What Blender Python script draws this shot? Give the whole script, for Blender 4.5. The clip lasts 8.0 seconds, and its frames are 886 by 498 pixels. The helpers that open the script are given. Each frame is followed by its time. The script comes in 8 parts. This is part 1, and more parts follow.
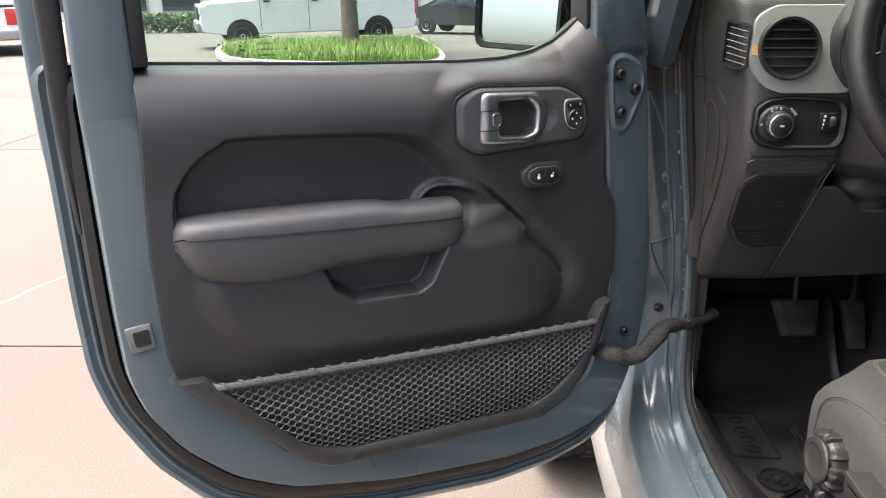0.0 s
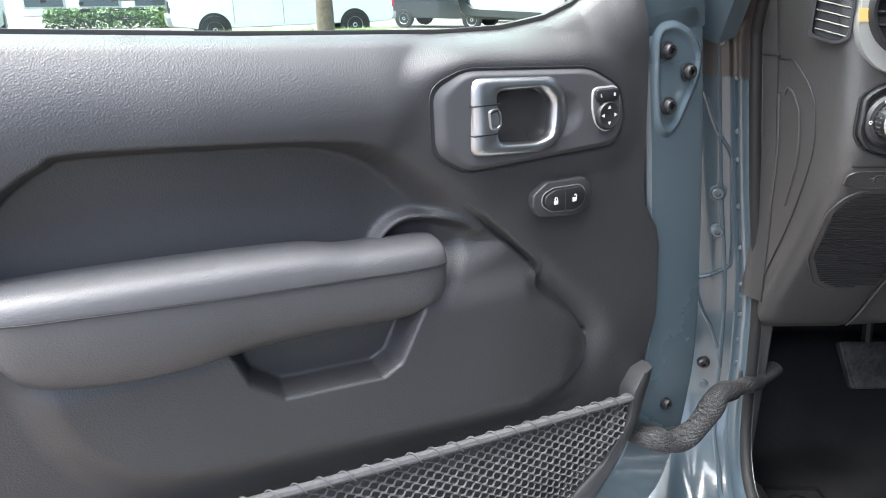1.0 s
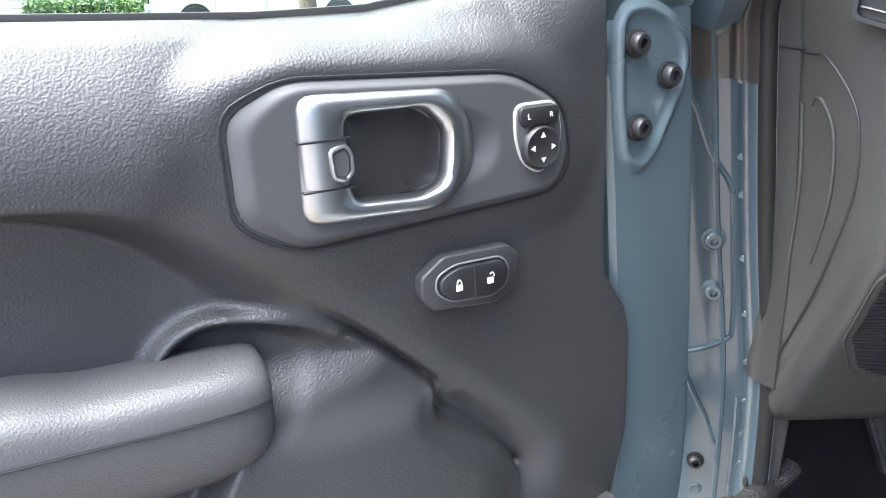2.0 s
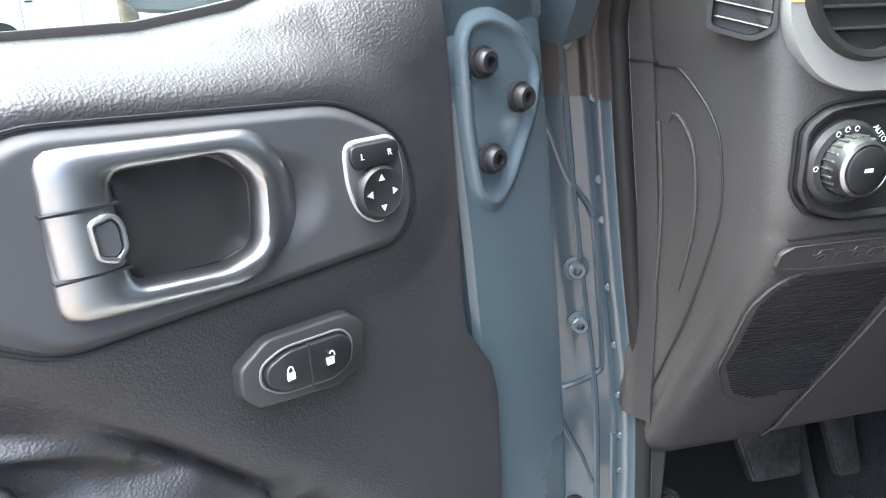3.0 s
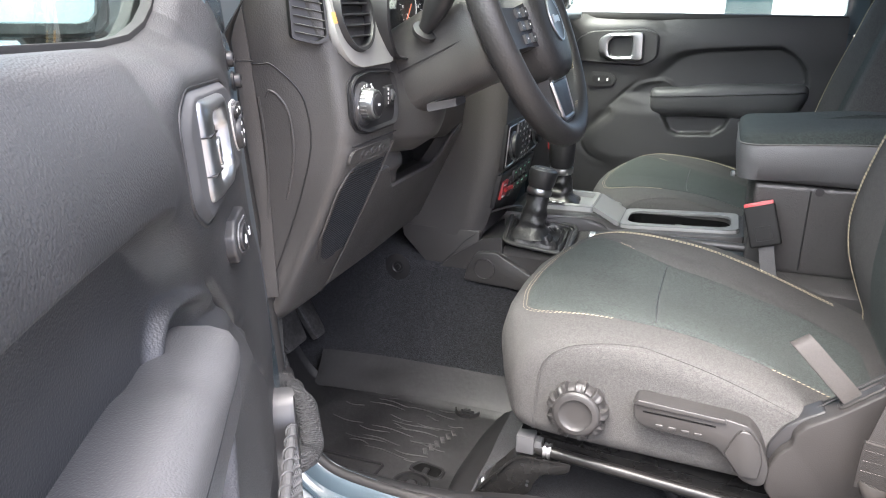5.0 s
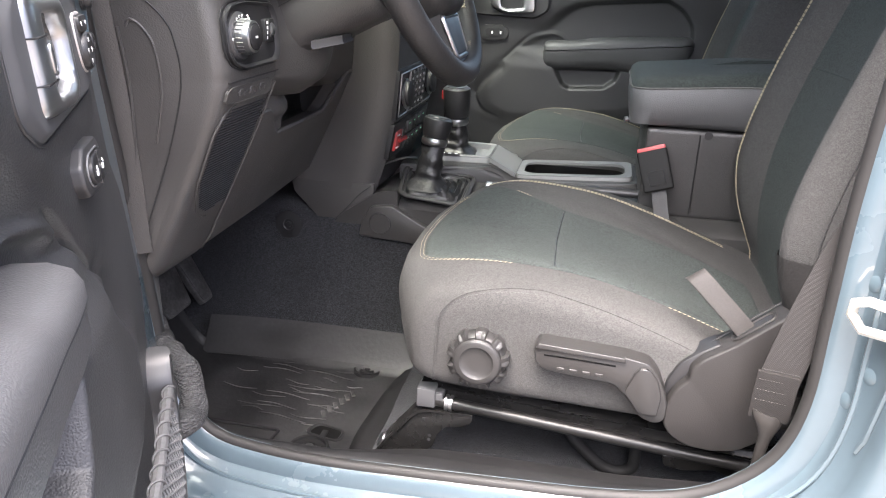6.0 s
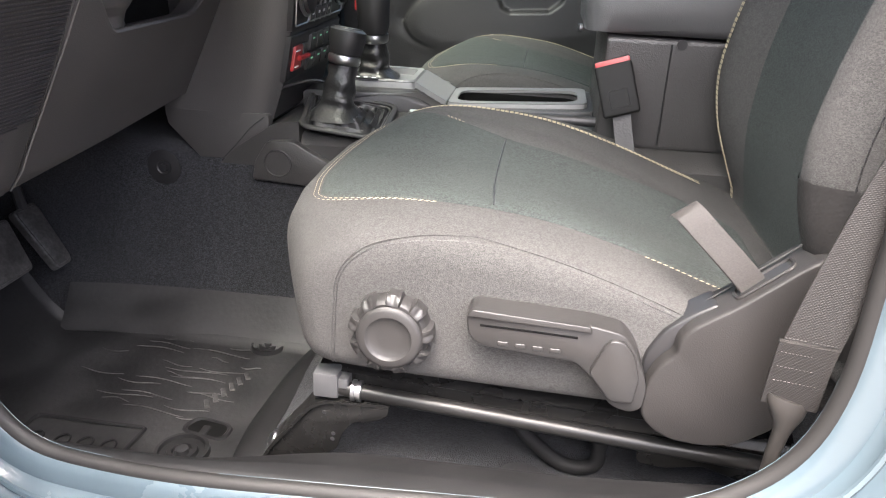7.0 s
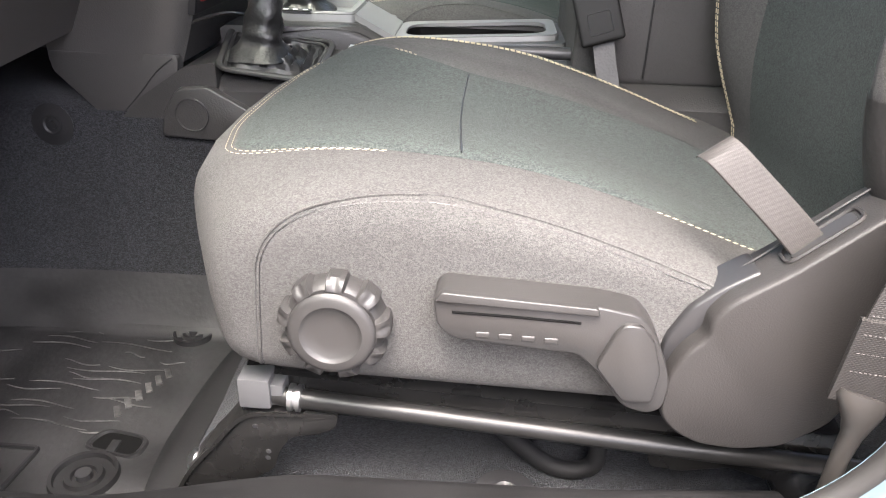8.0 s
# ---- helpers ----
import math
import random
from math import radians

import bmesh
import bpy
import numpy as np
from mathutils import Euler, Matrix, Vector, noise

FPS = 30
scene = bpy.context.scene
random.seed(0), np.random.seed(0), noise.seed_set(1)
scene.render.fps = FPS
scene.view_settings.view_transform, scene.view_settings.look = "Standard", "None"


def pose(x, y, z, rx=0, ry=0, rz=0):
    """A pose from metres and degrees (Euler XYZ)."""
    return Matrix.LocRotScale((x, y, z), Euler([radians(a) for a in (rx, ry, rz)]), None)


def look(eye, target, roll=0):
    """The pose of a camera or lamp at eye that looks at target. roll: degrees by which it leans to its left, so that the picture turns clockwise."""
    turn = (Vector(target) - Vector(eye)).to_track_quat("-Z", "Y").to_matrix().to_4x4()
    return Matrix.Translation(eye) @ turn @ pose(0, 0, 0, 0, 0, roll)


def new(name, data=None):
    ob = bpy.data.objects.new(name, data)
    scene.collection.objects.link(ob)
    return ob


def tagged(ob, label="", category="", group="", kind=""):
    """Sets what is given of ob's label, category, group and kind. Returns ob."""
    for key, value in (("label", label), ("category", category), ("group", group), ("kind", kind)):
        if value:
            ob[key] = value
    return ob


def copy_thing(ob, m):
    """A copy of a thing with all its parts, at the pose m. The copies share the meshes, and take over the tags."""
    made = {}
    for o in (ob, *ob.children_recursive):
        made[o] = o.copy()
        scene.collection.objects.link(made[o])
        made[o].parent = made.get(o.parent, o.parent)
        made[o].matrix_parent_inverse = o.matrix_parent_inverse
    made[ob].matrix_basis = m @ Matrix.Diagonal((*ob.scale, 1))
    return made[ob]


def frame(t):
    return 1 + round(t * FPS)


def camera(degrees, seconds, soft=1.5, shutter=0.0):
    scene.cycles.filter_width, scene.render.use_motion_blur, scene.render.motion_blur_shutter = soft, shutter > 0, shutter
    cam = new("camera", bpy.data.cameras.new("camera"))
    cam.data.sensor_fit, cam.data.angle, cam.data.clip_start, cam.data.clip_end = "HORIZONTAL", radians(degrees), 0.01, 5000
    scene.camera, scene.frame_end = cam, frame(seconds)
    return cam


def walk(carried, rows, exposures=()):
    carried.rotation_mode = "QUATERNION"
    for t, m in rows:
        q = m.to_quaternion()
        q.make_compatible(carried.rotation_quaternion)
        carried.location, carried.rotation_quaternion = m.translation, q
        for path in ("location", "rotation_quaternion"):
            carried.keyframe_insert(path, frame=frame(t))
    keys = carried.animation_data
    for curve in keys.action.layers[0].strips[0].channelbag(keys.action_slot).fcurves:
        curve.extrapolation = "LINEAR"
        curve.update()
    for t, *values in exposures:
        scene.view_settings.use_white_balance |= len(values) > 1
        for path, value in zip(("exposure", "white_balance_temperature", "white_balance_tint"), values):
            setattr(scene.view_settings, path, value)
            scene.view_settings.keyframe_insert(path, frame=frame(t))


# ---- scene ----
cam = camera(61.9, 8.0, soft=1.1)
PATH = [
    (0, (0.038, 0.008, 1.471), (-0.012, 1.877, 0.762), -0.5),
    (0.5, (0.041, 0.174, 1.438), (0.003, 2.039, 0.716), -0.6),
    (1, (0.037, 0.351, 1.41), (0.038, 2.215, 0.687), -0.7),
    (1.2, (0.047, 0.421, 1.398), (0.064, 2.285, 0.673), -0.7),
    (2.3, (0.161, 0.681, 1.375), (0.19, 2.533, 0.623), -1.4),
    (2.5, (0.167, 0.701, 1.37), (0.273, 2.556, 0.631), -1.3),
    (3, (0.155, 0.727, 1.375), (0.567, 2.546, 0.652), -1.1),
    (3.5, (0.066, 0.711, 1.382), (0.926, 2.375, 0.681), -0.9),
    (4, (-0.118, 0.663, 1.384), (1.191, 2.016, 0.709), -0.1),
    (4.5, (-0.29, 0.656, 1.395), (1.333, 1.613, 0.724), 0.4),
    (4.7, (-0.331, 0.672, 1.388), (1.373, 1.49, 0.734), 0.3),
    (5.8, (-0.355, 0.715, 1.355), (1.472, 1.129, 0.655), 1.9),
    (6, (-0.308, 0.7, 1.333), (1.52, 1.083, 0.618), 1.7),
    (6.5, (-0.196, 0.688, 1.272), (1.631, 0.984, 0.513), 2.1),
    (7, (-0.075, 0.703, 1.218), (1.741, 0.931, 0.413), 2.3),
    (7.5, (0.018, 0.718, 1.178), (1.817, 0.902, 0.325), 1.9),
    (8, (0.076, 0.724, 1.154), (1.859, 0.818, 0.252), 1.7),
]
walk(cam, [(t, look(eye, target, roll)) for t, eye, target, roll in PATH],
     exposures=[(0.0, 2.6, 6350, 9), (0.5, 3.08, 6150, 7), (1.0, 3.55, 5900, 4), (2.5, 4.0, 5750, 3), (3.5, 4.0, 5900, 4), (4.0, 3.93, 6050, 6), (4.7, 3.93, 6100, 9), (6.0, 3.8, 6200, 12), (7.0, 3.88, 6300, 11), (7.5, 4.0, 6300, 11), (8.0, 4.1, 6300, 11)])

# ---------------------------------------------------------------- daylight
SUN_EL, SUN_AZ = 68.0, 280.0          # degrees; azimuth clockwise from +y
world = bpy.data.worlds.new("hazy_sky")
scene.world = world
world.use_nodes = True
wn = world.node_tree
sky = wn.nodes.new("ShaderNodeTexSky")
sky.sky_type = "NISHITA"
sky.sun_disc = False
sky.sun_elevation = radians(SUN_EL)
sky.sun_rotation = radians(SUN_AZ)
sky.air_density, sky.dust_density, sky.ozone_density = 0.35, 8.0, 0.3
wn.links.new(sky.outputs[0], wn.nodes["Background"].inputs[0])
wn.nodes["Background"].inputs[1].default_value = 0.15
sun = new("sun", bpy.data.lights.new("sun", "SUN"))
sun.data.energy, sun.data.angle, sun.data.color = 0.75, radians(90), (1.0, 0.96, 0.9)
_d = Vector((math.sin(radians(SUN_AZ)) * math.cos(radians(SUN_EL)), math.cos(radians(SUN_AZ)) * math.cos(radians(SUN_EL)), math.sin(radians(SUN_EL))))
sun.matrix_world = look(_d * 30, (0, 0, 0))

# ---------------------------------------------------------------- materials


def mat(name, base, rough=0.5, metal=0.0, var=0.15, scale=8.0, fine=0.0, fscale=300.0, grain=0.0, gscale=420.0, gdist=0.0006,
        rvar=0.0, coat=0.0, kind="noise", each=0.0, sheen=0.0, spec=0.5, tint2=None, melange=None):
    m = bpy.data.materials.new(name)
    m.use_nodes = True
    nt = m.node_tree
    b = nt.nodes["Principled BSDF"]
    b.inputs["Metallic"].default_value = metal
    b.inputs["Roughness"].default_value = rough
    b.inputs["Coat Weight"].default_value = coat
    b.inputs["Coat Roughness"].default_value = 0.06
    b.inputs["Specular IOR Level"].default_value = spec
    if sheen:
        b.inputs["Sheen Weight"].default_value = sheen
        b.inputs["Sheen Roughness"].default_value = 0.5
    tc = nt.nodes.new("ShaderNodeTexCoord")
    big = nt.nodes.new("ShaderNodeTexNoise")
    big.inputs["Scale"].default_value = scale
    big.inputs["Detail"].default_value = 6
    nt.links.new(tc.outputs["Object"], big.inputs["Vector"])
    ramp = nt.nodes.new("ShaderNodeMapRange")
    ramp.inputs["From Min"].default_value, ramp.inputs["From Max"].default_value = 0.3, 0.7
    ramp.inputs["To Min"].default_value, ramp.inputs["To Max"].default_value = 1 - var, 1 + var
    nt.links.new(big.outputs[0], ramp.inputs[0])
    fac = ramp.outputs[0]
    if fine:
        fn = nt.nodes.new("ShaderNodeTexNoise")
        fn.inputs["Scale"].default_value = fscale
        fn.inputs["Detail"].default_value = 2
        nt.links.new(tc.outputs["Object"], fn.inputs["Vector"])
        fr = nt.nodes.new("ShaderNodeMapRange")
        fr.inputs["From Min"].default_value, fr.inputs["From Max"].default_value = 0.36, 0.64
        fr.inputs["To Min"].default_value, fr.inputs["To Max"].default_value = 1 - fine, 1 + fine
        nt.links.new(fn.outputs[0], fr.inputs[0])
        mu = nt.nodes.new("ShaderNodeMath")
        mu.operation = "MULTIPLY"
        nt.links.new(fac, mu.inputs[0])
        nt.links.new(fr.outputs[0], mu.inputs[1])
        fac = mu.outputs[0]
    if each:
        oi = nt.nodes.new("ShaderNodeObjectInfo")
        er = nt.nodes.new("ShaderNodeMapRange")
        er.inputs["To Min"].default_value, er.inputs["To Max"].default_value = 1 - each, 1 + each
        nt.links.new(oi.outputs["Random"], er.inputs[0])
        mu = nt.nodes.new("ShaderNodeMath")
        mu.operation = "MULTIPLY"
        nt.links.new(fac, mu.inputs[0])
        nt.links.new(er.outputs[0], mu.inputs[1])
        fac = mu.outputs[0]
    if melange:
        vo = nt.nodes.new("ShaderNodeTexVoronoi")
        vo.inputs["Scale"].default_value = melange[0]
        mp = nt.nodes.new("ShaderNodeMapping")
        mp.inputs["Scale"].default_value = (1.0, 0.62, 1.0)
        mp.inputs["Rotation"].default_value = (0.5, 0.3, 0.6)
        nt.links.new(tc.outputs["Object"], mp.inputs["Vector"])
        nt.links.new(mp.outputs[0], vo.inputs["Vector"])
        sx = nt.nodes.new("ShaderNodeSeparateColor")
        nt.links.new(vo.outputs["Color"], sx.inputs[0])
        mr = nt.nodes.new("ShaderNodeMapRange")
        mr.inputs["To Min"].default_value, mr.inputs["To Max"].default_value = 1 - melange[1], 1 + melange[1]
        nt.links.new(sx.outputs[0], mr.inputs[0])
        mu = nt.nodes.new("ShaderNodeMath")
        mu.operation = "MULTIPLY"
        nt.links.new(fac, mu.inputs[0])
        nt.links.new(mr.outputs[0], mu.inputs[1])
        fac = mu.outputs[0]
    vm = nt.nodes.new("ShaderNodeVectorMath")
    vm.operation = "SCALE"
    if tint2:
        mx = nt.nodes.new("ShaderNodeMix")
        mx.data_type = "RGBA"
        mx.inputs["A"].default_value, mx.inputs["B"].default_value = (*base, 1), (*tint2, 1)
        nt.links.new(big.outputs[0], mx.inputs["Factor"])
        nt.links.new(mx.outputs["Result"], vm.inputs[0])
    else:
        vm.inputs[0].default_value = base
    nt.links.new(fac, vm.inputs["Scale"])
    nt.links.new(vm.outputs[0], b.inputs["Base Color"])
    if rvar:
        rr = nt.nodes.new("ShaderNodeMapRange")
        rr.inputs["From Min"].default_value, rr.inputs["From Max"].default_value = 0.3, 0.7
        rr.inputs["To Min"].default_value, rr.inputs["To Max"].default_value = max(0.02, rough - rvar), min(1, rough + rvar)
        nt.links.new(big.outputs[0], rr.inputs[0])
        nt.links.new(rr.outputs[0], b.inputs["Roughness"])
    if grain:
        if kind == "leather":
            g = nt.nodes.new("ShaderNodeTexVoronoi")
            g.feature = "SMOOTH_F1"
            g.inputs["Scale"].default_value = gscale
            wob = nt.nodes.new("ShaderNodeTexNoise")
            wob.inputs["Scale"].default_value = gscale * 0.5
            nt.links.new(tc.outputs["Object"], wob.inputs["Vector"])
            ad = nt.nodes.new("ShaderNodeVectorMath")
            ad.operation = "MULTIPLY_ADD"
            ad.inputs[1].default_value = (0.0016, 0.0016, 0.0016)
            nt.links.new(wob.outputs["Color"], ad.inputs[0])
            nt.links.new(tc.outputs["Object"], ad.inputs[2])
            nt.links.new(ad.outputs[0], g.inputs["Vector"])
            out = g.outputs["Distance"]
        elif kind == "weave":
            w1 = nt.nodes.new("ShaderNodeTexWave")
            w2 = nt.nodes.new("ShaderNodeTexWave")
            w1.wave_type = w2.wave_type = "BANDS"
            w1.bands_direction, w2.bands_direction = "DIAGONAL", "Z"
            for w in (w1, w2):
                w.inputs["Scale"].default_value = gscale
                w.inputs["Distortion"].default_value = 1.5
                nt.links.new(tc.outputs["Object"], w.inputs["Vector"])
            mw = nt.nodes.new("ShaderNodeMath")
            mw.operation = "MULTIPLY"
            nt.links.new(w1.outputs["Fac"], mw.inputs[0])
            nt.links.new(w2.outputs["Fac"], mw.inputs[1])
            out = mw.outputs[0]
        else:
            g = nt.nodes.new("ShaderNodeTexNoise")
            g.inputs["Scale"].default_value = gscale
            g.inputs["Detail"].default_value = 4
            nt.links.new(tc.outputs["Object"], g.inputs["Vector"])
            out = g.outputs[0]
        bp = nt.nodes.new("ShaderNodeBump")
        bp.inputs["Strength"].default_value = grain
        bp.inputs["Distance"].default_value = gdist
        nt.links.new(out, bp.inputs["Height"])
        nt.links.new(bp.outputs[0], b.inputs["Normal"])
    return m


PAINT = mat("blue_grey_paint", (0.076, 0.104, 0.120), 0.28, var=0.05, scale=3, coat=0.5, rvar=0.05)
JAMBPAINT = mat("blue_grey_jamb_paint", (0.070, 0.096, 0.112), 0.24, var=0.08, scale=9, coat=0.7, rvar=0.05, grain=0.12, gscale=30, gdist=0.003)
TRIM = mat("charcoal_grained_plastic", (0.028, 0.028, 0.029), 0.48, var=0.12, scale=7, rvar=0.06, spec=0.6, grain=0.42, gscale=720, gdist=0.0008, kind="leather")
TRIM_SOFT = mat("charcoal_soft_vinyl", (0.070, 0.070, 0.072), 0.45, var=0.1, scale=9, rvar=0.05, grain=0.4, gscale=800, gdist=0.0008, kind="leather")
CONSOLE = mat("charcoal_console_plastic", (0.036, 0.035, 0.034), 0.40, var=0.1, scale=8, rvar=0.06, grain=0.5, gscale=560, gdist=0.0008, kind="leather")
DASH = mat("dark_dash_plastic", (0.052, 0.0505, 0.049), 0.42, var=0.1, scale=6, rvar=0.07, grain=0.35, gscale=650, gdist=0.0008, kind="leather")
SMOOTH = mat("satin_grey_plastic", (0.032, 0.032, 0.033), 0.40, var=0.06, scale=12, rvar=0.05)
KNURL = mat("knurled_black_plastic", (0.024, 0.0232, 0.0228), 0.42, spec=0.4, var=0.06, scale=12, grain=0.2, gscale=700, gdist=0.0004, kind="weave")
KNOBS = mat("satin_black_knob_plastic", (0.024, 0.0232, 0.0228), 0.42, spec=0.4, var=0.08, scale=12, rvar=0.06, grain=0.2, gscale=700, gdist=0.0005)
SHIELD = mat("dark_grained_shield_plastic", (0.019, 0.018, 0.0175), 0.46, spec=0.3, var=0.1, scale=8, rvar=0.06, grain=0.3, gscale=900, gdist=0.0006, kind="leather")
BLACK = mat("black_plastic", (0.016, 0.016, 0.017), 0.45, var=0.15, scale=20, rvar=0.08)
RAILMETAL = mat("black_rail_enamel", (0.011, 0.0108, 0.0105), 0.38, spec=0.3, var=0.15, scale=25, rvar=0.05)
GLOSS = mat("gloss_black_metal", (0.010, 0.0098, 0.0095), 0.27, var=0.2, scale=25, rvar=0.06, coat=0.3, spec=0.5)
RUBBER = mat("black_rubber", (0.0095, 0.0095, 0.010), 0.6, spec=0.25, var=0.2, scale=14, rvar=0.08, grain=0.15, gscale=500)
SILVER = mat("satin_silver_panel", (0.33, 0.33, 0.318), 0.38, metal=0.4, var=0.04, scale=6, fine=0.04, fscale=900)
SWITCHMETAL = mat("satin_silver_switch_plate", (0.55, 0.54, 0.53), 0.35, metal=0.5, var=0.03, scale=30)
BEZEL = mat("satin_mid_grey_plastic", (0.060, 0.061, 0.063), 0.52, spec=0.35, var=0.05, scale=14, rvar=0.05)
CHROME = mat("satin_chrome", (0.40, 0.405, 0.41), 0.34, metal=1.0, var=0.04, scale=20, rvar=0.05)
STEEL = mat("zinc_steel", (0.45, 0.46, 0.47), 0.35, metal=1.0, var=0.15, scale=60, rvar=0.1)
FAB_SIDE = mat("grey_seat_cloth", (0.042, 0.0415, 0.040), 0.92, var=0.07, scale=9, fine=0.05, fscale=260, melange=(1300, 0.36), grain=0.8, gscale=1100, gdist=0.0008)
FAB_TOP = mat("green_grey_seat_cloth", (0.028, 0.0345, 0.032), 0.93, var=0.08, scale=9, fine=0.05, fscale=260, melange=(1250, 0.6), grain=0.8, gscale=1100, gdist=0.0008)
VINYL = mat("black_vinyl", (0.0145, 0.014, 0.0138), 0.52, var=0.1, scale=12, grain=0.4, gscale=350, gdist=0.0008, kind="leather")
THREAD = mat("gold_thread", (0.33, 0.29, 0.20), 0.8, var=0.15, scale=300)
GREYTHREAD = mat("grey_thread", (0.11, 0.105, 0.10), 0.85, var=0.15, scale=300)
CARPET = mat("charcoal_carpet", (0.0145, 0.0154, 0.0182), 0.98, var=0.18, scale=10, fine=0.2, fscale=300, melange=(900, 0.85), grain=1.0, gscale=700, gdist=0.002, sheen=0.06)
MATRUB = mat("ribbed_rubber_mat", (0.0135, 0.0135, 0.014), 0.58, var=0.2, scale=11, fine=0.12, fscale=150, rvar=0.24, grain=0.35, gscale=130, gdist=0.0012)
MIRRORBLACK = mat("black_mirror_plastic", (0.005, 0.005, 0.0052), 0.4, spec=0.25, var=0.1, scale=20)
# Near-black colour that paints the shade inside holes and grooves.
RECESS_SHADE = mat("painted_recess_shade", (0.003, 0.003, 0.003), 0.9, spec=0.1, var=0.1)
DUSTY = mat("dusty_scuffed_sheen_rubber", (0.042, 0.041, 0.040), 0.6, var=0.5, scale=30, fine=0.3, fscale=200)
WEB = mat("brown_grey_webbing", (0.022, 0.0196, 0.018), 0.62, var=0.05, scale=20, fine=0.1, fscale=1200, melange=(1500, 0.25), grain=0.3, gscale=420, gdist=0.0006, kind="weave")
BELTWEB = mat("dark_brown_belt_webbing", (0.0115, 0.0102, 0.0092), 0.6, var=0.05, scale=20, fine=0.15, fscale=900, grain=0.4, gscale=240, gdist=0.0009, kind="weave")
STRAPCLOTH = mat("woven_strap_sleeve", (0.030, 0.030, 0.031), 0.75, var=0.2, scale=30, fine=0.8, fscale=500, grain=1.0, gscale=110, gdist=0.0015, kind="weave")
NET = mat("grey_net_cord", (0.085, 0.085, 0.086), 0.75, var=0.15, scale=200)
SEAL = mat("dark_seal_rubber", (0.011, 0.0105, 0.010), 0.65, var=0.2, scale=10)
RED = mat("red_plastic", (0.34, 0.030, 0.030), 0.4, var=0.08, scale=30)
WHITE = mat("white_marking", (0.75, 0.75, 0.74), 0.5, var=0.03, scale=30)
LEATHER = mat("black_boot_leather", (0.013, 0.013, 0.0135), 0.42, spec=0.5, var=0.2, scale=20, rvar=0.1, grain=0.5, gscale=260, gdist=0.001, kind="leather")
STRIKER = mat("pale_zinc_striker", (0.62, 0.60, 0.54), 0.35, metal=0.6, var=0.1, scale=60)
TAPE = mat("brown_film_tape", (0.050, 0.043, 0.040), 0.35, var=0.15, scale=20, coat=0.4)
CONCRETE = mat("pale_concrete", (0.087, 0.073, 0.060), 0.85, var=0.14, scale=0.35, fine=0.14, fscale=140, grain=0.25, gscale=220, gdist=0.003, tint2=(0.108, 0.090, 0.074))
KERB = mat("kerb_concrete", (0.36, 0.335, 0.30), 0.85, var=0.1, scale=4, fine=0.1, fscale=50)
GRASS = mat("lawn_blades", (0.15, 0.235, 0.045), 0.7, var=0.3, scale=3, fine=0.2, fscale=30, tint2=(0.24, 0.31, 0.08))
SOIL = mat("lawn_soil", (0.08, 0.11, 0.03), 0.9, var=0.3, scale=4)
BARK = mat("grey_brown_bark", (0.15, 0.11, 0.085), 0.9, var=0.25, scale=9, fine=0.3, fscale=60, grain=0.8, gscale=35, gdist=0.02)
LEAF = mat("leaf_green", (0.055, 0.105, 0.025), 0.6, var=0.35, scale=2, tint2=(0.10, 0.15, 0.03))
CARWHITE = mat("white_car_paint", (0.74, 0.76, 0.75), 0.3, var=0.03, scale=2, coat=0.8)
CARBLACK = mat("dark_car_paint", (0.02, 0.022, 0.025), 0.3, var=0.05, scale=2, coat=0.8)
CARGLASS = mat("dark_tinted_glass", (0.02, 0.035, 0.04), 0.08, var=0.1, scale=2, coat=0.5)
TYRE = mat("tyre_rubber", (0.022, 0.021, 0.020), 0.8, var=0.25, scale=12, fine=0.2, fscale=80)
WALLPALE = mat("pale_render_wall", (0.60, 0.58, 0.55), 0.85, var=0.06, scale=0.5, fine=0.05, fscale=20)
STEP = mat("dusty_step_coating", (0.115, 0.105, 0.093), 0.55, var=0.15, scale=10, fine=0.1, fscale=200)
FRAME = mat("satin_grey_frame", (0.15, 0.152, 0.153), 0.46, var=0.06, scale=10, rvar=0.05)
POLE = mat("galvanised_pole", (0.45, 0.46, 0.46), 0.5, metal=0.6, var=0.1, scale=4)
HEADLINER = mat("headliner_felt", (0.10, 0.10, 0.10), 0.95, var=0.06, scale=6, fine=0.15, fscale=300)


def glass_mat(name, tint, rough=0.0):
    m = bpy.data.materials.new(name)
    m.use_nodes = True
    nt = m.node_tree
    nt.nodes.remove(nt.nodes["Principled BSDF"])
    tr = nt.nodes.new("ShaderNodeBsdfTransparent")
    tr.inputs[0].default_value = (*tint, 1)
    gl = nt.nodes.new("ShaderNodeBsdfGlossy")
    gl.inputs["Roughness"].default_value = rough
    fc = nt.nodes.new("ShaderNodeLayerWeight")
    fc.inputs[0].default_value = 0.5
    pw = nt.nodes.new("ShaderNodeMath")
    pw.operation = "POWER"
    pw.inputs[1].default_value = 5.0
    nt.links.new(fc.outputs["Facing"], pw.inputs[0])
    fr = nt.nodes.new("ShaderNodeMath")
    fr.operation = "MULTIPLY_ADD"
    fr.inputs[1].default_value, fr.inputs[2].default_value = 0.9, 0.04
    nt.links.new(pw.outputs[0], fr.inputs[0])
    mx = nt.nodes.new("ShaderNodeMixShader")
    nt.links.new(fr.outputs[0], mx.inputs[0])
    nt.links.new(tr.outputs[0], mx.inputs[1])
    nt.links.new(gl.outputs[0], mx.inputs[2])
    nt.links.new(mx.outputs[0], nt.nodes["Material Output"].inputs[0])
    return m


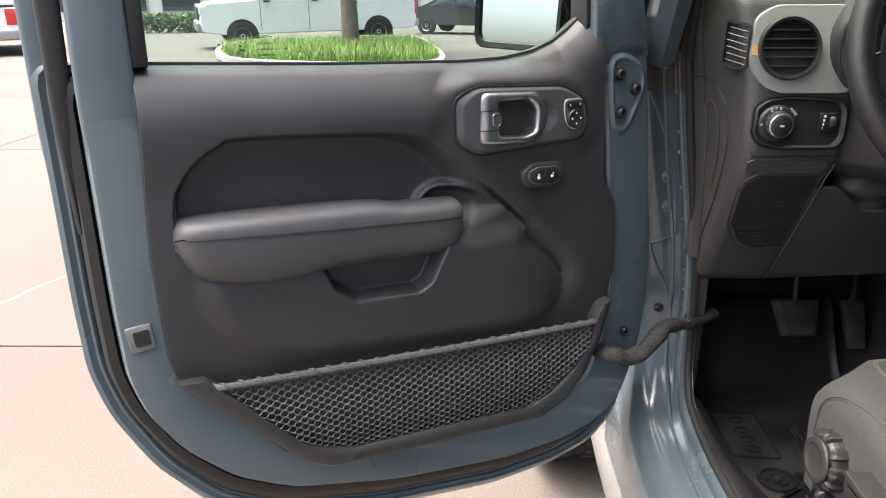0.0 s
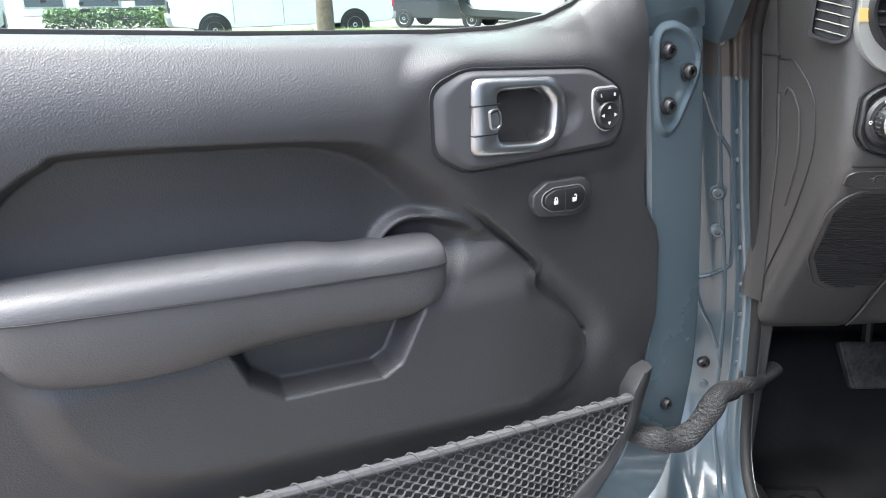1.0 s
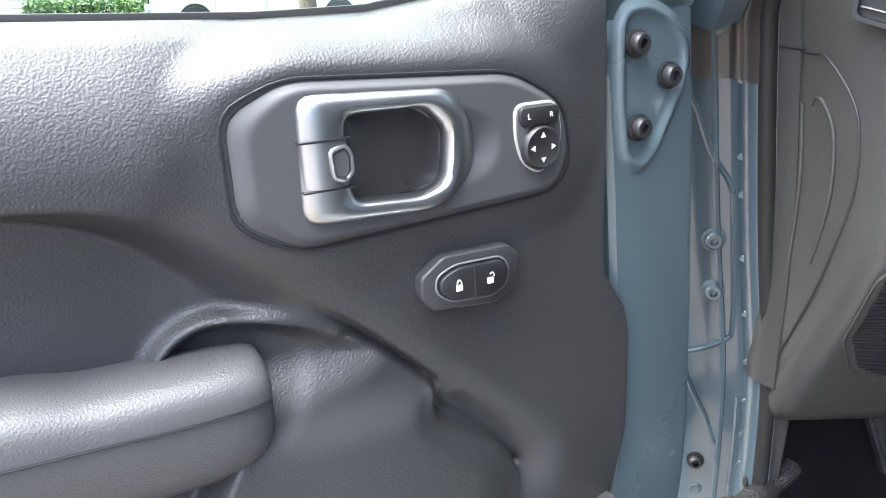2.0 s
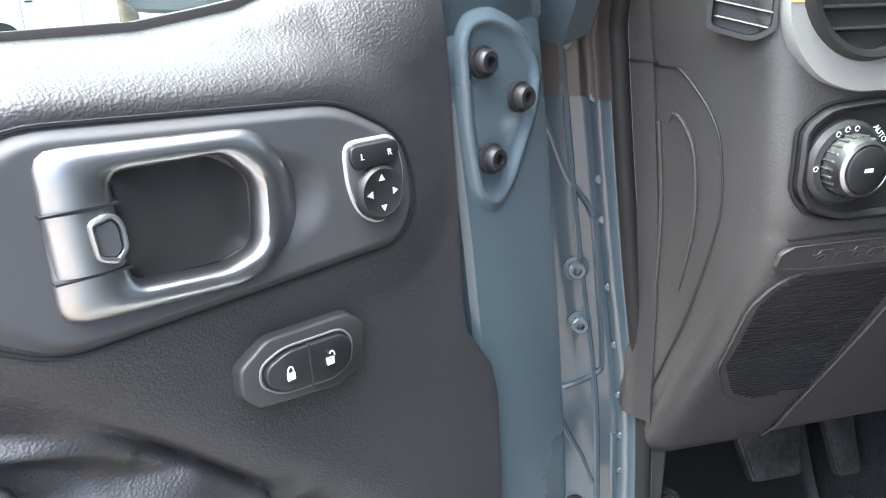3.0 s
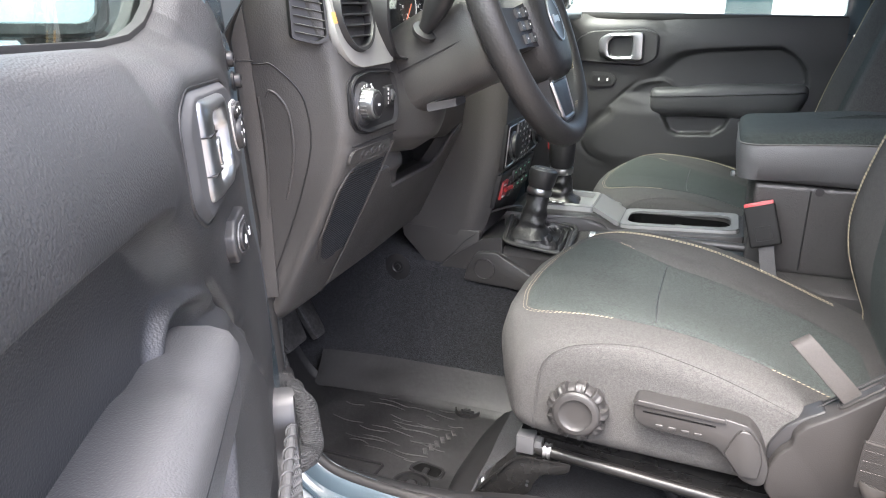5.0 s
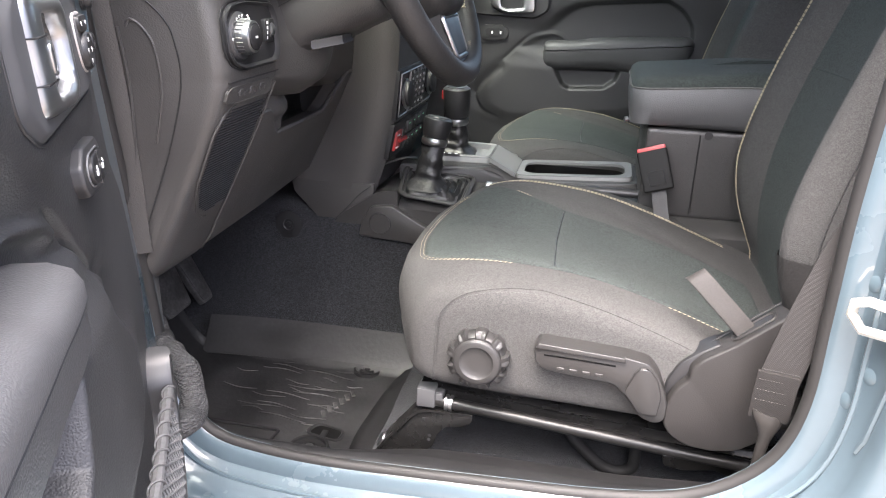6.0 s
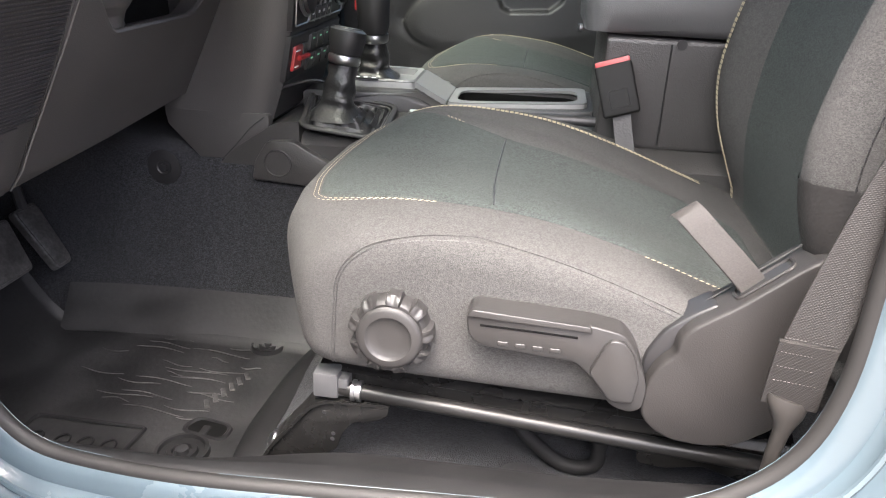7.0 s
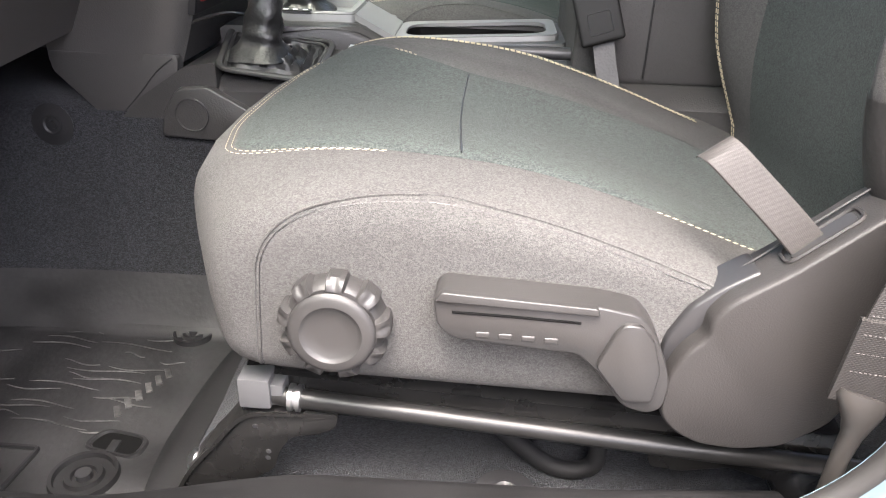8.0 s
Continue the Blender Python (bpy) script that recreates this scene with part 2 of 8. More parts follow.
GLASS = glass_mat("green_tinted_glass", (0.80, 0.89, 0.86))
SCREEN = glass_mat("green_tinted_windscreen", (0.86, 0.91, 0.87))
LENS = glass_mat("clear_cluster_lens", (0.95, 0.95, 0.95))
MIRROR = mat("silvered_mirror", (0.88, 0.90, 0.90), 0.01, metal=1.0, var=0.01, scale=2)


def glow(name, colour, strength):
    m = bpy.data.materials.new(name)
    m.use_nodes = True
    b = m.node_tree.nodes["Principled BSDF"]
    b.inputs["Base Color"].default_value = (*colour, 1)
    b.inputs["Emission Color"].default_value = (*colour, 1)
    b.inputs["Emission Strength"].default_value = strength
    return m


LIT_WHITE = glow("lit_white_digits", (0.9, 0.9, 0.85), 0.08)
LIT_RED = glow("lit_red_digits", (0.9, 0.25, 0.12), 0.10)
LIT_ORANGE = glow("lit_amber_marks", (1.0, 0.45, 0.08), 0.12)
LIT_GREEN = glow("lit_green_icons", (0.35, 0.8, 0.55), 0.025)

# ---------------------------------------------------------------- building helpers


def thing(name, label, category, m=None, group="", kind=""):
    ob = new(name)
    ob.empty_display_size = 0.05
    if m is not None:
        ob.matrix_world = m
    return tagged(ob, label, category, group, kind)


def part(name, bm, material, parent=None, label="", smooth=40, kind=""):
    me = bpy.data.meshes.new(name)
    bmesh.ops.recalc_face_normals(bm, faces=bm.faces)
    bm.to_mesh(me)
    bm.free()
    me.materials.append(material)
    for p in me.polygons:
        p.use_smooth = True
    me.set_sharp_from_angle(angle=radians(smooth))
    ob = new(name, me)
    ob.parent = parent
    return tagged(ob, label, kind=kind)


def solo(name, bm, material, label, category, kind="", group="", smooth=40):
    return tagged(part(name, bm, material, None, "", smooth), label, category, group, kind)


def rounded(pts, r, n=4):
    """A closed outline with its corners rounded by about r."""
    out, k = [], len(pts)
    for i in range(k):
        a, b, c = Vector(pts[i - 1]), Vector(pts[i]), Vector(pts[(i + 1) % k])
        d1, d2 = a - b, c - b
        q = min(r, d1.length * 0.45, d2.length * 0.45)
        p, s = b + d1.normalized() * q, b + d2.normalized() * q
        for j in range(n + 1):
            t = j / n
            out.append(tuple((1 - t) ** 2 * p + 2 * t * (1 - t) * b + t * t * s))
    return out


def smooth_line(pts, n=6):
    """Catmull-Rom through the points, any dimension."""
    out = []
    P = [np.array(p, float) for p in pts]
    for i in range(len(P) - 1):
        p0, p1, p2, p3 = P[max(i - 1, 0)], P[i], P[i + 1], P[min(i + 2, len(P) - 1)]
        for j in range(n):
            t = j / n
            out.append(0.5 * (2 * p1 + (p2 - p0) * t + (2 * p0 - 5 * p1 + 4 * p2 - p3) * t * t + (3 * p1 - p0 - 3 * p2 + p3) * t ** 3))
    out.append(P[-1])
    return [tuple(float(v) for v in p) for p in out]


def star(pts, n, c=None):
    """The outline resampled at n even angles round c."""
    P = np.array(pts, float)
    c = P.mean(0) if c is None else np.array(c, float)
    out = []
    for i in range(n):
        a = 2 * math.pi * i / n
        d = np.array([math.cos(a), math.sin(a)])
        best = 0.0
        for k in range(len(P)):
            p, q = P[k] - c, P[(k + 1) % len(P)] - c
            e = q - p
            den = d[0] * -e[1] + d[1] * e[0]
            if abs(den) < 1e-12:
                continue
            t = (p[0] * -e[1] + p[1] * e[0]) / den
            s = (d[0] * p[1] - d[1] * p[0]) / den
            if t > 0 and -1e-6 <= s <= 1 + 1e-6:
                best = max(best, t)
        out.append(tuple(c + best * d))
    return out


def loft(loops, closed=True, ring=False, caps=True, bm=None):
    """Quads between loops of equal length. closed: each loop closes; ring: the last loop joins the first."""
    bm = bm or bmesh.new()
    vs = [[bm.verts.new(p) for p in lp] for lp in loops]
    n = len(loops[0])
    for i in range(len(vs) if ring else len(vs) - 1):
        a, b = vs[i], vs[(i + 1) % len(vs)]
        for j in range(n if closed else n - 1):
            k = (j + 1) % n
            bm.faces.new((a[j], a[k], b[k], b[j]))
    if caps and closed and not ring:
        bm.faces.new(vs[0][::-1])
        bm.faces.new(vs[-1])
    return bm


def box(lo, hi, bevel=0.0, seg=2, bm=None):
    bm = bm or bmesh.new()
    r = bmesh.ops.create_cube(bm, size=1)
    for v in r["verts"]:
        v.co = Vector((lo[i] + (v.co[i] + 0.5) * (hi[i] - lo[i]) for i in range(3)))
    if bevel:
        es = list({e for v in r["verts"] for e in v.link_edges})
        bmesh.ops.bevel(bm, geom=es, offset=bevel, segments=seg, profile=0.6, affect="EDGES")
    return bm


AX = {"xy": lambda a, b, c: (a, b, c), "xz": lambda a, b, c: (a, c, b), "yz": lambda a, b, c: (c, a, b)}


def prism(pts, c0, c1, plane="xz", bevel=0.0, seg=3, both=False, bm=None):
    """An outline in a plane, extruded from c0 (back) to c1 (front), the front rim bevelled."""
    f = AX[plane]
    bm = bm or bmesh.new()
    sgn = 1 if c1 > c0 else -1
    cx, cy = np.mean([p[0] for p in pts]), np.mean([p[1] for p in pts])
    n = len(pts)

    def inset(d):
        P = [Vector((p[0], p[1])) for p in pts]
        area = sum(P[i].x * P[(i + 1) % n].y - P[(i + 1) % n].x * P[i].y for i in range(n))
        sg = 1 if area > 0 else -1
        out = []
        for i in range(n):
            e1, e2 = (P[i] - P[i - 1]), (P[(i + 1) % n] - P[i])
            n1, n2 = Vector((-e1.y, e1.x)).normalized() * sg, Vector((-e2.y, e2.x)).normalized() * sg
            m = n1 + n2
            k = 2 / max(m.length_squared, 0.5)
            out.append(P[i] + m * (k * d * 0.5) * 1.0)
        return out

    loops = []
    if both and bevel:
        for j in range(seg):
            a = math.pi / 2 * j / seg
            loops.append([f(p.x, p.y, c0 + sgn * bevel * (1 - math.sin(a))) for p in inset(bevel * (1 - math.cos(math.pi / 2 - a)))][:])
        loops = []
        for j in range(seg, 0, -1):
            a = math.pi / 2 * j / seg
            loops.append([f(p.x, p.y, c0 + sgn * bevel * (1 - math.sin(a))) for p in inset(bevel * (1 - math.cos(a)))])
        loops = [[f(p.x, p.y, c0 + sgn * bevel * (1 - math.cos(math.pi / 2 * j / seg))) for p in inset(bevel * (1 - math.sin(math.pi / 2 * j / seg)))] for j in range(seg)]
        loops.append([f(p[0], p[1], c0 + sgn * bevel) for p in pts])
    else:
        loops.append([f(p[0], p[1], c0) for p in pts])
    if bevel:
        for j in range(seg + 1):
            a = math.pi / 2 * j / seg
            loops.append([f(p.x, p.y, c1 - sgn * bevel * (1 - math.sin(a))) for p in inset(bevel * (1 - math.cos(a)))])
    else:
        loops.append([f(p[0], p[1], c1) for p in pts])
    return loft(loops, bm=bm)


def tube(path, r, n=8, closed=False, bm=None, flat=1.0, caps=True):
    """A tube along a path; r may be a list; flat squashes it along its second axis."""
    P = [Vector(p) for p in path]
    k = len(P)
    rs = r if isinstance(r, (list, tuple)) else [r] * k
    loops, nrm = [], None
    for i in range(k):
        t = (P[(i + 1) % k] - P[i - 1]) if closed else (P[min(i + 1, k - 1)] - P[max(i - 1, 0)])
        t = t.normalized() if t.length > 1e-9 else Vector((0, 0, 1))
        if nrm is None:
            up = Vector((0, 0, 1)) if abs(t.z) < 0.9 else Vector((0, 1, 0))
            nrm = t.cross(up).normalized()
        else:
            nrm = (nrm - t * nrm.dot(t))
            nrm = nrm.normalized() if nrm.length > 1e-9 else t.orthogonal().normalized()
        bi = t.cross(nrm)
        loops.append([tuple(P[i] + nrm * (rs[i] * math.cos(2 * math.pi * j / n)) + bi * (rs[i] * flat * math.sin(2 * math.pi * j / n))) for j in range(n)])
    return loft(loops, ring=closed, bm=bm, caps=caps)


def lathe(profile, n=32, m=None, bm=None):
    """Turned round local z: profile of (radius, z)."""
    loops = [[(r * math.cos(2 * math.pi * j / n), r * math.sin(2 * math.pi * j / n), z) for j in range(n)] for r, z in profile]
    if m is not None:
        loops = [[tuple(m @ Vector(p)) for p in lp] for lp in loops]
    return loft(loops, bm=bm)


def axis(p, z, x=None):
    """A frame at p whose z axis points along z."""
    z = Vector(z).normalized()
    x = Vector(x) if x is not None else z.orthogonal()
    x = (x - z * x.dot(z)).normalized()
    y = z.cross(x)
    return Matrix(((x.x, y.x, z.x, p[0]), (x.y, y.y, z.y, p[1]), (x.z, y.z, z.z, p[2]), (0, 0, 0, 1)))


def sheet(f, nu, nv, thick=None, bm=None):
    """A surface f(s, t), 0..1 each way; thick: a vector by which a back is set off, closed round the rim."""
    bm = bm or bmesh.new()
    g = [[bm.verts.new(f(i / nu, j / nv)) for j in range(nv + 1)] for i in range(nu + 1)]
    for i in range(nu):
        for j in range(nv):
            bm.faces.new((g[i][j], g[i + 1][j], g[i + 1][j + 1], g[i][j + 1]))
    if thick is not None:
        t = Vector(thick)
        rim = [g[i][0] for i in range(nu)] + [g[nu][j] for j in range(nv)] + [g[i][nv] for i in range(nu, 0, -1)] + [g[0][j] for j in range(nv, 0, -1)]
        back = [bm.verts.new(v.co + t) for v in rim]
        for a in range(len(rim)):
            b = (a + 1) % len(rim)
            bm.faces.new((rim[a], rim[b], back[b], back[a]))
        inner = [[None] * (nv + 1) for _ in range(nu + 1)]
        look_up = {v: q for v, q in zip(rim, back)}
        for i in range(nu + 1):
            for j in range(nv + 1):
                inner[i][j] = look_up.get(g[i][j]) or bm.verts.new(g[i][j].co + t)
        for i in range(nu):
            for j in range(nv):
                bm.faces.new((inner[i][j], inner[i][j + 1], inner[i + 1][j + 1], inner[i + 1][j]))
    return bm


def sdf(u, v, poly):
    """Signed distance to an outline, negative inside (arrays)."""
    u, v = np.asarray(u, float), np.asarray(v, float)
    d, inside = np.full(u.shape, 1e9), np.zeros(u.shape, bool)
    k = len(poly)
    for i in range(k):
        ax, ay = poly[i]
        bx, by = poly[(i + 1) % k]
        ex, ey = bx - ax, by - ay
        t = np.clip(((u - ax) * ex + (v - ay) * ey) / (ex * ex + ey * ey + 1e-15), 0, 1)
        d = np.minimum(d, np.hypot(u - ax - t * ex, v - ay - t * ey))
        c = ((ay > v) != (by > v)) & (u < ex * (v - ay) / (ey + 1e-15) + ax)
        inside ^= c
    return np.where(inside, -d, d)


def sstep(a, b, x):
    t = np.clip((x - a) / (b - a), 0, 1)
    return t * t * (3 - 2 * t)


def lerp_table(tab, x):
    return float(np.interp(x, [a for a, _ in tab], [b for _, b in tab]))


def lettering(txt, size, m, material, parent, name="lettering", depth=0.0003):
    cu = bpy.data.curves.new(name, "FONT")
    cu.body, cu.size, cu.extrude, cu.align_x, cu.align_y = txt, size, depth, "CENTER", "CENTER"
    ob = bpy.data.objects.new(name, cu)
    me = bpy.data.meshes.new_from_object(ob)
    bpy.data.objects.remove(ob)
    me.transform(m)
    me.materials.append(material)
    o = new(name, me)
    o.parent = parent
    return o


def bolt(parent, m, r, material, h=0.006, washer=1.5, name="bolt"):
    bm = lathe([(0.0005, 0), (r * washer, 0), (r * washer, h * 0.3), (r, h * 0.35), (r * 0.98, h * 0.8), (r * 0.8, h), (r * 0.45, h), (r * 0.42, h * 0.5), (0.0004, h * 0.45)], 16, m)
    return part(name, bm, material, parent)



# ================================================================ outdoors
GZ = -0.08                                   # the lot's surface beside the car
FALL = 0.034                                # it drains away ahead of the car
bm = bmesh.new()
bmesh.ops.create_grid(bm, x_segments=60, y_segments=240, size=600)
for v in bm.verts:
    v.co.z = GZ - 0.01 - FALL * max(0.0, v.co.y - 6.68)
ground = solo("ground", bm, CONCRETE, "pale beige concrete parking lot, dusty and worn", "ground", "structure")

# ================================================================ car body
body = thing("off_road_car", "blue-grey off-road car, driver's door open, unseen hard top added", "car")


FRONT = [(1.70, 0.355, 0.985), (1.55, 0.372, 1.09), (1.42, 0.390, 1.19), (1.345, 0.402, 1.243), (1.30, 0.408, 1.25), (1.14, 0.430, 1.25), (1.0, 0.452, 1.248), (0.90, 0.458, 1.243), (0.83, 0.456, 1.232), (0.775, 0.450, 1.205)]
SILL = [(0.738, 0.445, 1.16), (0.727, 0.442, 1.09), (0.725, 0.440, 1.0), (0.730, 0.440, 0.88), (0.737, 0.438, 0.78), (0.747, 0.435, 0.66)]
REAR = [(0.765, 0.432, 0.57), (0.80, 0.428, 0.512), (0.85, 0.424, 0.474), (0.92, 0.42, 0.458), (1.02, 0.42, 0.457), (1.14, 0.415, 0.458), (1.30, 0.405, 0.452), (1.5, 0.375, 0.44), (1.70, 0.345, 0.43)]
EDGE = [(x, y, z) for z, x, y in FRONT + SILL + REAR]
EDGE = smooth_line(EDGE, 5)
MID = Vector((0.43, 0.85, 1.2))


JR = []                                      # the jamb's rails, kept for what sits on it


def jamb(parent):
    """The painted door jamb all round the opening: flange, step, channel and outer skin."""
    rails = []
    prof = [(0.010, -0.006), (-0.004, 0.0), (-0.010, 0.006), (-0.012, 0.022), (-0.018, 0.027), (-0.034, 0.030), (-0.042, 0.036), (-0.060, 0.040), (-0.080, 0.042), (-0.088, 0.050), (-0.094, 0.075), (-0.100, 0.082), (-0.104, 0.12)]
    k = len(EDGE)
    for i, p in enumerate(EDGE):
        a, b = Vector(EDGE[max(i - 1, 0)]), Vector(EDGE[min(i + 1, k - 1)])
        t = (b - a)
        out = Vector((0, -t.z, t.y)).normalized()
        if out.dot(Vector(p) - MID) < 0:
            out = -out
        rails.append([tuple(Vector(p) + Vector((dx, 0, 0)) + out * dn) for dx, dn in prof])
    JR.extend(rails)
    bm = loft(rails, closed=False, caps=False)
    return part("door_jamb", bm, JAMBPAINT, parent, "glossy blue-grey door jamb")


jamb(body)


def on_jamb(i, j, lift=0.0015):
    """A point of the jamb: i along the opening, j across it, both may be fractions."""
    a, b = int(i), int(j)
    p = Vector(JR[a][b]).lerp(Vector(JR[a][b + 1]), j - b)
    q = Vector(JR[min(a + 1, len(JR) - 1)][b]).lerp(Vector(JR[min(a + 1, len(JR) - 1)][b + 1]), j - b)
    v = p.lerp(q, i - a)
    return tuple(v + (MID - v).normalized() * lift + Vector((-lift * 0.5, 0, 0)))


def jamb_at(z, front=True):
    """The station of the jamb at a height."""
    rng = range(0, 44) if front else range(80, len(JR) - 1)
    return min(rng, key=lambda k: abs(EDGE[k][2] - z))


for z0, z1, j0, j1 in ((1.27, 1.17, 6.5, 3.6), (1.17, 1.02, 3.6, 4.2), (1.02, 0.99, 4.2, 7.4), (1.00, 0.90, 7.4, 5.0), (0.95, 0.84, 3.5, 3.6), (1.28, 1.05, 8.4, 8.6)):
    a, b = jamb_at(z0), jamb_at(z1)
    part("pressed_bead", tube([on_jamb(a + (b - a) * t, j0 + (j1 - j0) * t ** 1.5, 0.0005) for t in np.linspace(0, 1, 10)], 0.0028, 6), PAINT, body)
for z in (1.26, 1.22, 1.18, 1.10, 1.06, 1.0, 0.96, 0.92, 0.88):
    part("spot_weld", lathe([(0.0005, 0.0012), (0.003, 0.001), (0.004, 0)], 10, axis(on_jamb(jamb_at(z), 2.6, 0.0), (-0.3, -1, 0))), PAINT, body)
for z, j in ((0.93, 3.4), (0.98, 5.2), (1.06, 3.4), (1.12, 6.4), (1.18, 3.6), (1.24, 5.6)):
    part("dimple", lathe([(0.0005, 0.0015), (0.006, 0.0013), (0.009, 0)], 14, axis(on_jamb(jamb_at(z, False), j, 0.0), (-0.5, 0.85, 0))), PAINT, body)
part("pressed_bead", tube([on_jamb(jamb_at(z, False), 6.3 + 1.2 * math.sin((z - 0.9) * 9), 0.0005) for z in np.linspace(0.90, 1.32, 16)], 0.0028, 6), PAINT, body)
# rubber seal on the flange
bm = tube([(x + 0.004, y, z) for x, y, z in EDGE], 0.0082, 10)
part("weatherstrip", bm, SEAL, body, "black rubber weatherstrip")
# pinch weld line pressed into the jamb
bm = tube([(x - 0.030, y + (0.028 if y > 1.2 else -0.028 if y < 0.5 else 0), z - (0.028 if 0.5 <= y <= 1.2 else 0)) for x, y, z in EDGE], 0.003, 6)
part("seam_bead", bm, PAINT, body)


def panel_yz(name, pts, x0, x1, material, label="", bevel=0.004):
    return part(name, prism(pts, x0, x1, "yz", bevel), material, body, label)


# outer skins: cowl side and fender, rocker, rear quarter
panel_yz("cowl_side", [(1.33, 0.62), (1.33, 1.30), (1.62, 1.30), (1.62, 0.62)], 0.46, 0.335, PAINT)
panel_yz("rocker", [(1.36, 0.52), (1.36, 0.655), (-0.95, 0.655), (-0.95, 0.52)], 0.50, 0.345, PAINT, bevel=0.012)
panel_yz("rear_quarter", [(0.345, 0.6), (0.345, 1.30), (-1.2, 1.30), (-1.2, 0.6)], 0.44, 0.325, PAINT, bevel=0.008)
panel_yz("fender", [(1.62, 1.02), (1.62, 1.16), (2.75, 1.12), (2.75, 0.98), (2.45, 0.98), (2.3, 1.0)], 0.55, 0.20, BLACK, "black plastic fender flare", bevel=0.02)
part("hood", prism(rounded([(0.52, 1.62), (1.66, 1.62), (1.46, 2.95), (0.72, 2.95)], 0.05), 1.16, 1.29, "xy", 0.03), PAINT, body)
part("nose_panel", box((0.72, 2.70, 0.55), (1.46, 2.92, 1.158), 0.03), PAINT, body)
part("engine_bay", prism([(0.55, 1.64), (1.63, 1.64), (1.44, 2.85), (0.74, 2.85)], 0.55, 1.158, "xy"), BLACK, body)
part("far_rocker", box((1.70, -0.95, 0.52), (1.84, 1.62, 0.72), 0.012), PAINT, body)
part("far_cowl_side", box((1.72, 1.22, 0.62), (1.845, 1.62, 1.30), 0.012), PAINT, body)
part("far_quarter", box((1.74, -1.2, 0.6), (1.855, 0.40, 1.30), 0.012), PAINT, body)
part("tailgate", box((0.45, -1.26, 0.6), (1.73, -1.2, 1.30), 0.012), PAINT, body)
# roof, out of view and added to shade the cabin; pillars and windscreen
part("roof", box((0.30, -1.25, 1.70), (1.88, 0.26, 1.76), 0.02), BLACK, body, "black hard top, out of view, shading the cabin")
part("roof_panel", box((1.095, 0.265, 1.705), (1.86, 0.93, 1.755), 0.02), BLACK, body, "unseen passenger-side roof panel, added to shade the cabin")
part("roof_panel", box((0.31, 0.265, 1.705), (1.085, 0.93, 1.755), 0.02), BLACK, body, "unseen driver-side roof panel, added to shade the cabin")
part("roof_header", box((0.32, 0.92, 1.695), (1.86, 1.0, 1.745), 0.015), BLACK, body)
for x in (0.335, 1.775):
    part("roof_rail", box((x, 0.28, 1.70), (x + 0.065, 0.95, 1.745), 0.012), BLACK, body)
part("headliner", box((0.36, -1.2, 1.685), (1.82, 0.92, 1.697), 0.004), HEADLINER, body)
for x in (0.325, 1.80):
    part("windscreen_pillar", tube([(x + 0.035 if x < 1 else x, 1.262, 1.345), (x + 0.025, 1.12, 1.52), (x + 0.02, 0.97, 1.715)], 0.032, 8, flat=1.3), PAINT, body)
    part("rear_pillar", box((x - 0.01, -1.23, 1.30), (x + 0.06, -1.05, 1.70), 0.01), BLACK, body)
    part("middle_pillar", box((x + 0.02, 0.34, 1.30), (x + 0.08, 0.42, 1.70), 0.01), BLACK, body)
ws = sheet(lambda s, t: (0.38 + 1.42 * s, 1.275 + 0.03 * math.sin(math.pi * s) - 0.30 * t, 1.31 + 0.40 * t), 12, 2, (0, 0.005, 0.003))
part("windscreen", ws, SCREEN, body, "green-tinted laminated windscreen")
part("scuttle", box((0.47, 1.27, 1.27), (1.72, 1.66, 1.305), 0.01), BLACK, body)
# floor pan, tunnel, firewall
part("floor_pan", box((0.46, -1.2, 0.56), (1.72, 1.60, 0.605), 0.01), CARPET, body, "charcoal carpet over the floor pan")
part("firewall", box((0.45, 1.56, 0.56), (1.72, 1.64, 1.29), 0.01), CARPET, body)
bm = prism(rounded([(0.86, 0.60), (0.892, 0.66), (0.930, 0.76), (0.945, 0.84), (0.950, 0.880), (0.975, 0.896), (1.24, 0.896), (1.28, 0.70), (1.32, 0.60)], 0.03, 4), -1.1, 1.57, "xz", 0.0)
part("tunnel_carpet", bm, CARPET, body, "charcoal carpet over the transmission tunnel")
part("kick_panel", prism(rounded([(1.245, 0.735), (1.245, 0.952), (1.30, 0.952), (1.56, 0.952), (1.56, 0.62), (1.27, 0.62)], 0.01), 0.455, 0.485, "yz", 0.004), DASH, body, "dark plastic kick panel")
# black scuff plate along the sill
bm = sheet(lambda s, t: (lerp_table([(0, 0.440), (0.08, 0.450), (0.3, 0.462), (0.75, 0.484), (0.9, 0.492), (1, 0.500)], t) + 0.055 * float(sstep(0.22, 0.5, s)) * t, 1.20 - 0.72 * s,
                         lerp_table([(0, 0.722), (0.08, 0.733), (0.3, 0.733), (0.75, 0.715), (0.9, 0.695), (1, 0.61)], t) + (0.012 * max(0, s - 0.5) + 0.05 * max(0, s - 0.8))), 24, 14)
part("scuff_plate", bm, RUBBER, body, "black rubbery sill scuff plate")
# side step tube and front wheel
part("side_step", tube(smooth_line([(0.47, 1.62, 0.50), (0.40, 1.52, 0.46), (0.375, 1.40, 0.45), (0.375, 0.2, 0.45), (0.375, -0.9, 0.45)], 5), 0.038, 12), STEP, body, "pale grey tubular side step")


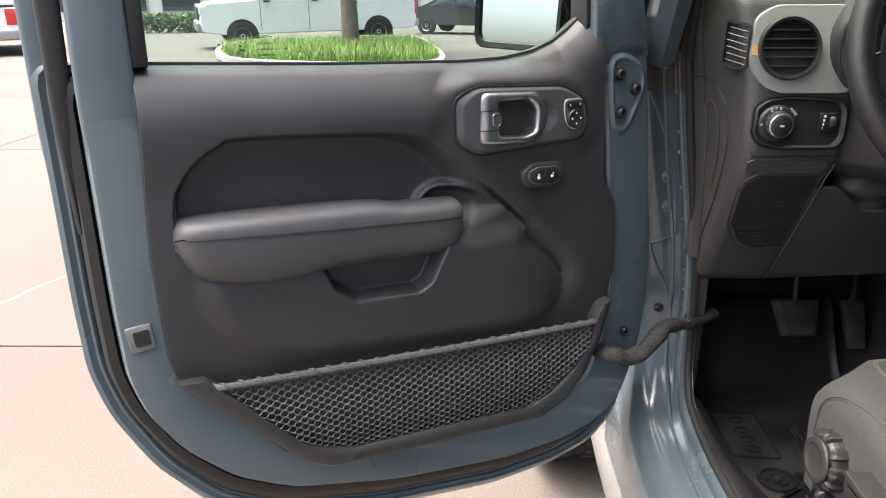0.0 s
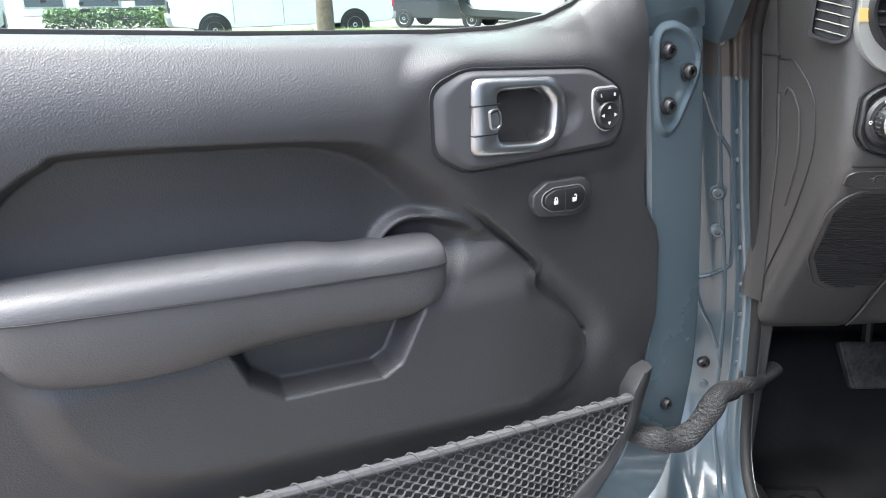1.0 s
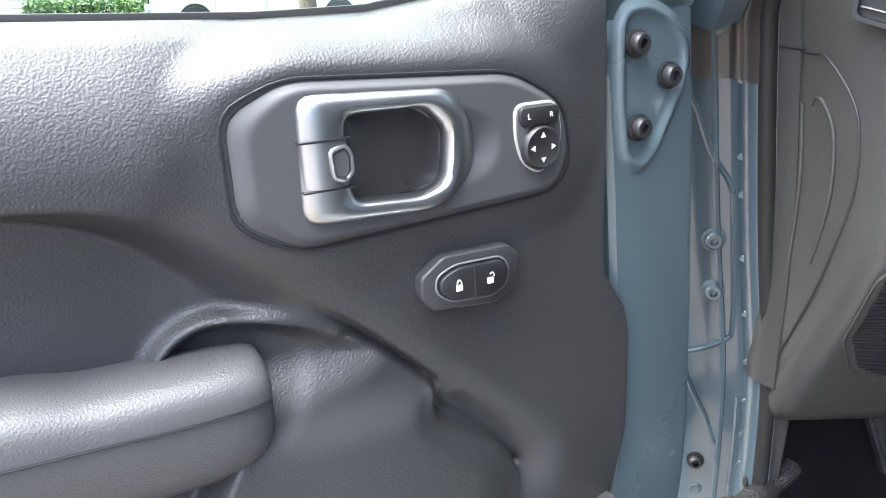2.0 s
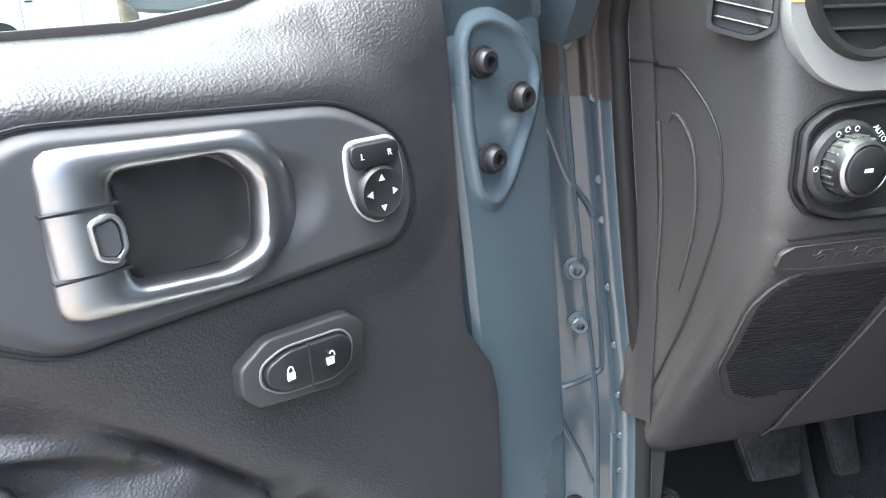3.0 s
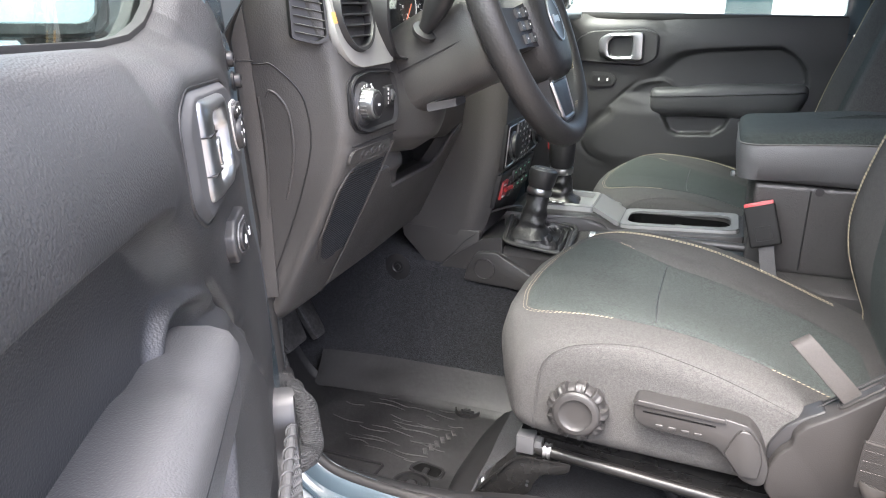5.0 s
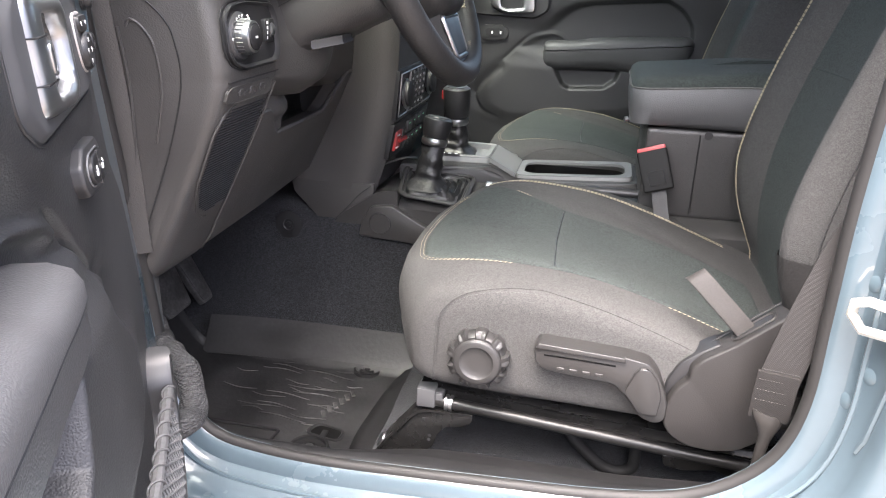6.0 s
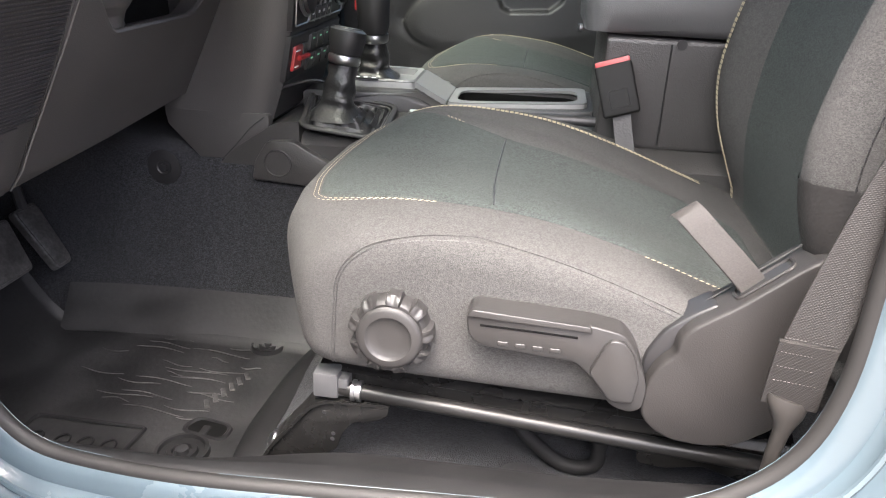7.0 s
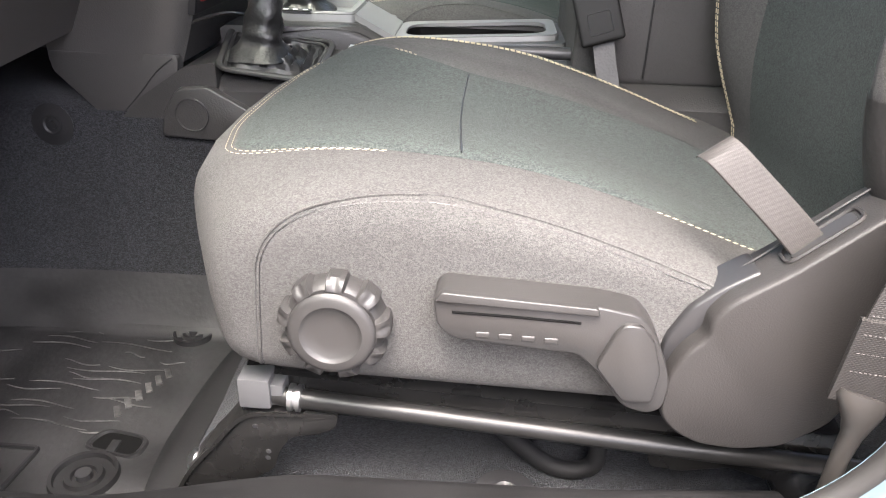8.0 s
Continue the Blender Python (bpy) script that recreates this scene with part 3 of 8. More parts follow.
def wheel(cx, cy):
    m = axis((cx, cy, GZ + 0.40), (-1, 0, 0))
    t = part("tyre", lathe([(0.215, -0.11), (0.24, -0.125), (0.33, -0.135), (0.375, -0.125), (0.392, -0.10), (0.398, 0), (0.392, 0.10), (0.375, 0.125), (0.33, 0.135), (0.24, 0.125), (0.215, 0.11)], 48, m), TYRE, body, "knobbly black off-road tyre")
    part("rim", lathe([(0.01, 0.05), (0.06, 0.06), (0.10, 0.05), (0.19, 0.09), (0.214, 0.11), (0.214, -0.11), (0.01, -0.11)], 32, m), BLACK, t)
    bm = bmesh.new()
    for i in range(44):
        a = 2 * math.pi * i / 44
        for side in (-1, 1):
            mm = m @ Matrix.Rotation(a + (0.07 if side > 0 else 0), 4, "Z") @ Matrix.Translation((0.396, 0, side * 0.075))
            b2 = box((-0.010, -0.019, -0.055), (0.012, 0.019, 0.055))
            bmesh.ops.transform(b2, matrix=mm, verts=b2.verts)
            me = bpy.data.meshes.new("t")
            b2.to_mesh(me)
            b2.free()
            bm.from_mesh(me)
            bpy.data.meshes.remove(me)
    part("tread", bm, TYRE, t, kind="stuff")


wheel(0.40, 2.25)
wheel(0.40, -0.98)

# ================================================================ driver's door, swung open
DOOR_YAW, DOOR_LEAN = 28.0, 4.0
_a, _b = radians(DOOR_YAW), radians(DOOR_LEAN)
_D = Vector((math.cos(_a), math.sin(_a), 0))
_N = Vector((-math.sin(_a), math.cos(_a), 0))
_V = Vector((0, 0, 1)) * math.cos(_b) + _N * math.sin(_b)
_W = _N * math.cos(_b) - Vector((0, 0, 1)) * math.sin(_b)
DM = Matrix(((_D.x, _W.x, _V.x, 0.283), (_D.y, _W.y, _V.y, 1.160), (_D.z, _W.z, _V.z, 1.30), (0, 0, 0, 1)))
door = thing("driver_door", "open blue-grey driver's door with charcoal inner trim, hung on the body", "car door", DM)

SHELL = [(-0.66, 0.035), (-0.700, 0.050), (-0.752, 0.050), (-0.755, -0.21), (-0.753, -0.30), (-0.738, -0.355), (-0.699, -0.42), (-0.640, -0.479), (-0.566, -0.520), (-0.411, -0.560), (-0.211, -0.586), (-0.098, -0.584),
         (-0.027, -0.569), (0.021, -0.533), (0.055, -0.455), (0.070, -0.373), (0.073, -0.31), (0.068, -0.184), (0.060, -0.045), (0.049, 0.076), (-0.03, 0.060), (-0.10, 0.035)]
# lower shell: a dished pressing with rounded rim


def shell_ring(s, w, line=None):
    out = []
    for u, v in line or SHELL:
        p, q = -0.34 + (u + 0.34) * s, -0.24 + (v + 0.24) * s
        sunk = w < 0.03 and -0.69 < u < -0.05 and q > -0.06      # the belt line is set back behind the trim
        out.append((p, 0.052 if sunk else w, q))
    return out


SHL = rounded(SHELL, 0.02, 3)
part("door_shell", loft([shell_ring(1.0, 0.060, SHL), shell_ring(1.0, 0.020, SHL), shell_ring(0.997, 0.008, SHL), shell_ring(0.990, 0.002, SHL), shell_ring(0.975, 0.0, SHL), shell_ring(0.80, 0.0, SHL), shell_ring(0.79, 0.004, SHL), shell_ring(0.78, 0.06, SHL)], ring=True), PAINT, door, "glossy blue-grey steel door shell")


def skin_ring(su, sv, w):
    out = []
    for u, v in SHL:
        drop = 0.95 * max(0.0, w - 0.02) * float(sstep(-0.30, -0.54, v))       # the outer skin hangs lower
        z = -0.22 + (v + 0.22) * sv - drop
        out.append((-0.34 + (u + 0.34) * su, w, min(z, 0.018) if -0.69 < u < -0.06 and w > 0.055 else z))
    return out


part("outer_skin", loft([skin_ring(1.0, 1.0, 0.075), skin_ring(1.066, 1.076, 0.070), skin_ring(1.088, 1.096, 0.066), skin_ring(1.103, 1.110, 0.070), skin_ring(1.103, 1.110, 0.085), skin_ring(1.06, 1.07, 0.10), skin_ring(0.9, 0.9, 0.105)]), PAINT, door, "glossy blue-grey outer door skin")
part("door_core", loft([skin_ring(0.9, 0.9, 0.058), skin_ring(0.9, 0.9, 0.076)]), BLACK, door)
part("door_seal", loft([skin_ring(1.002, 1.002, 0.046), skin_ring(1.010, 1.010, 0.034), skin_ring(1.036, 1.034, 0.037), skin_ring(1.048, 1.046, 0.050), skin_ring(1.046, 1.044, 0.070), skin_ring(1.004, 1.004, 0.070)], ring=True), SEAL, door, "brown-black rubber door seal")
part("skin_bead", tube(skin_ring(1.062, 1.066, 0.069), 0.0035, 6, closed=True), PAINT, door)
for k in range(6, 64, 5):
    u, _, v = skin_ring(1.024, 1.022, 0)[k]
    part("seal_pin", lathe([(0.0004, 0), (0.0022, 0), (0.0022, 0.001), (0.0004, 0.001)], 8, Matrix.Translation((u, 0.0355, v)) @ Matrix.Rotation(math.pi / 2, 4, "X")), BLACK, door)
def even(line, n):
    """n points at even steps along a line."""
    P = np.array(line, float)
    L = np.concatenate([[0], np.cumsum(np.hypot(*np.diff(P, axis=0).T))])
    return [(float(np.interp(q, L, P[:, 0])), float(np.interp(q, L, P[:, 1]))) for q in np.linspace(0, L[-1], n)]


TOPV = [(-0.70, 0.073), (-0.681, 0.072), (-0.45, 0.058), (-0.256, 0.050), (-0.19, 0.051), (-0.14, 0.058), (-0.105, 0.070), (-0.076, 0.088), (-0.05, 0.108), (-0.03, 0.115)]
# window frame: rear post, front post, head


def post(name, rows, back, material, label=""):
    """An upright bar from sections (v, u from, u to, face w)."""
    return part(name, loft([[(u0, back, v), (u0, w + 0.006, v), (u0 + 0.002, w + 0.002, v), (u0 + 0.006, w, v), (u1 - 0.006, w, v), (u1 - 0.002, w + 0.002, v), (u1, w + 0.006, v), (u1, back, v)] for v, u0, u1, w in rows]), material, door, label)


post("rear_post", [(-0.10, -0.751, -0.694, 0.012), (-0.03, -0.7515, -0.692, 0.0025), (0.02, -0.7525, -0.690, -0.0002), (0.05, -0.752, -0.6895, -0.0006), (0.16, -0.747, -0.688, -0.0006), (0.46, -0.720, -0.656, -0.0006)], 0.055, PAINT)
part("rear_post_seal", prism(rounded([(-0.690, 0.070), (-0.672, 0.070), (-0.670, 0.16), (-0.640, 0.42), (-0.657, 0.42), (-0.688, 0.16)], 0.004), 0.05, 0.004, "xz", 0.004), SEAL, door)
post("outer_post_seal", [(-0.12, -0.776, -0.766, 0.044), (0.0, -0.780, -0.757, 0.036), (0.16, -0.777, -0.750, 0.034), (0.46, -0.752, -0.722, 0.034)], 0.066, SEAL)
post("outer_post", [(-0.14, -0.794, -0.776, 0.078), (0.0, -0.798, -0.760, 0.070), (0.16, -0.796, -0.750, 0.068), (0.46, -0.770, -0.722, 0.068)], 0.10, PAINT)
part("front_post", prism(rounded([(-0.052, 0.03), (0.054, 0.04), (0.040, 0.13), (0.018, 0.24), (-0.12, 0.46), (-0.18, 0.43), (-0.062, 0.22), (-0.052, 0.13)], 0.008), 0.055, 0.0, "xz", 0.008), PAINT, door)
part("front_post_seal", prism(rounded([(-0.060, 0.085), (-0.050, 0.085), (-0.050, 0.13), (-0.062, 0.22), (-0.18, 0.43), (-0.19, 0.42), (-0.072, 0.22), (-0.060, 0.14)], 0.004), 0.05, 0.012, "xz", 0.004), SEAL, door)
part("window_head", prism(rounded([(-0.716, 0.46), (-0.655, 0.42), (-0.20, 0.42), (-0.16, 0.46)], 0.008), 0.055, 0.0, "xz", 0.008), PAINT, door)
wg = part("window_glass", prism([(-0.70, 0.03), (-0.03, 0.03), (-0.22, 0.44), (-0.665, 0.44)], 0.050, 0.046, "xz"), GLASS, door, "green-tinted side window")
wg.visible_shadow = False
for q, (u0, u1, v0, v1) in enumerate(((-0.618, -0.612, 0.098, 0.106), (-0.596, -0.583, 0.094, 0.104), (-0.578, -0.548, 0.110, 0.113), (-0.574, -0.548, 0.102, 0.1045), (-0.574, -0.540, 0.095, 0.0975), (-0.574, -0.545, 0.088, 0.0905), (-0.618, -0.600, 0.080, 0.0815), (-0.540, -0.530, 0.094, 0.100))):
    for k in range(2):
        c0, c1 = v0 - 0.014 + (v1 - v0) * (0.1 + 0.5 * k), v0 - 0.014 + (v1 - v0) * (0.35 + 0.5 * k)
        part("etched_mark", box((u0 + 0.035, 0.0445, c0), (u1 + 0.029 - 0.004 * k, 0.0456, c1)), SMOOTH, wg)
part("outer_belt_seal", prism([(u, v - 0.004) for u, v in even(TOPV, 40)] + [(-0.02, 0.0), (-0.72, 0.0)], 0.062, 0.052, "xz", 0.002), SEAL, door, "black outer window seal")
part("belt_seal", prism([(u, v + 0.004) for u, v in even(TOPV, 40)] + [(-0.04, 0.03), (-0.70, 0.03)], 0.0435, 0.0340, "xz", 0.001), SEAL, door, "black window belt seal")

# ---- inner trim panel: one sculpted sheet
EDGE_L = [(-0.495, -0.50), (-0.485, -0.535), (-0.46, -0.575), (-0.36, -0.655), (-0.315, -0.697), (-0.29, -0.703), (-0.16, -0.705), (-0.01, -0.695), (0.08, -0.693)]
EDGE_R = [(-0.495, -0.13), (-0.485, -0.108), (-0.447, -0.069), (-0.39, -0.042), (-0.35, -0.022), (-0.29, -0.010), (-0.215, -0.010), (-0.195, -0.015), (-0.168, -0.034), (-0.15, -0.036), (-0.03, -0.036), (0.08, -0.040)]
UPPER = smooth_line([(-0.665, -0.074), (-0.652, -0.055), (-0.634, -0.037), (-0.609, -0.023), (-0.585, -0.017), (-0.457, -0.025), (-0.372, -0.034), (-0.329, -0.052), (-0.290, -0.084), (-0.248, -0.120), (-0.214, -0.150), (-0.235, -0.166), (-0.30, -0.172), (-0.45, -0.165), (-0.60, -0.155), (-0.655, -0.140), (-0.671, -0.11), (-0.665, -0.074)], 4)[:-1]
POD = smooth_line([(-0.660, -0.16), (-0.50, -0.150), (-0.335, -0.150), (-0.295, -0.125), (-0.250, -0.132), (-0.205, -0.158), (-0.179, -0.184), (-0.176, -0.206), (-0.150, -0.231), (-0.125, -0.256), (-0.110, -0.282), (-0.118, -0.308), (-0.138, -0.328), (-0.178, -0.343), (-0.213, -0.349), (-0.376, -0.336), (-0.515, -0.322), (-0.577, -0.307), (-0.615, -0.282), (-0.642, -0.245), (-0.655, -0.20)], 4)
CREASE = smooth_line([(-0.330, -0.050), (-0.290, -0.083), (-0.248, -0.119), (-0.217, -0.148), (-0.187, -0.178), (-0.178, -0.190), (-0.178, -0.207), (-0.152, -0.232), (-0.124, -0.258), (-0.108, -0.282)], 4)
PULL = [(-0.500, -0.195), (-0.486, -0.230), (-0.457, -0.252), (-0.362, -0.258), (-0.342, -0.248), (-0.312, -0.195)]
FLANGE = smooth_line([(-0.356, -0.165), (-0.350, -0.142), (-0.338, -0.124), (-0.318, -0.114), (-0.290, -0.116), (-0.258, -0.126), (-0.243, -0.136)], 4)
CUP = smooth_line([(-0.350, -0.17), (-0.340, -0.135), (-0.320, -0.122), (-0.285, -0.124), (-0.255, -0.137), (-0.275, -0.19), (-0.32, -0.20)], 4)


BEZ = rounded([(-0.297, 0.006), (-0.262, 0.020), (-0.117, 0.012), (-0.078, -0.010), (-0.071, -0.048), (-0.084, -0.070), (-0.262, -0.076), (-0.297, -0.055)], 0.014, 4)


def near_line(u, v, line):
    d = np.full(np.shape(u), 1e9)
    for (ax, ay), (bx, by) in zip(line[:-1], line[1:]):
        ex, ey = bx - ax, by - ay
        t = np.clip(((u - ax) * ex + (v - ay) * ey) / (ex * ex + ey * ey), 0, 1)
        d = np.minimum(d, np.hypot(u - ax - t * ex, v - ay - t * ey))
    return d


def trim_w(u, v):
    u, v = np.asarray(u, float), np.asarray(v, float)
    top = np.interp(u, [a for a, _ in TOPV], [b for _, b in TOPV])
    d = np.clip(top - v, 0, 1)
    w = -0.009 - 0.008 * sstep(-0.09, -0.01, v) * sstep(-0.26, -0.34, u)
    w = w + 0.034 * np.clip(1 - d / 0.075, 0, 1) ** 2 + 0.010 * np.clip(1 - d / 0.012, 0, 1) ** 2
    k = 1 - sstep(0.002, 0.034, sdf(u, v, BEZ))                     # it rises to meet the latch bezel
    w = w * (1 - k) - 0.0130 * k + 0.020 * (1 - sstep(-0.012, -0.004, sdf(u, v, BEZ)))
    # the recess above the armrest: crisp at its rear corner, dying away towards the front
    soft = 0.008 + 0.020 * sstep(-0.42, -0.30, u)
    deep = 0.030 - 0.016 * sstep(-0.36, -0.22, u)
    w = w + deep * (1 - sstep(-1.0, 0.25, sdf(u, v, UPPER) / soft))
    # the lower pod stands proud of the panel round it, behind a fine crease
    p = sdf(u, v, POD)
    low = sstep(-0.17, -0.21, v)
    w = w - 0.010 * (1 - sstep(-0.026, 0.010, p)) * low * sstep(-0.10, -0.16, u)
    w = w + 0.012 * np.exp(-(np.maximum(p, 0) / 0.022) ** 2) * sstep(-0.002, 0.004, p) * low * sstep(-0.21, -0.15, u) * sstep(-0.36, -0.30, v)
    w = w + 0.006 * sstep(-0.26, -0.37, v) * sstep(0.0, 0.03, p)
    c = near_line(u, v, CREASE)
    w = w + 0.0085 * np.exp(-(c / 0.0030) ** 2) * sstep(-0.10, -0.15, v) + 0.004 * np.exp(-(c / 0.014) ** 2)
    n = np.hypot((u + 0.181) / 0.006, (v + 0.197) / 0.012)
    w = w - 0.005 * np.exp(-n ** 2)
    w = w + 0.030 * (1 - sstep(-0.010, 0.001, sdf(u, v, PULL)))
    # curled lip round the front of the armrest, hollow inside
    w = w - 0.0115 * np.exp(-(near_line(u, v, FLANGE) / 0.0055) ** 2) * (1 - 0.75 * sstep(-0.29, -0.245, u))
    w = w + 0.002 * (1 - sstep(-0.012, 0.002, sdf(u, v, CUP)))
    return w


def trim_panel(parent):
    nu, nv = 400, 330
    U, V = np.zeros((nu + 1, nv + 1)), np.zeros((nu + 1, nv + 1))
    for j in range(nv + 1):
        t = j / nv
        u0, u1 = lerp_table(EDGE_L, -0.495 + 0.555 * t), lerp_table(EDGE_R, -0.495 + 0.555 * t)
        s = np.linspace(0, 1, nu + 1)
        U[:, j] = u0 + (u1 - u0) * s
        bot = -0.488 - 0.02 * s
        V[:, j] = bot + (np.interp(U[:, j], [a for a, _ in TOPV], [b for _, b in TOPV]) - bot) * t
    Wd = trim_w(U, V)
    e = np.minimum.reduce([np.arange(nu + 1)[:, None] / 1.2 + 0 * V, (nu - np.arange(nu + 1))[:, None] / 1.2 + 0 * V])
    Wd = Wd + 0.010 * np.clip(1 - e, 0, 1) ** 2
    bm = bmesh.new()
    g = [[bm.verts.new((U[i, j], Wd[i, j], V[i, j])) for j in range(nv + 1)] for i in range(nu + 1)]
    for i in range(nu):
        for j in range(nv):
            bm.faces.new((g[i][j], g[i + 1][j], g[i + 1][j + 1], g[i][j + 1]))
    rim = [g[i][0] for i in range(nu)] + [g[nu][j] for j in range(nv)] + [g[i][nv] for i in range(nu, 0, -1)] + [g[0][j] for j in range(nv, 0, -1)]
    back = [bm.verts.new((r.co.x, 0.003 if r.co.z < 0.04 else 0.04, r.co.z)) for r in rim]
    for a in range(len(rim)):
        b = (a + 1) % len(rim)
        bm.faces.new((rim[a], rim[b], back[b], back[a]))
    return part("trim_panel", bm, TRIM, parent, "charcoal grained plastic door trim", smooth=60)


trim_panel(door)

# ---- armrest: padded cap over a lower shell
def arm_section(u, top, seam, bot, front, lower):
    """Closed section in (w, v) at u."""
    back = 0.040
    pts = [(back, top - 0.004), (-front + 0.034, top), (-front + 0.016, top - 0.002), (-front + 0.005, top - 0.007), (-front + 0.001, top - 0.015), (-front + 0.001, seam + 0.001)]
    low = [(-front + 0.003, seam - 0.001), (-front + 0.004, (seam + bot) / 2), (-front + 0.012, bot + 0.012), (-front + 0.026, bot), (0.0, bot - 0.001), (back, bot)]
    return pts, low


AR = [(-0.678, -0.122, -0.135, -0.150, 0.000), (-0.674, -0.114, -0.130, -0.158, 0.018), (-0.664, -0.108, -0.127, -0.172, 0.030), (-0.645, -0.107, -0.129, -0.190, 0.036), (-0.60, -0.108, -0.132, -0.201, 0.039),
      (-0.55, -0.110, -0.136, -0.205, 0.039), (-0.515, -0.112, -0.139, -0.204, 0.038), (-0.48, -0.114, -0.142, -0.200, 0.037), (-0.44, -0.117, -0.145, -0.200, 0.036), (-0.412, -0.120, -0.147, -0.201, 0.035), (-0.385, -0.126, -0.149, -0.203, 0.034), (-0.35, -0.128, -0.152, -0.206, 0.033),
      (-0.315, -0.130, -0.154, -0.207, 0.031), (-0.298, -0.132, -0.155, -0.204, 0.027), (-0.290, -0.135, -0.156, -0.198, 0.020), (-0.287, -0.140, -0.156, -0.188, 0.008)]
AR = smooth_line(AR, 3)
cap, low = [], []
for u, top, seam, bot, fr in AR:
    a, b = arm_section(u, top, seam, bot, fr, 0)
    a = [(0.040, seam)] + a
    b = b + [(0.040, seam - 0.001)]
    cap.append([(u, w, v) for w, v in a])
    low.append([(u, w, v) for w, v in b])
arm = part("armrest", loft(low), TRIM_SOFT, door, "padded charcoal door armrest", smooth=50)
part("armrest_cap", loft(cap), TRIM_SOFT, arm, smooth=50)
part("armrest_seam", tube([(u, 0.0018 - fr, seam) for u, top, seam, bot, fr in AR[6:-3]], 0.0010, 5), BLACK, arm)
low_save, cap_save = low, cap
part("pull_lip", tube(smooth_line([(-0.502, -0.008, -0.205), (-0.486, -0.011, -0.231), (-0.457, -0.012, -0.254), (-0.41, -0.012, -0.258), (-0.362, -0.012, -0.260), (-0.341, -0.011, -0.249), (-0.310, -0.008, -0.205)], 4), 0.003, 8), TRIM_SOFT, door)
part("pull_floor", prism([(-0.505, -0.19), (-0.47, -0.262), (-0.345, -0.266), (-0.30, -0.19)], 0.05, 0.026, "xz"), TRIM_SOFT, door)

# ---- latch bezel with release handle


def bezel_w(u, v):
    w = np.full(np.shape(u), -0.0175)
    d = sdf(u, v, BEZ)
    w = w + 0.0055 * sstep(-0.007 - 0.008 * sstep(-0.255, -0.285, u), 0.0, d)
    cup = rounded([(-0.236, 0.004), (-0.185, 0.003), (-0.150, -0.010), (-0.136, -0.016), (-0.130, -0.03), (-0.136, -0.044), (-0.150, -0.050), (-0.19, -0.062), (-0.236, -0.058)], 0.01)
    w = w + 0.008 * (1 - sstep(-0.016, 0.004, sdf(u, v, cup)))
    pocket = rounded([(-0.234, -0.001), (-0.186, -0.002), (-0.168, -0.016), (-0.170, -0.051), (-0.192, -0.057), (-0.234, -0.054)], 0.006)
    w = w + 0.020 * (1 - sstep(-0.006, 0.0, sdf(u, v, pocket)))
    return w


def relief(outline, fn, n=120, rings=60, c=None, skirt=None):
    """A plate with a free outline whose height follows fn."""
    lp = np.array(star(outline, n, c))
    c = np.array(outline).mean(0) if c is None else np.array(c)
    loops = []
    for i in range(rings + 1):
        k = max(i / rings, 0.004)
        q = c + (lp - c) * k
        w = fn(q[:, 0], q[:, 1])
        loops.append([(a, float(b), d) for (a, d), b in zip(q, w)])
    if skirt is not None:
        loops.append([(a, skirt, d) for a, d in lp])
    return loft(loops)


hc_ = (-0.203, -0.027)
WELL = rounded([(-0.236, 0.002), (-0.181, 0.002), (-0.164, -0.015), (-0.166, -0.050), (-0.188, -0.057), (-0.234, -0.055)], 0.006, 4)
bz = part("latch_bezel", relief(BEZ, bezel_w, c=(-0.185, -0.026), skirt=0.0), BEZEL, door, "satin grey plastic latch bezel")
part("handle_well", loft([[(hc_[0] + (u - hc_[0]) * q, w, hc_[1] + (v - hc_[1]) * q) for u, v in WELL] for q, w in ((1.0, -0.004), (1.0, -0.0118), (0.9, -0.0122), (0.87, -0.0114), (0.84, -0.0122), (0.3, -0.0124))]), KNOBS, bz, "smooth black finger well")
part("bezel_gap", tube([(u, -0.0126, v) for u, v in BEZ], 0.0013, 6, closed=True), BLACK, bz)
HO = rounded([(-0.258, 0.012), (-0.164, 0.007), (-0.141, -0.008), (-0.140, -0.046), (-0.177, -0.065), (-0.261, -0.061)], 0.010, 4)
HI = rounded([(-0.229, -0.003), (-0.182, -0.003), (-0.168, -0.017), (-0.171, -0.048), (-0.188, -0.053), (-0.228, -0.050)], 0.006, 4)
n = 96
hc = (-0.203, -0.027)
lo, li = star(HO, n, hc), star(HI, n, hc)


def between(k):
    return [(a[0] * (1 - k) + b[0] * k, a[1] * (1 - k) + b[1] * k) for a, b in zip(lo, li)]


loops = []
for k, w in ((0.0, 0.0), (0.0, -0.010), (0.03, -0.0165), (0.08, -0.0195), (0.16, -0.0215), (0.34, -0.0232), (0.55, -0.0240), (0.72, -0.0236), (0.84, -0.0222), (0.92, -0.0195), (0.98, -0.0155), (1.0, -0.010), (1.0, 0.002)):
    row = []
    for u, v in between(k):
        slope = float(sstep(-0.172, -0.140, u))                     # the front end falls away in one broad facet
        row.append((u, w + (0.0125 * slope * (1 - 0.9 * k)) * (1 if w < -0.012 else 0), v))
    loops.append(row)
part("release_handle", loft(loops, ring=True), CHROME, bz, "satin chrome release handle", smooth=35)
for v in (-0.0135, -0.0405):
    part("handle_joint", box((-0.2590, -0.0243, v - 0.0005), (-0.2295, -0.006, v + 0.0005)), BLACK, bz)
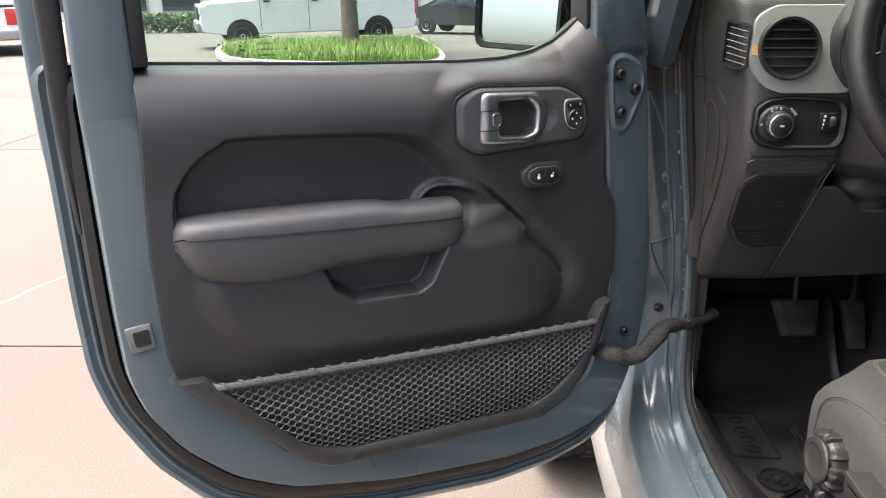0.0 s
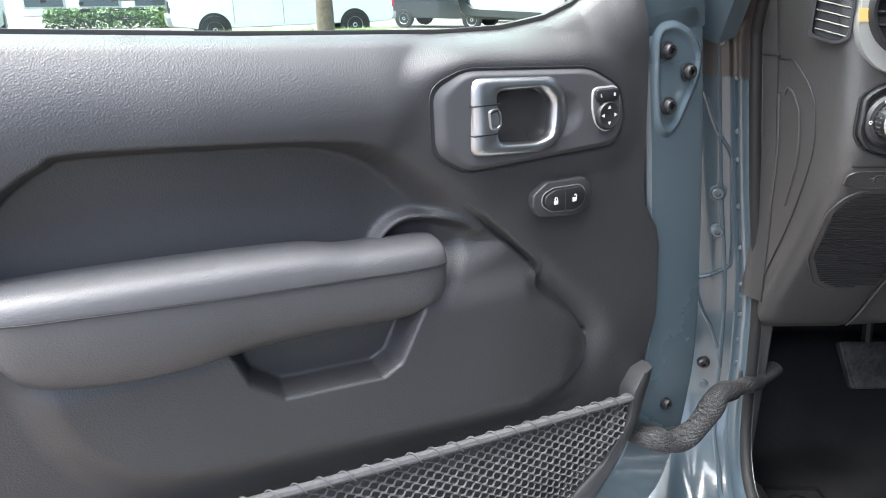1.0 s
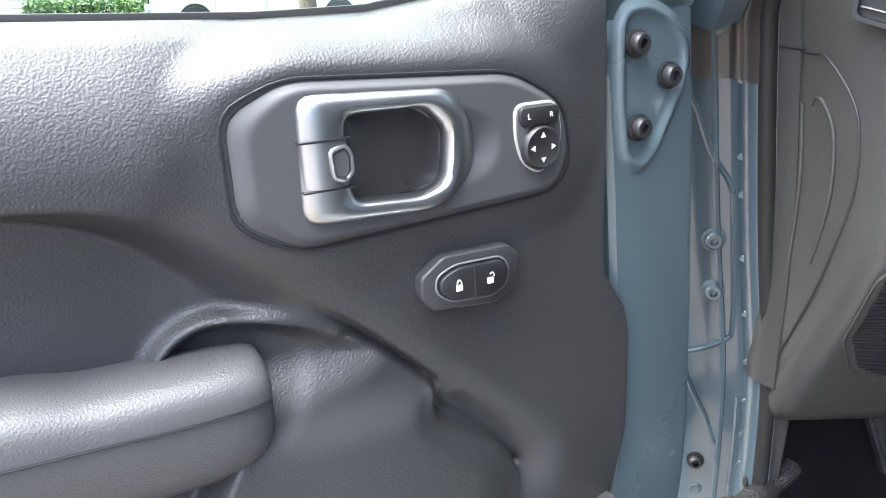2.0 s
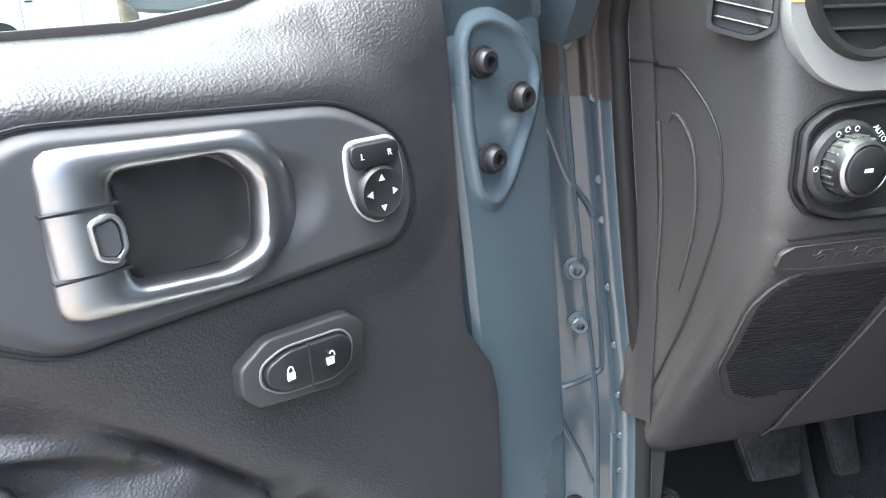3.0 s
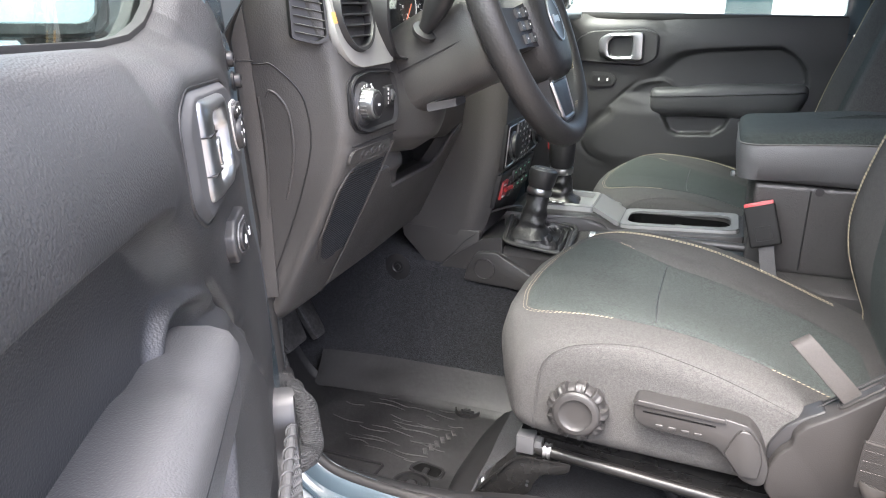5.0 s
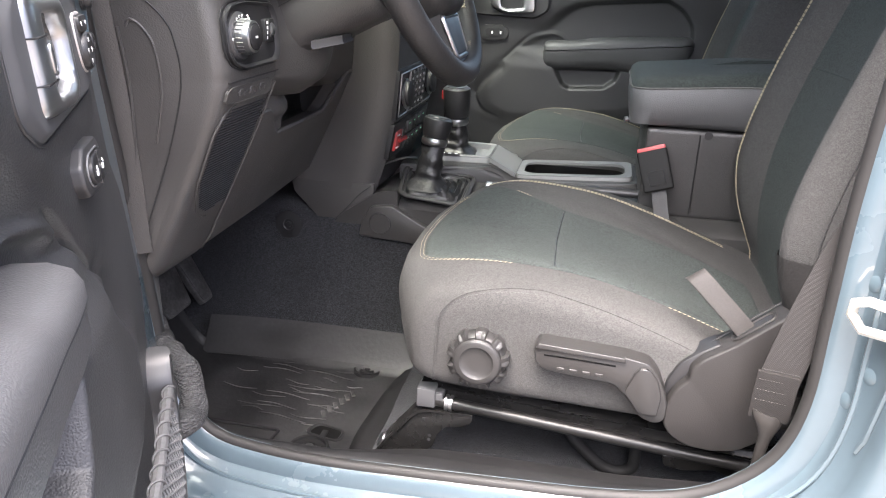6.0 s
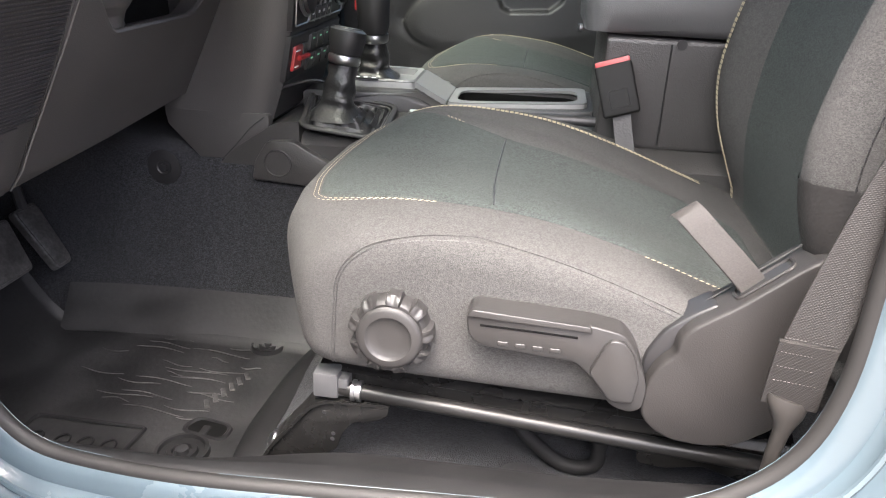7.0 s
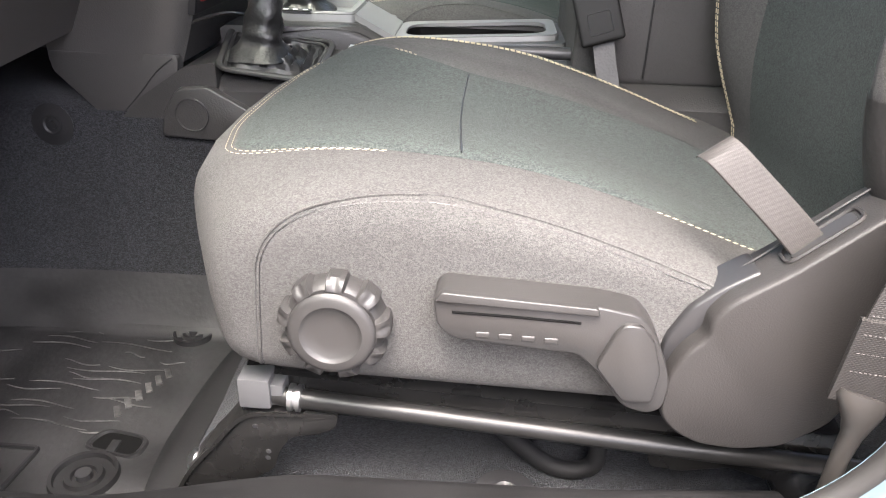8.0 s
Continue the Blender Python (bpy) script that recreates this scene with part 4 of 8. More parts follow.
flap = part("lock_slider", loft([[(u, w, v) for v in np.linspace(-0.0396, -0.0144, 6)] for u, w in ((-0.2585, -0.012), (-0.2575, -0.0195), (-0.2545, -0.0225), (-0.249, -0.0245), (-0.242, -0.0250), (-0.236, -0.0240), (-0.2315, -0.0215), (-0.2300, -0.014))], closed=False), CHROME, bz, "satin chrome lock flap")
part("slider_loop", tube([(u, -0.0252 + 0.16 * max(0.0, u + 0.238), v) for u, v in rounded([(-0.2425, -0.0195), (-0.2335, -0.0175), (-0.2305, -0.0225), (-0.2305, -0.0325), (-0.2345, -0.0365), (-0.2415, -0.0340)], 0.0022)], 0.0014, 8, closed=True), CHROME, flap)
part("slider_window", prism(rounded([(-0.2415, -0.0210), (-0.2345, -0.0195), (-0.2325, -0.0235), (-0.2325, -0.0315), (-0.2350, -0.0345), (-0.2408, -0.0325)], 0.001), -0.022, -0.02535, "xz"), BEZEL, flap)

# ---- mirror switch
ms = part("mirror_switch", prism(rounded([(-0.121, -0.008), (-0.088, -0.008), (-0.084, -0.030), (-0.088, -0.046), (-0.103, -0.055), (-0.116, -0.046), (-0.121, -0.030)], 0.008), -0.004, -0.0187, "xz", 0.0006), SWITCHMETAL, door, "silver-edged mirror switch")
part("switch_face", prism(rounded([(-0.1195, -0.0095), (-0.0895, -0.0095), (-0.0857, -0.030), (-0.0893, -0.0452), (-0.103, -0.0535), (-0.1147, -0.0452), (-0.1195, -0.030)], 0.007), -0.016, -0.0191, "xz", 0.0003), BEZEL, ms)
part("selector", prism(rounded([(-0.1185, -0.0105), (-0.0905, -0.0105), (-0.0885, -0.016), (-0.0915, -0.0225), (-0.1165, -0.0225), (-0.1195, -0.017)], 0.004), -0.014, -0.0215, "xz", 0.0015), BLACK, ms)
DMX = Matrix(((1, 0, 0, 0), (0, 0, -1, 0), (0, 1, 0, 0), (0, 0, 0, 1)))      # text plane: x along u, y along v, facing the cabin
dial = part("dial", lathe([(0.0005, 0.0), (0.0145, 0.0), (0.0145, 0.005), (0.0125, 0.0075), (0.0110, 0.0068), (0.0004, 0.0070)], 32, Matrix.Translation((-0.1025, -0.0155, -0.0365)) @ DMX), BLACK, ms)
for k in range(4):
    a = math.pi / 2 * k
    cu, cv = -0.1025 + 0.0075 * math.cos(a), -0.0365 + 0.0075 * math.sin(a)
    tri = [(cu + 0.0021 * math.cos(a + q), cv + 0.0021 * math.sin(a + q)) for q in (0, 2.1, 4.2)]
    part("arrow_mark", prism(tri, -0.0218, -0.0228, "xz"), WHITE, dial)
lettering("L", 0.0045, Matrix.Translation((-0.1125, -0.0217, -0.0165)) @ DMX, WHITE, ms)
lettering("R", 0.0045, Matrix.Translation((-0.0955, -0.0217, -0.0165)) @ DMX, WHITE, ms)

for o in list(ms.children) + list(dial.children):
    o.data.transform(Matrix.Translation((0.0015, -0.0012, 0)))
ms.data.transform(Matrix.Translation((0.0015, 0, 0)))

# ---- lock switch
LK = rounded([(-0.194, -0.106), (-0.178, -0.095), (-0.130, -0.096), (-0.120, -0.105), (-0.123, -0.128), (-0.141, -0.135), (-0.187, -0.130), (-0.195, -0.120)], 0.0035)
LK = [(u + 0.0045, v - 0.001) for u, v in LK]
lk = part("lock_switch", prism(LK, 0.0, -0.0175, "xz", 0.0035), SMOOTH, door, "grey door lock switch with padlock marks")
part("lock_rocker", prism(rounded([(-0.182, -0.108), (-0.170, -0.103), (-0.138, -0.104), (-0.132, -0.110), (-0.134, -0.122), (-0.144, -0.127), (-0.174, -0.124), (-0.183, -0.117)], 0.005), -0.016, -0.0215, "xz", 0.0018), BLACK, lk)
part("rocker_edge", tube([(u, -0.0182, v) for u, v in rounded([(-0.184, -0.107), (-0.171, -0.1015), (-0.137, -0.1025), (-0.1305, -0.1095), (-0.1325, -0.123), (-0.1435, -0.1285), (-0.1745, -0.1255), (-0.185, -0.1175)], 0.005)], 0.0007, 6, closed=True), FRAME, lk)
part("rocker_split", box((-0.1586, -0.0219, -0.127), (-0.1578, -0.0205, -0.102)), SMOOTH, lk)
for cu, shift in ((-0.170, 0.0), (-0.147, 0.0012)):
    bm = box((cu - 0.0022, -0.0228, -0.1180), (cu + 0.0022, -0.0216, -0.1140), 0.0004)
    part("padlock_body", bm, WHITE, lk)
    part("padlock_shackle", tube([(cu + shift + 0.0015 * math.cos(q), -0.0223, -0.1130 + 0.0022 * math.sin(q)) for q in np.linspace(-0.3, math.pi + (0.3 if not shift else -0.5), 9)], 0.0004, 5), WHITE, lk)

for o in lk.children:
    o.data.transform(Matrix.Translation((0.0045, 0, -0.001)))

# ---- hinge-end pressing with three screws
PAD = [(u - 0.003, v) for u, v in rounded([(-0.024, 0.034), (-0.016, 0.048), (0.006, 0.052), (0.034, 0.040), (0.053, 0.016), (0.050, -0.012), (0.034, -0.042), (0.022, -0.064), (0.004, -0.077), (-0.016, -0.064), (-0.023, -0.020)], 0.014)]


def pad_w(u, v):
    d = sdf(u, v, PAD)
    return -0.0006 - 0.0036 * np.exp(-((d + 0.0075) / 0.0038) ** 2) + 0.0006 * sstep(-0.003, 0.0, d)


part("hinge_pressing", relief(PAD, pad_w), PAINT, door)
for u, v in ((-0.008, 0.020), (0.023, -0.004), (-0.004, -0.038)):
    bolt(door, Matrix.Translation((u, -0.003, v)) @ DMX, 0.0078, BLACK, 0.009, 1.25, "screw")
for u, v in ((0.018, -0.408), (0.020, -0.468)):
    bolt(door, Matrix.Translation((u, -0.001, v)) @ DMX, 0.0065, BLACK, 0.008, 1.2, "screw")
# ---- latch in the rear edge
lt = part("latch", prism(rounded([(-0.746, -0.232), (-0.716, -0.230), (-0.714, -0.262), (-0.742, -0.265)], 0.004), 0.02, -0.004, "xz", 0.001), FRAME, door, "dark steel door latch")
part("latch_mouth", prism(rounded([(-0.738, -0.238), (-0.719, -0.236), (-0.718, -0.256), (-0.736, -0.257)], 0.003), 0.0, -0.0055, "xz"), BLACK, lt)

# ---- map pocket: frame, net, elastic hem
PO = [(-0.698, -0.310), (-0.655, -0.358), (-0.547, -0.473), (-0.511, -0.492), (-0.473, -0.494), (-0.158, -0.515), (-0.108, -0.495), (-0.072, -0.447), (-0.045, -0.402), (-0.028, -0.352), (-0.026, -0.335)]
PI = [(-0.044, -0.340), (-0.058, -0.360), (-0.063, -0.394), (-0.100, -0.440), (-0.138, -0.468), (-0.183, -0.484), (-0.469, -0.466), (-0.502, -0.457), (-0.545, -0.438), (-0.640, -0.334), (-0.665, -0.312)]


po, pi_ = even(PO, 90), even(PI[::-1], 90)
pk = part("pocket_frame", loft([[(o[0] + (i[0] - o[0]) * k, w, o[1] + (i[1] - o[1]) * k) for k, w in ((0, 0.004), (0.0, -0.014), (0.08, -0.021), (0.22, -0.0255), (0.70, -0.0275), (0.90, -0.026), (1.0, -0.020), (1.0, 0.004))] for o, i in zip(po, pi_)]), SMOOTH, door, "dark grey plastic pocket frame", smooth=50)
for u, v in ((-0.475, -0.478), (-0.163, -0.497)):
    part("clip", box((u - 0.006, -0.030, v - 0.005), (u + 0.006, -0.025, v + 0.005), 0.0015), BLACK, pk)


def net(parent):
    bm = bmesh.new()
    rows = 26
    left = [(-0.644, -0.332), (-0.545, -0.440), (-0.470, -0.468)]
    right = [(-0.060, -0.371), (-0.070, -0.405), (-0.175, -0.488)]

    def ends(t):
        l = np.array([np.interp(t, [0, 0.78, 1], [p[k] for p in left]) for k in (0, 1)])
        r = np.array([np.interp(t, [0, 0.30, 1], [p[k] for p in right]) for k in (0, 1)])
        return l, r

    def v_at(t, u):
        l, r = ends(t)
        return l[1] + (r[1] - l[1]) * (u - l[0]) / (r[0] - l[0])

    for j in range(rows + 1):
        t = j / rows
        l, r = ends(t)
        k = max(6, int((r[0] - l[0]) / 0.0022))
        path = []
        for i in range(k + 1):
            u = l[0] + (r[0] - l[0]) * i / k
            ph = 2 * math.pi * u / 0.0172 + (math.pi if j % 2 else 0)
            q = math.sin(ph)
            q = math.copysign(abs(q) ** 0.7, q)
            half = 0.5 * abs(v_at(max(0.0, t - 0.5 / rows), u) - v_at(min(1.0, t + 0.5 / rows), u)) * (2 if j in (0, rows) else 1)
            path.append((u, -0.020 - 0.007 * math.sin(math.pi * t) + 0.0010 * math.sin(2 * ph), v_at(t, u) + half * 0.98 * q))
        tube(path, 0.00145, 5, bm=bm, flat=0.7)
    return part("net", bm, NET, parent, "grey elastic net", kind="stuff")


net(pk)
hem = [(-0.662, -0.015, -0.322)] + [(-0.650 + 0.592 * i / 60, -0.022 - 0.004 * math.sin(math.pi * i / 60), -0.327 - 0.041 * i / 60) for i in range(61)]
part("elastic_hem", tube(hem, 0.0048, 8), NET, pk)
wrap = [(-0.650 + 0.592 * i / 400, -0.022 - 0.004 * math.sin(math.pi * i / 400) + 0.0058 * math.cos(i * 0.40), -0.327 - 0.041 * i / 400 + 0.0058 * math.sin(i * 0.40)) for i in range(401)]
part("hem_cord", tube(wrap, 0.0011, 4), NET, pk)

# ---- side mirror outside the front of the window
MM = axis((0.1345, 1.2655, 1.432), (-0.58, -0.81, 0.08), (0.815, -0.58, 0))
mirror = thing("side_mirror", "black door mirror with a silvered glass, fixed to the door", "mirror", MM)
fr = rounded([(-0.084, -0.086), (0.080, -0.089), (0.084, 0.105), (-0.086, 0.105)], 0.020, 5)
n = 64
shell = []
for s, z in ((0.80, -0.085), (0.93, -0.065), (1.0, -0.03), (1.0, 0.006), (0.97, 0.010), (0.88, 0.008), (0.86, 0.0)):
    shell.append([(p[0] * s, p[1] * s, z) for p in star(fr, n, (0, 0))])
part("housing", loft(shell), MIRRORBLACK, mirror, "black plastic mirror housing")
part("mirror_glass", prism([(p[0] * 0.865, p[1] * 0.865) for p in fr], -0.004, 0.003, "xy"), MIRROR, mirror, "silvered mirror glass")
part("foot", prism(rounded([(0.005, -0.080), (0.078, -0.080), (0.105, -0.118), (0.030, -0.118)], 0.008), -0.06, -0.012, "xy", 0.006), MIRRORBLACK, mirror)

# ================================================================ dashboard
dash = thing("dashboard", "dark moulded dashboard with silver vent panels across the cabin", "dashboard")
YF = [(0.940, 1.262), (0.946, 1.240), (0.960, 1.226), (1.00, 1.208), (1.05, 1.184), (1.10, 1.160), (1.15, 1.138), (1.186, 1.124), (1.196, 1.1215), (1.204, 1.1215), (1.212, 1.119), (1.25, 1.121), (1.30, 1.128), (1.36, 1.142), (1.42, 1.163), (1.46, 1.20), (1.475, 1.26)]
XL = [(0.94, 0.456), (0.97, 0.452), (1.0, 0.449), (1.1, 0.446), (1.2, 0.438), (1.30, 0.425), (1.36, 0.415), (1.46, 0.40)]
XD = [(0.94, 0.002), (1.0, 0.006), (1.05, 0.010), (1.12, 0.018), (1.2, 0.026), (1.3, 0.036), (1.46, 0.04)]     # corner set-in
XR = [(0.94, 0.577), (1.04, 0.590), (1.157, 0.603), (1.19, 0.610), (1.2, 0.614), (1.3, 0.618), (1.475, 0.618)]


def lobe(z):
    yf, xl, xd, xr = (lerp_table(t, z) for t in (YF, XL, XD, XR))
    yb = 1.262
    pts = [(xl, yb), (xl + 0.002, yb - 0.012)]
    x1 = xl + xd
    for k in range(1, 8):
        t = k / 8
        pts.append((xl + 0.002 + (x1 - xl) * t ** 1.3, yb - 0.012 + (yf + 0.022 - yb + 0.012) * t))
    for k in range(0, 7):
        a = math.pi / 2 * k / 6
        pts.append((x1 + 0.026 * (1 - math.cos(a)), yf + 0.022 * (1 - math.sin(a))))
    pts += [(xr - 0.01, yf), (xr - 0.003, yf + 0.003), (xr, yf + 0.01), (xr, yb + 0.05), (xl + 0.02, yb + 0.05)]
    return [(x, y, z) for x, y in pts]


zs = sorted(set([round(0.940 + i * (1.475 - 0.940) / 64, 4) for i in range(65)] + [1.196, 1.204]))
part("side_lobe", loft([lobe(z) for z in zs]), DASH, dash, "dark grained plastic dashboard end", smooth=35)


def on_lobe(x, z, d=0.0):
    return (x, lerp_table(YF, z) - d, z)


def wall_pt(t, z, d=0.001):
    """On the lobe's door-side flank; t from the pillar to the front corner."""
    yf, xl, xd = (lerp_table(q, z) for q in (YF, XL, XD))
    return (xl + 0.002 + xd * t ** 1.3 - d, 1.25 + (yf + 0.022 - 1.25) * t - d * 0.3, z)


# joints of the end cover
part("cover_joint", tube(smooth_line([wall_pt(t, 1.302) for t in np.linspace(0, 0.42, 6)] + [wall_pt(0.55, 1.290), wall_pt(0.68, 1.272), wall_pt(0.74, 1.25), wall_pt(0.76, 1.20), wall_pt(0.74, 1.12), wall_pt(0.68, 1.06), wall_pt(0.5, 1.005), wall_pt(0.3, 0.965)], 4), 0.0009, 5), BLACK, dash)
part("end_cover_rib", tube(smooth_line([wall_pt(0.30, 1.262, 0.0), wall_pt(0.36, 1.270, 0.001), wall_pt(0.46, 1.262, 0.001), wall_pt(0.54, 1.24, 0.001), wall_pt(0.56, 1.19, 0.001), wall_pt(0.54, 1.13, 0.0)], 5), 0.0016, 8), DASH, dash)
part("end_cover_groove", tube(smooth_line([wall_pt(0.22, 1.262), wall_pt(0.23, 1.20), wall_pt(0.24, 1.14), wall_pt(0.25, 1.085), wall_pt(0.3, 1.078)], 5), 0.0018, 8), DASH, dash)
# padded pillar strip next to the seal
part("pillar_trim", loft([[(lerp_table(XL, z) - 0.010, 1.252, z), (lerp_table(XL, z) - 0.004, 1.240, z), (lerp_table(XL, z) + 0.004, 1.229, z), (lerp_table(XL, z) + 0.012, 1.232, z), (lerp_table(XL, z) + 0.012, 1.27, z), (lerp_table(XL, z) - 0.008, 1.27, z)] for z in np.linspace(0.99, 1.46, 30)]), DASH, dash)
part("strip_joint", tube([(lerp_table(XL, 1.305) - 0.011, 1.250, 1.305), (lerp_table(XL, 1.305) - 0.004, 1.2385, 1.305), (lerp_table(XL, 1.305) + 0.004, 1.2275, 1.305), (lerp_table(XL, 1.305) + 0.012, 1.228, 1.305)], 0.0009, 5), BLACK, dash)
part("seam_joint", tube([on_lobe(x, 1.200, 0.0005) for x in np.linspace(0.478, 0.612, 12)] + [], 0.0010, 5), BLACK, dash)

# ---- knee panel: textured grille and relief plate
gp = [(0.476, 1.142), (0.487, 1.160), (0.500, 1.168), (0.594, 1.170), (0.590, 1.11), (0.583, 1.024), (0.530, 1.020), (0.502, 1.034), (0.478, 1.075)]


def knee_bars():
    bm = bmesh.new()
    k = 46
    for i in range(k):
        z = 1.010 + 0.166 * i / (k - 1)
        xs = [x for x in np.linspace(0.46, 0.61, 151) if sdf(np.array([x]), np.array([z]), gp)[0] < -0.003]
        if len(xs) > 2:
            tube([on_lobe(x, z, 0.0003) for x in (xs[0], (xs[0] + xs[-1]) / 2, xs[-1])], 0.0011, 4, bm=bm)
    return bm


part("knee_ribs", knee_bars(), BLACK, dash, "fine ribbed knee panel insert", kind="stuff")
part("knee_edge", tube([on_lobe(x, z, 0.0) for x, z in rounded([(0.585, 1.014), (0.528, 1.016), (0.499, 1.032), (0.475, 1.074), (0.472, 1.142), (0.484, 1.162), (0.500, 1.170), (0.560, 1.172)], 0.008)[5:-5]], 0.0013, 5), DASH, dash)
part("knee_edge", tube([on_lobe(lerp_table(XR, z) - 0.001, z, 0.0) for z in np.linspace(0.95, 1.186, 12)], 0.0014, 5), DASH, dash)
rp = rounded([(0.475, 1.178), (0.475, 1.190), (0.484, 1.1945), (0.582, 1.1945), (0.595, 1.190), (0.597, 1.179), (0.584, 1.173), (0.50, 1.174)], 0.003)
plate = part("relief_plate", loft([[on_lobe(x, z, d) for x, z in rp] for d in (-0.002, 0.0015)]), DASH, dash, "embossed plate with little car outlines")
part("plate_rim", tube([on_lobe(x, z, 0.0018) for x, z in rp], 0.0008, 5, closed=True), DASH, plate)
bm = bmesh.new()
for i, x in enumerate((0.508, 0.521, 0.536, 0.548, 0.562, 0.575)):
    tube([on_lobe(x + 0.0028 * math.cos(a), 1.183 + 0.0028 * math.sin(a), 0.0018) for a in np.linspace(0, 6.1, 9)], 0.0006, 4, bm=bm)
for i, x in enumerate((0.500, 0.528, 0.555)):
    tube([on_lobe(x + q, 1.1865 + r, 0.0018) for q, r in ((0, 0), (0.004, 0.0), (0.006, 0.003), (0.014, 0.0032), (0.017, 0.0), (0.026, 0.0))], 0.0006, 4, bm=bm)
part("embossing", bm, DASH, plate)

# ---- headlamp switch panel
SW = rounded([(0.474, 1.236), (0.486, 1.220), (0.510, 1.213), (0.602, 1.214), (0.611, 1.226), (0.612, 1.270), (0.604, 1.284), (0.530, 1.289), (0.494, 1.286), (0.476, 1.274)], 0.006, 3)
sw = part("lamp_switch", loft([[on_lobe(x, z, d) for x, z in star(SW, 64, (0.545, 1.251))] for d in (-0.006, 0.004)] + [[on_lobe(0.545 + (x - 0.545) * s, 1.251 + (z - 1.251) * s, d) for x, z in star(SW, 64, (0.545, 1.251))] for s, d in ((0.97, 0.0055), (0.92, 0.004), (0.88, 0.001))]), BLACK, dash, "black headlamp switch panel")
part("switch_gap", tube([on_lobe(x, z, 0.0) for x, z in star([(0.545 + (x - 0.545) * 1.03, 1.251 + (z - 1.251) * 1.05) for x, z in SW], 64, (0.545, 1.251))], 0.0014, 5, closed=True), BLACK, sw)
KM = axis(on_lobe(0.509, 1.250, -0.002), (0, -1, 0.03), (1, 0, 0))
part("knob_collar", lathe([(0.001, 0), (0.028, 0.0), (0.028, 0.004), (0.025, 0.007), (0.0205, 0.0072), (0.020, 0.004), (0.001, 0.004)], 40, KM), SMOOTH, sw)
kb = part("knob", lathe([(0.001, 0.002), (0.0195, 0.002), (0.0190, 0.016), (0.0180, 0.022), (0.0160, 0.0235), (0.0150, 0.0225), (0.001, 0.0225)], 40, KM), CHROME, sw, "satin chrome rotary knob")
part("knob_cap", lathe([(0.001, 0.0220), (0.0145, 0.0220), (0.0145, 0.0242), (0.0135, 0.0250), (0.001, 0.0250)], 32, KM), BLACK, kb)
bm = bmesh.new()
for i in range(24):
    a = 2 * math.pi * i / 24
    tube([tuple(KM @ Vector((0.0195 * math.cos(a), 0.0195 * math.sin(a), z))) for z in (0.004, 0.016)], 0.0009, 4, bm=bm)
part("knob_fluting", bm, CHROME, kb)
TXT = Matrix(((1, 0, 0, 0), (0, 0, -1, 0), (0, 1, 0, 0), (0, 0, 0, 1)))
lettering("AUTO", 0.0052, Matrix.Translation(on_lobe(0.5305, 1.2685, 0.0062)) @ TXT @ Matrix.Rotation(radians(-48), 4, "Z"), WHITE, sw)
for a, r in ((2.05, 0.0225), (1.75, 0.023), (1.45, 0.023), (3.2, 0.0235)):
    p = KM @ Vector((r * math.cos(a), r * math.sin(a), 0.0074))
    part("lamp_mark", tube([tuple(p + Vector((0.0016 * math.cos(q), 0, 0.0016 * math.sin(q)))) for q in np.linspace(0, 5.5, 8)], 0.0004, 4), WHITE, sw)
part("cap_mark", box(tuple(KM @ Vector((-0.003, -0.0012, 0.0250))), tuple(KM @ Vector((0.003, 0.0012, 0.0254)))), WHITE, kb)
part("dimmer_frame", prism(rounded([(0.572, 1.238), (0.597, 1.238), (0.597, 1.266), (0.572, 1.266)], 0.003), 1.125, 1.1165, "xz", 0.001), BLACK, sw)
part("thumbwheel", lathe([(0.001, -0.004), (0.011, -0.004), (0.012, 0), (0.011, 0.004), (0.001, 0.004)], 24, axis((0.590, 1.124, 1.252), (1, 0, 0))), STEEL, sw)
for i in range(4):
    part("dimmer_mark", box((0.576, 1.1158, 1.242 + 0.006 * i), (0.5765 + 0.001 * i, 1.1166, 1.2455 + 0.006 * i)), WHITE, sw)

# ---- silver panel with round vent
SP = [(0.462, 1.345), (0.467, 1.322), (0.484, 1.303), (0.508, 1.2945), (0.612, 1.2945), (0.612, 1.418), (0.500, 1.418), (0.470, 1.402)]
SP = rounded(SP, 0.010, 4)
vc = (0.518, 1.356)
vr = [(vc[0] + 0.040 * math.cos(2 * math.pi * i / 64), vc[1] + 0.043 * math.sin(2 * math.pi * i / 64)) for i in range(64)]
so = star(SP, 64, vc)
sp = part("vent_panel", loft([[on_lobe(x, z, d) for x, z in lp] for lp, d in ((so, -0.004), (so, 0.004), ([(vc[0] + (x - vc[0]) * 0.985, vc[1] + (z - vc[1]) * 0.985) for x, z in so], 0.006), (vr, 0.006), (vr, -0.01))], ring=True), SILVER, dash, "satin silver vent panel with an amber stripe")
part("stripe", loft([[on_lobe(x, z, d) for x, z in [(0.4635, 1.349), (0.4745, 1.349), (0.4745, 1.362), (0.4635, 1.362)]] for d in (0.005, 0.0066)]), mat("amber_stripe", (0.62, 0.36, 0.13), 0.4, var=0.05), sp)
VM = axis(on_lobe(vc[0], vc[1], -0.004), (0, -0.97, 0.20), (1, 0, 0))
vt = part("round_vent", lathe([(0.0395, -0.012), (0.0385, 0.010), (0.0400, 0.0165), (0.0440, 0.0175), (0.0460, 0.012), (0.0460, -0.012)], 48, VM), BLACK, sp, "round black air vent")
part("vent_back", lathe([(0.001, 0.004), (0.0390, 0.004), (0.0390, -0.006), (0.001, -0.006)], 32, VM), BLACK, vt)
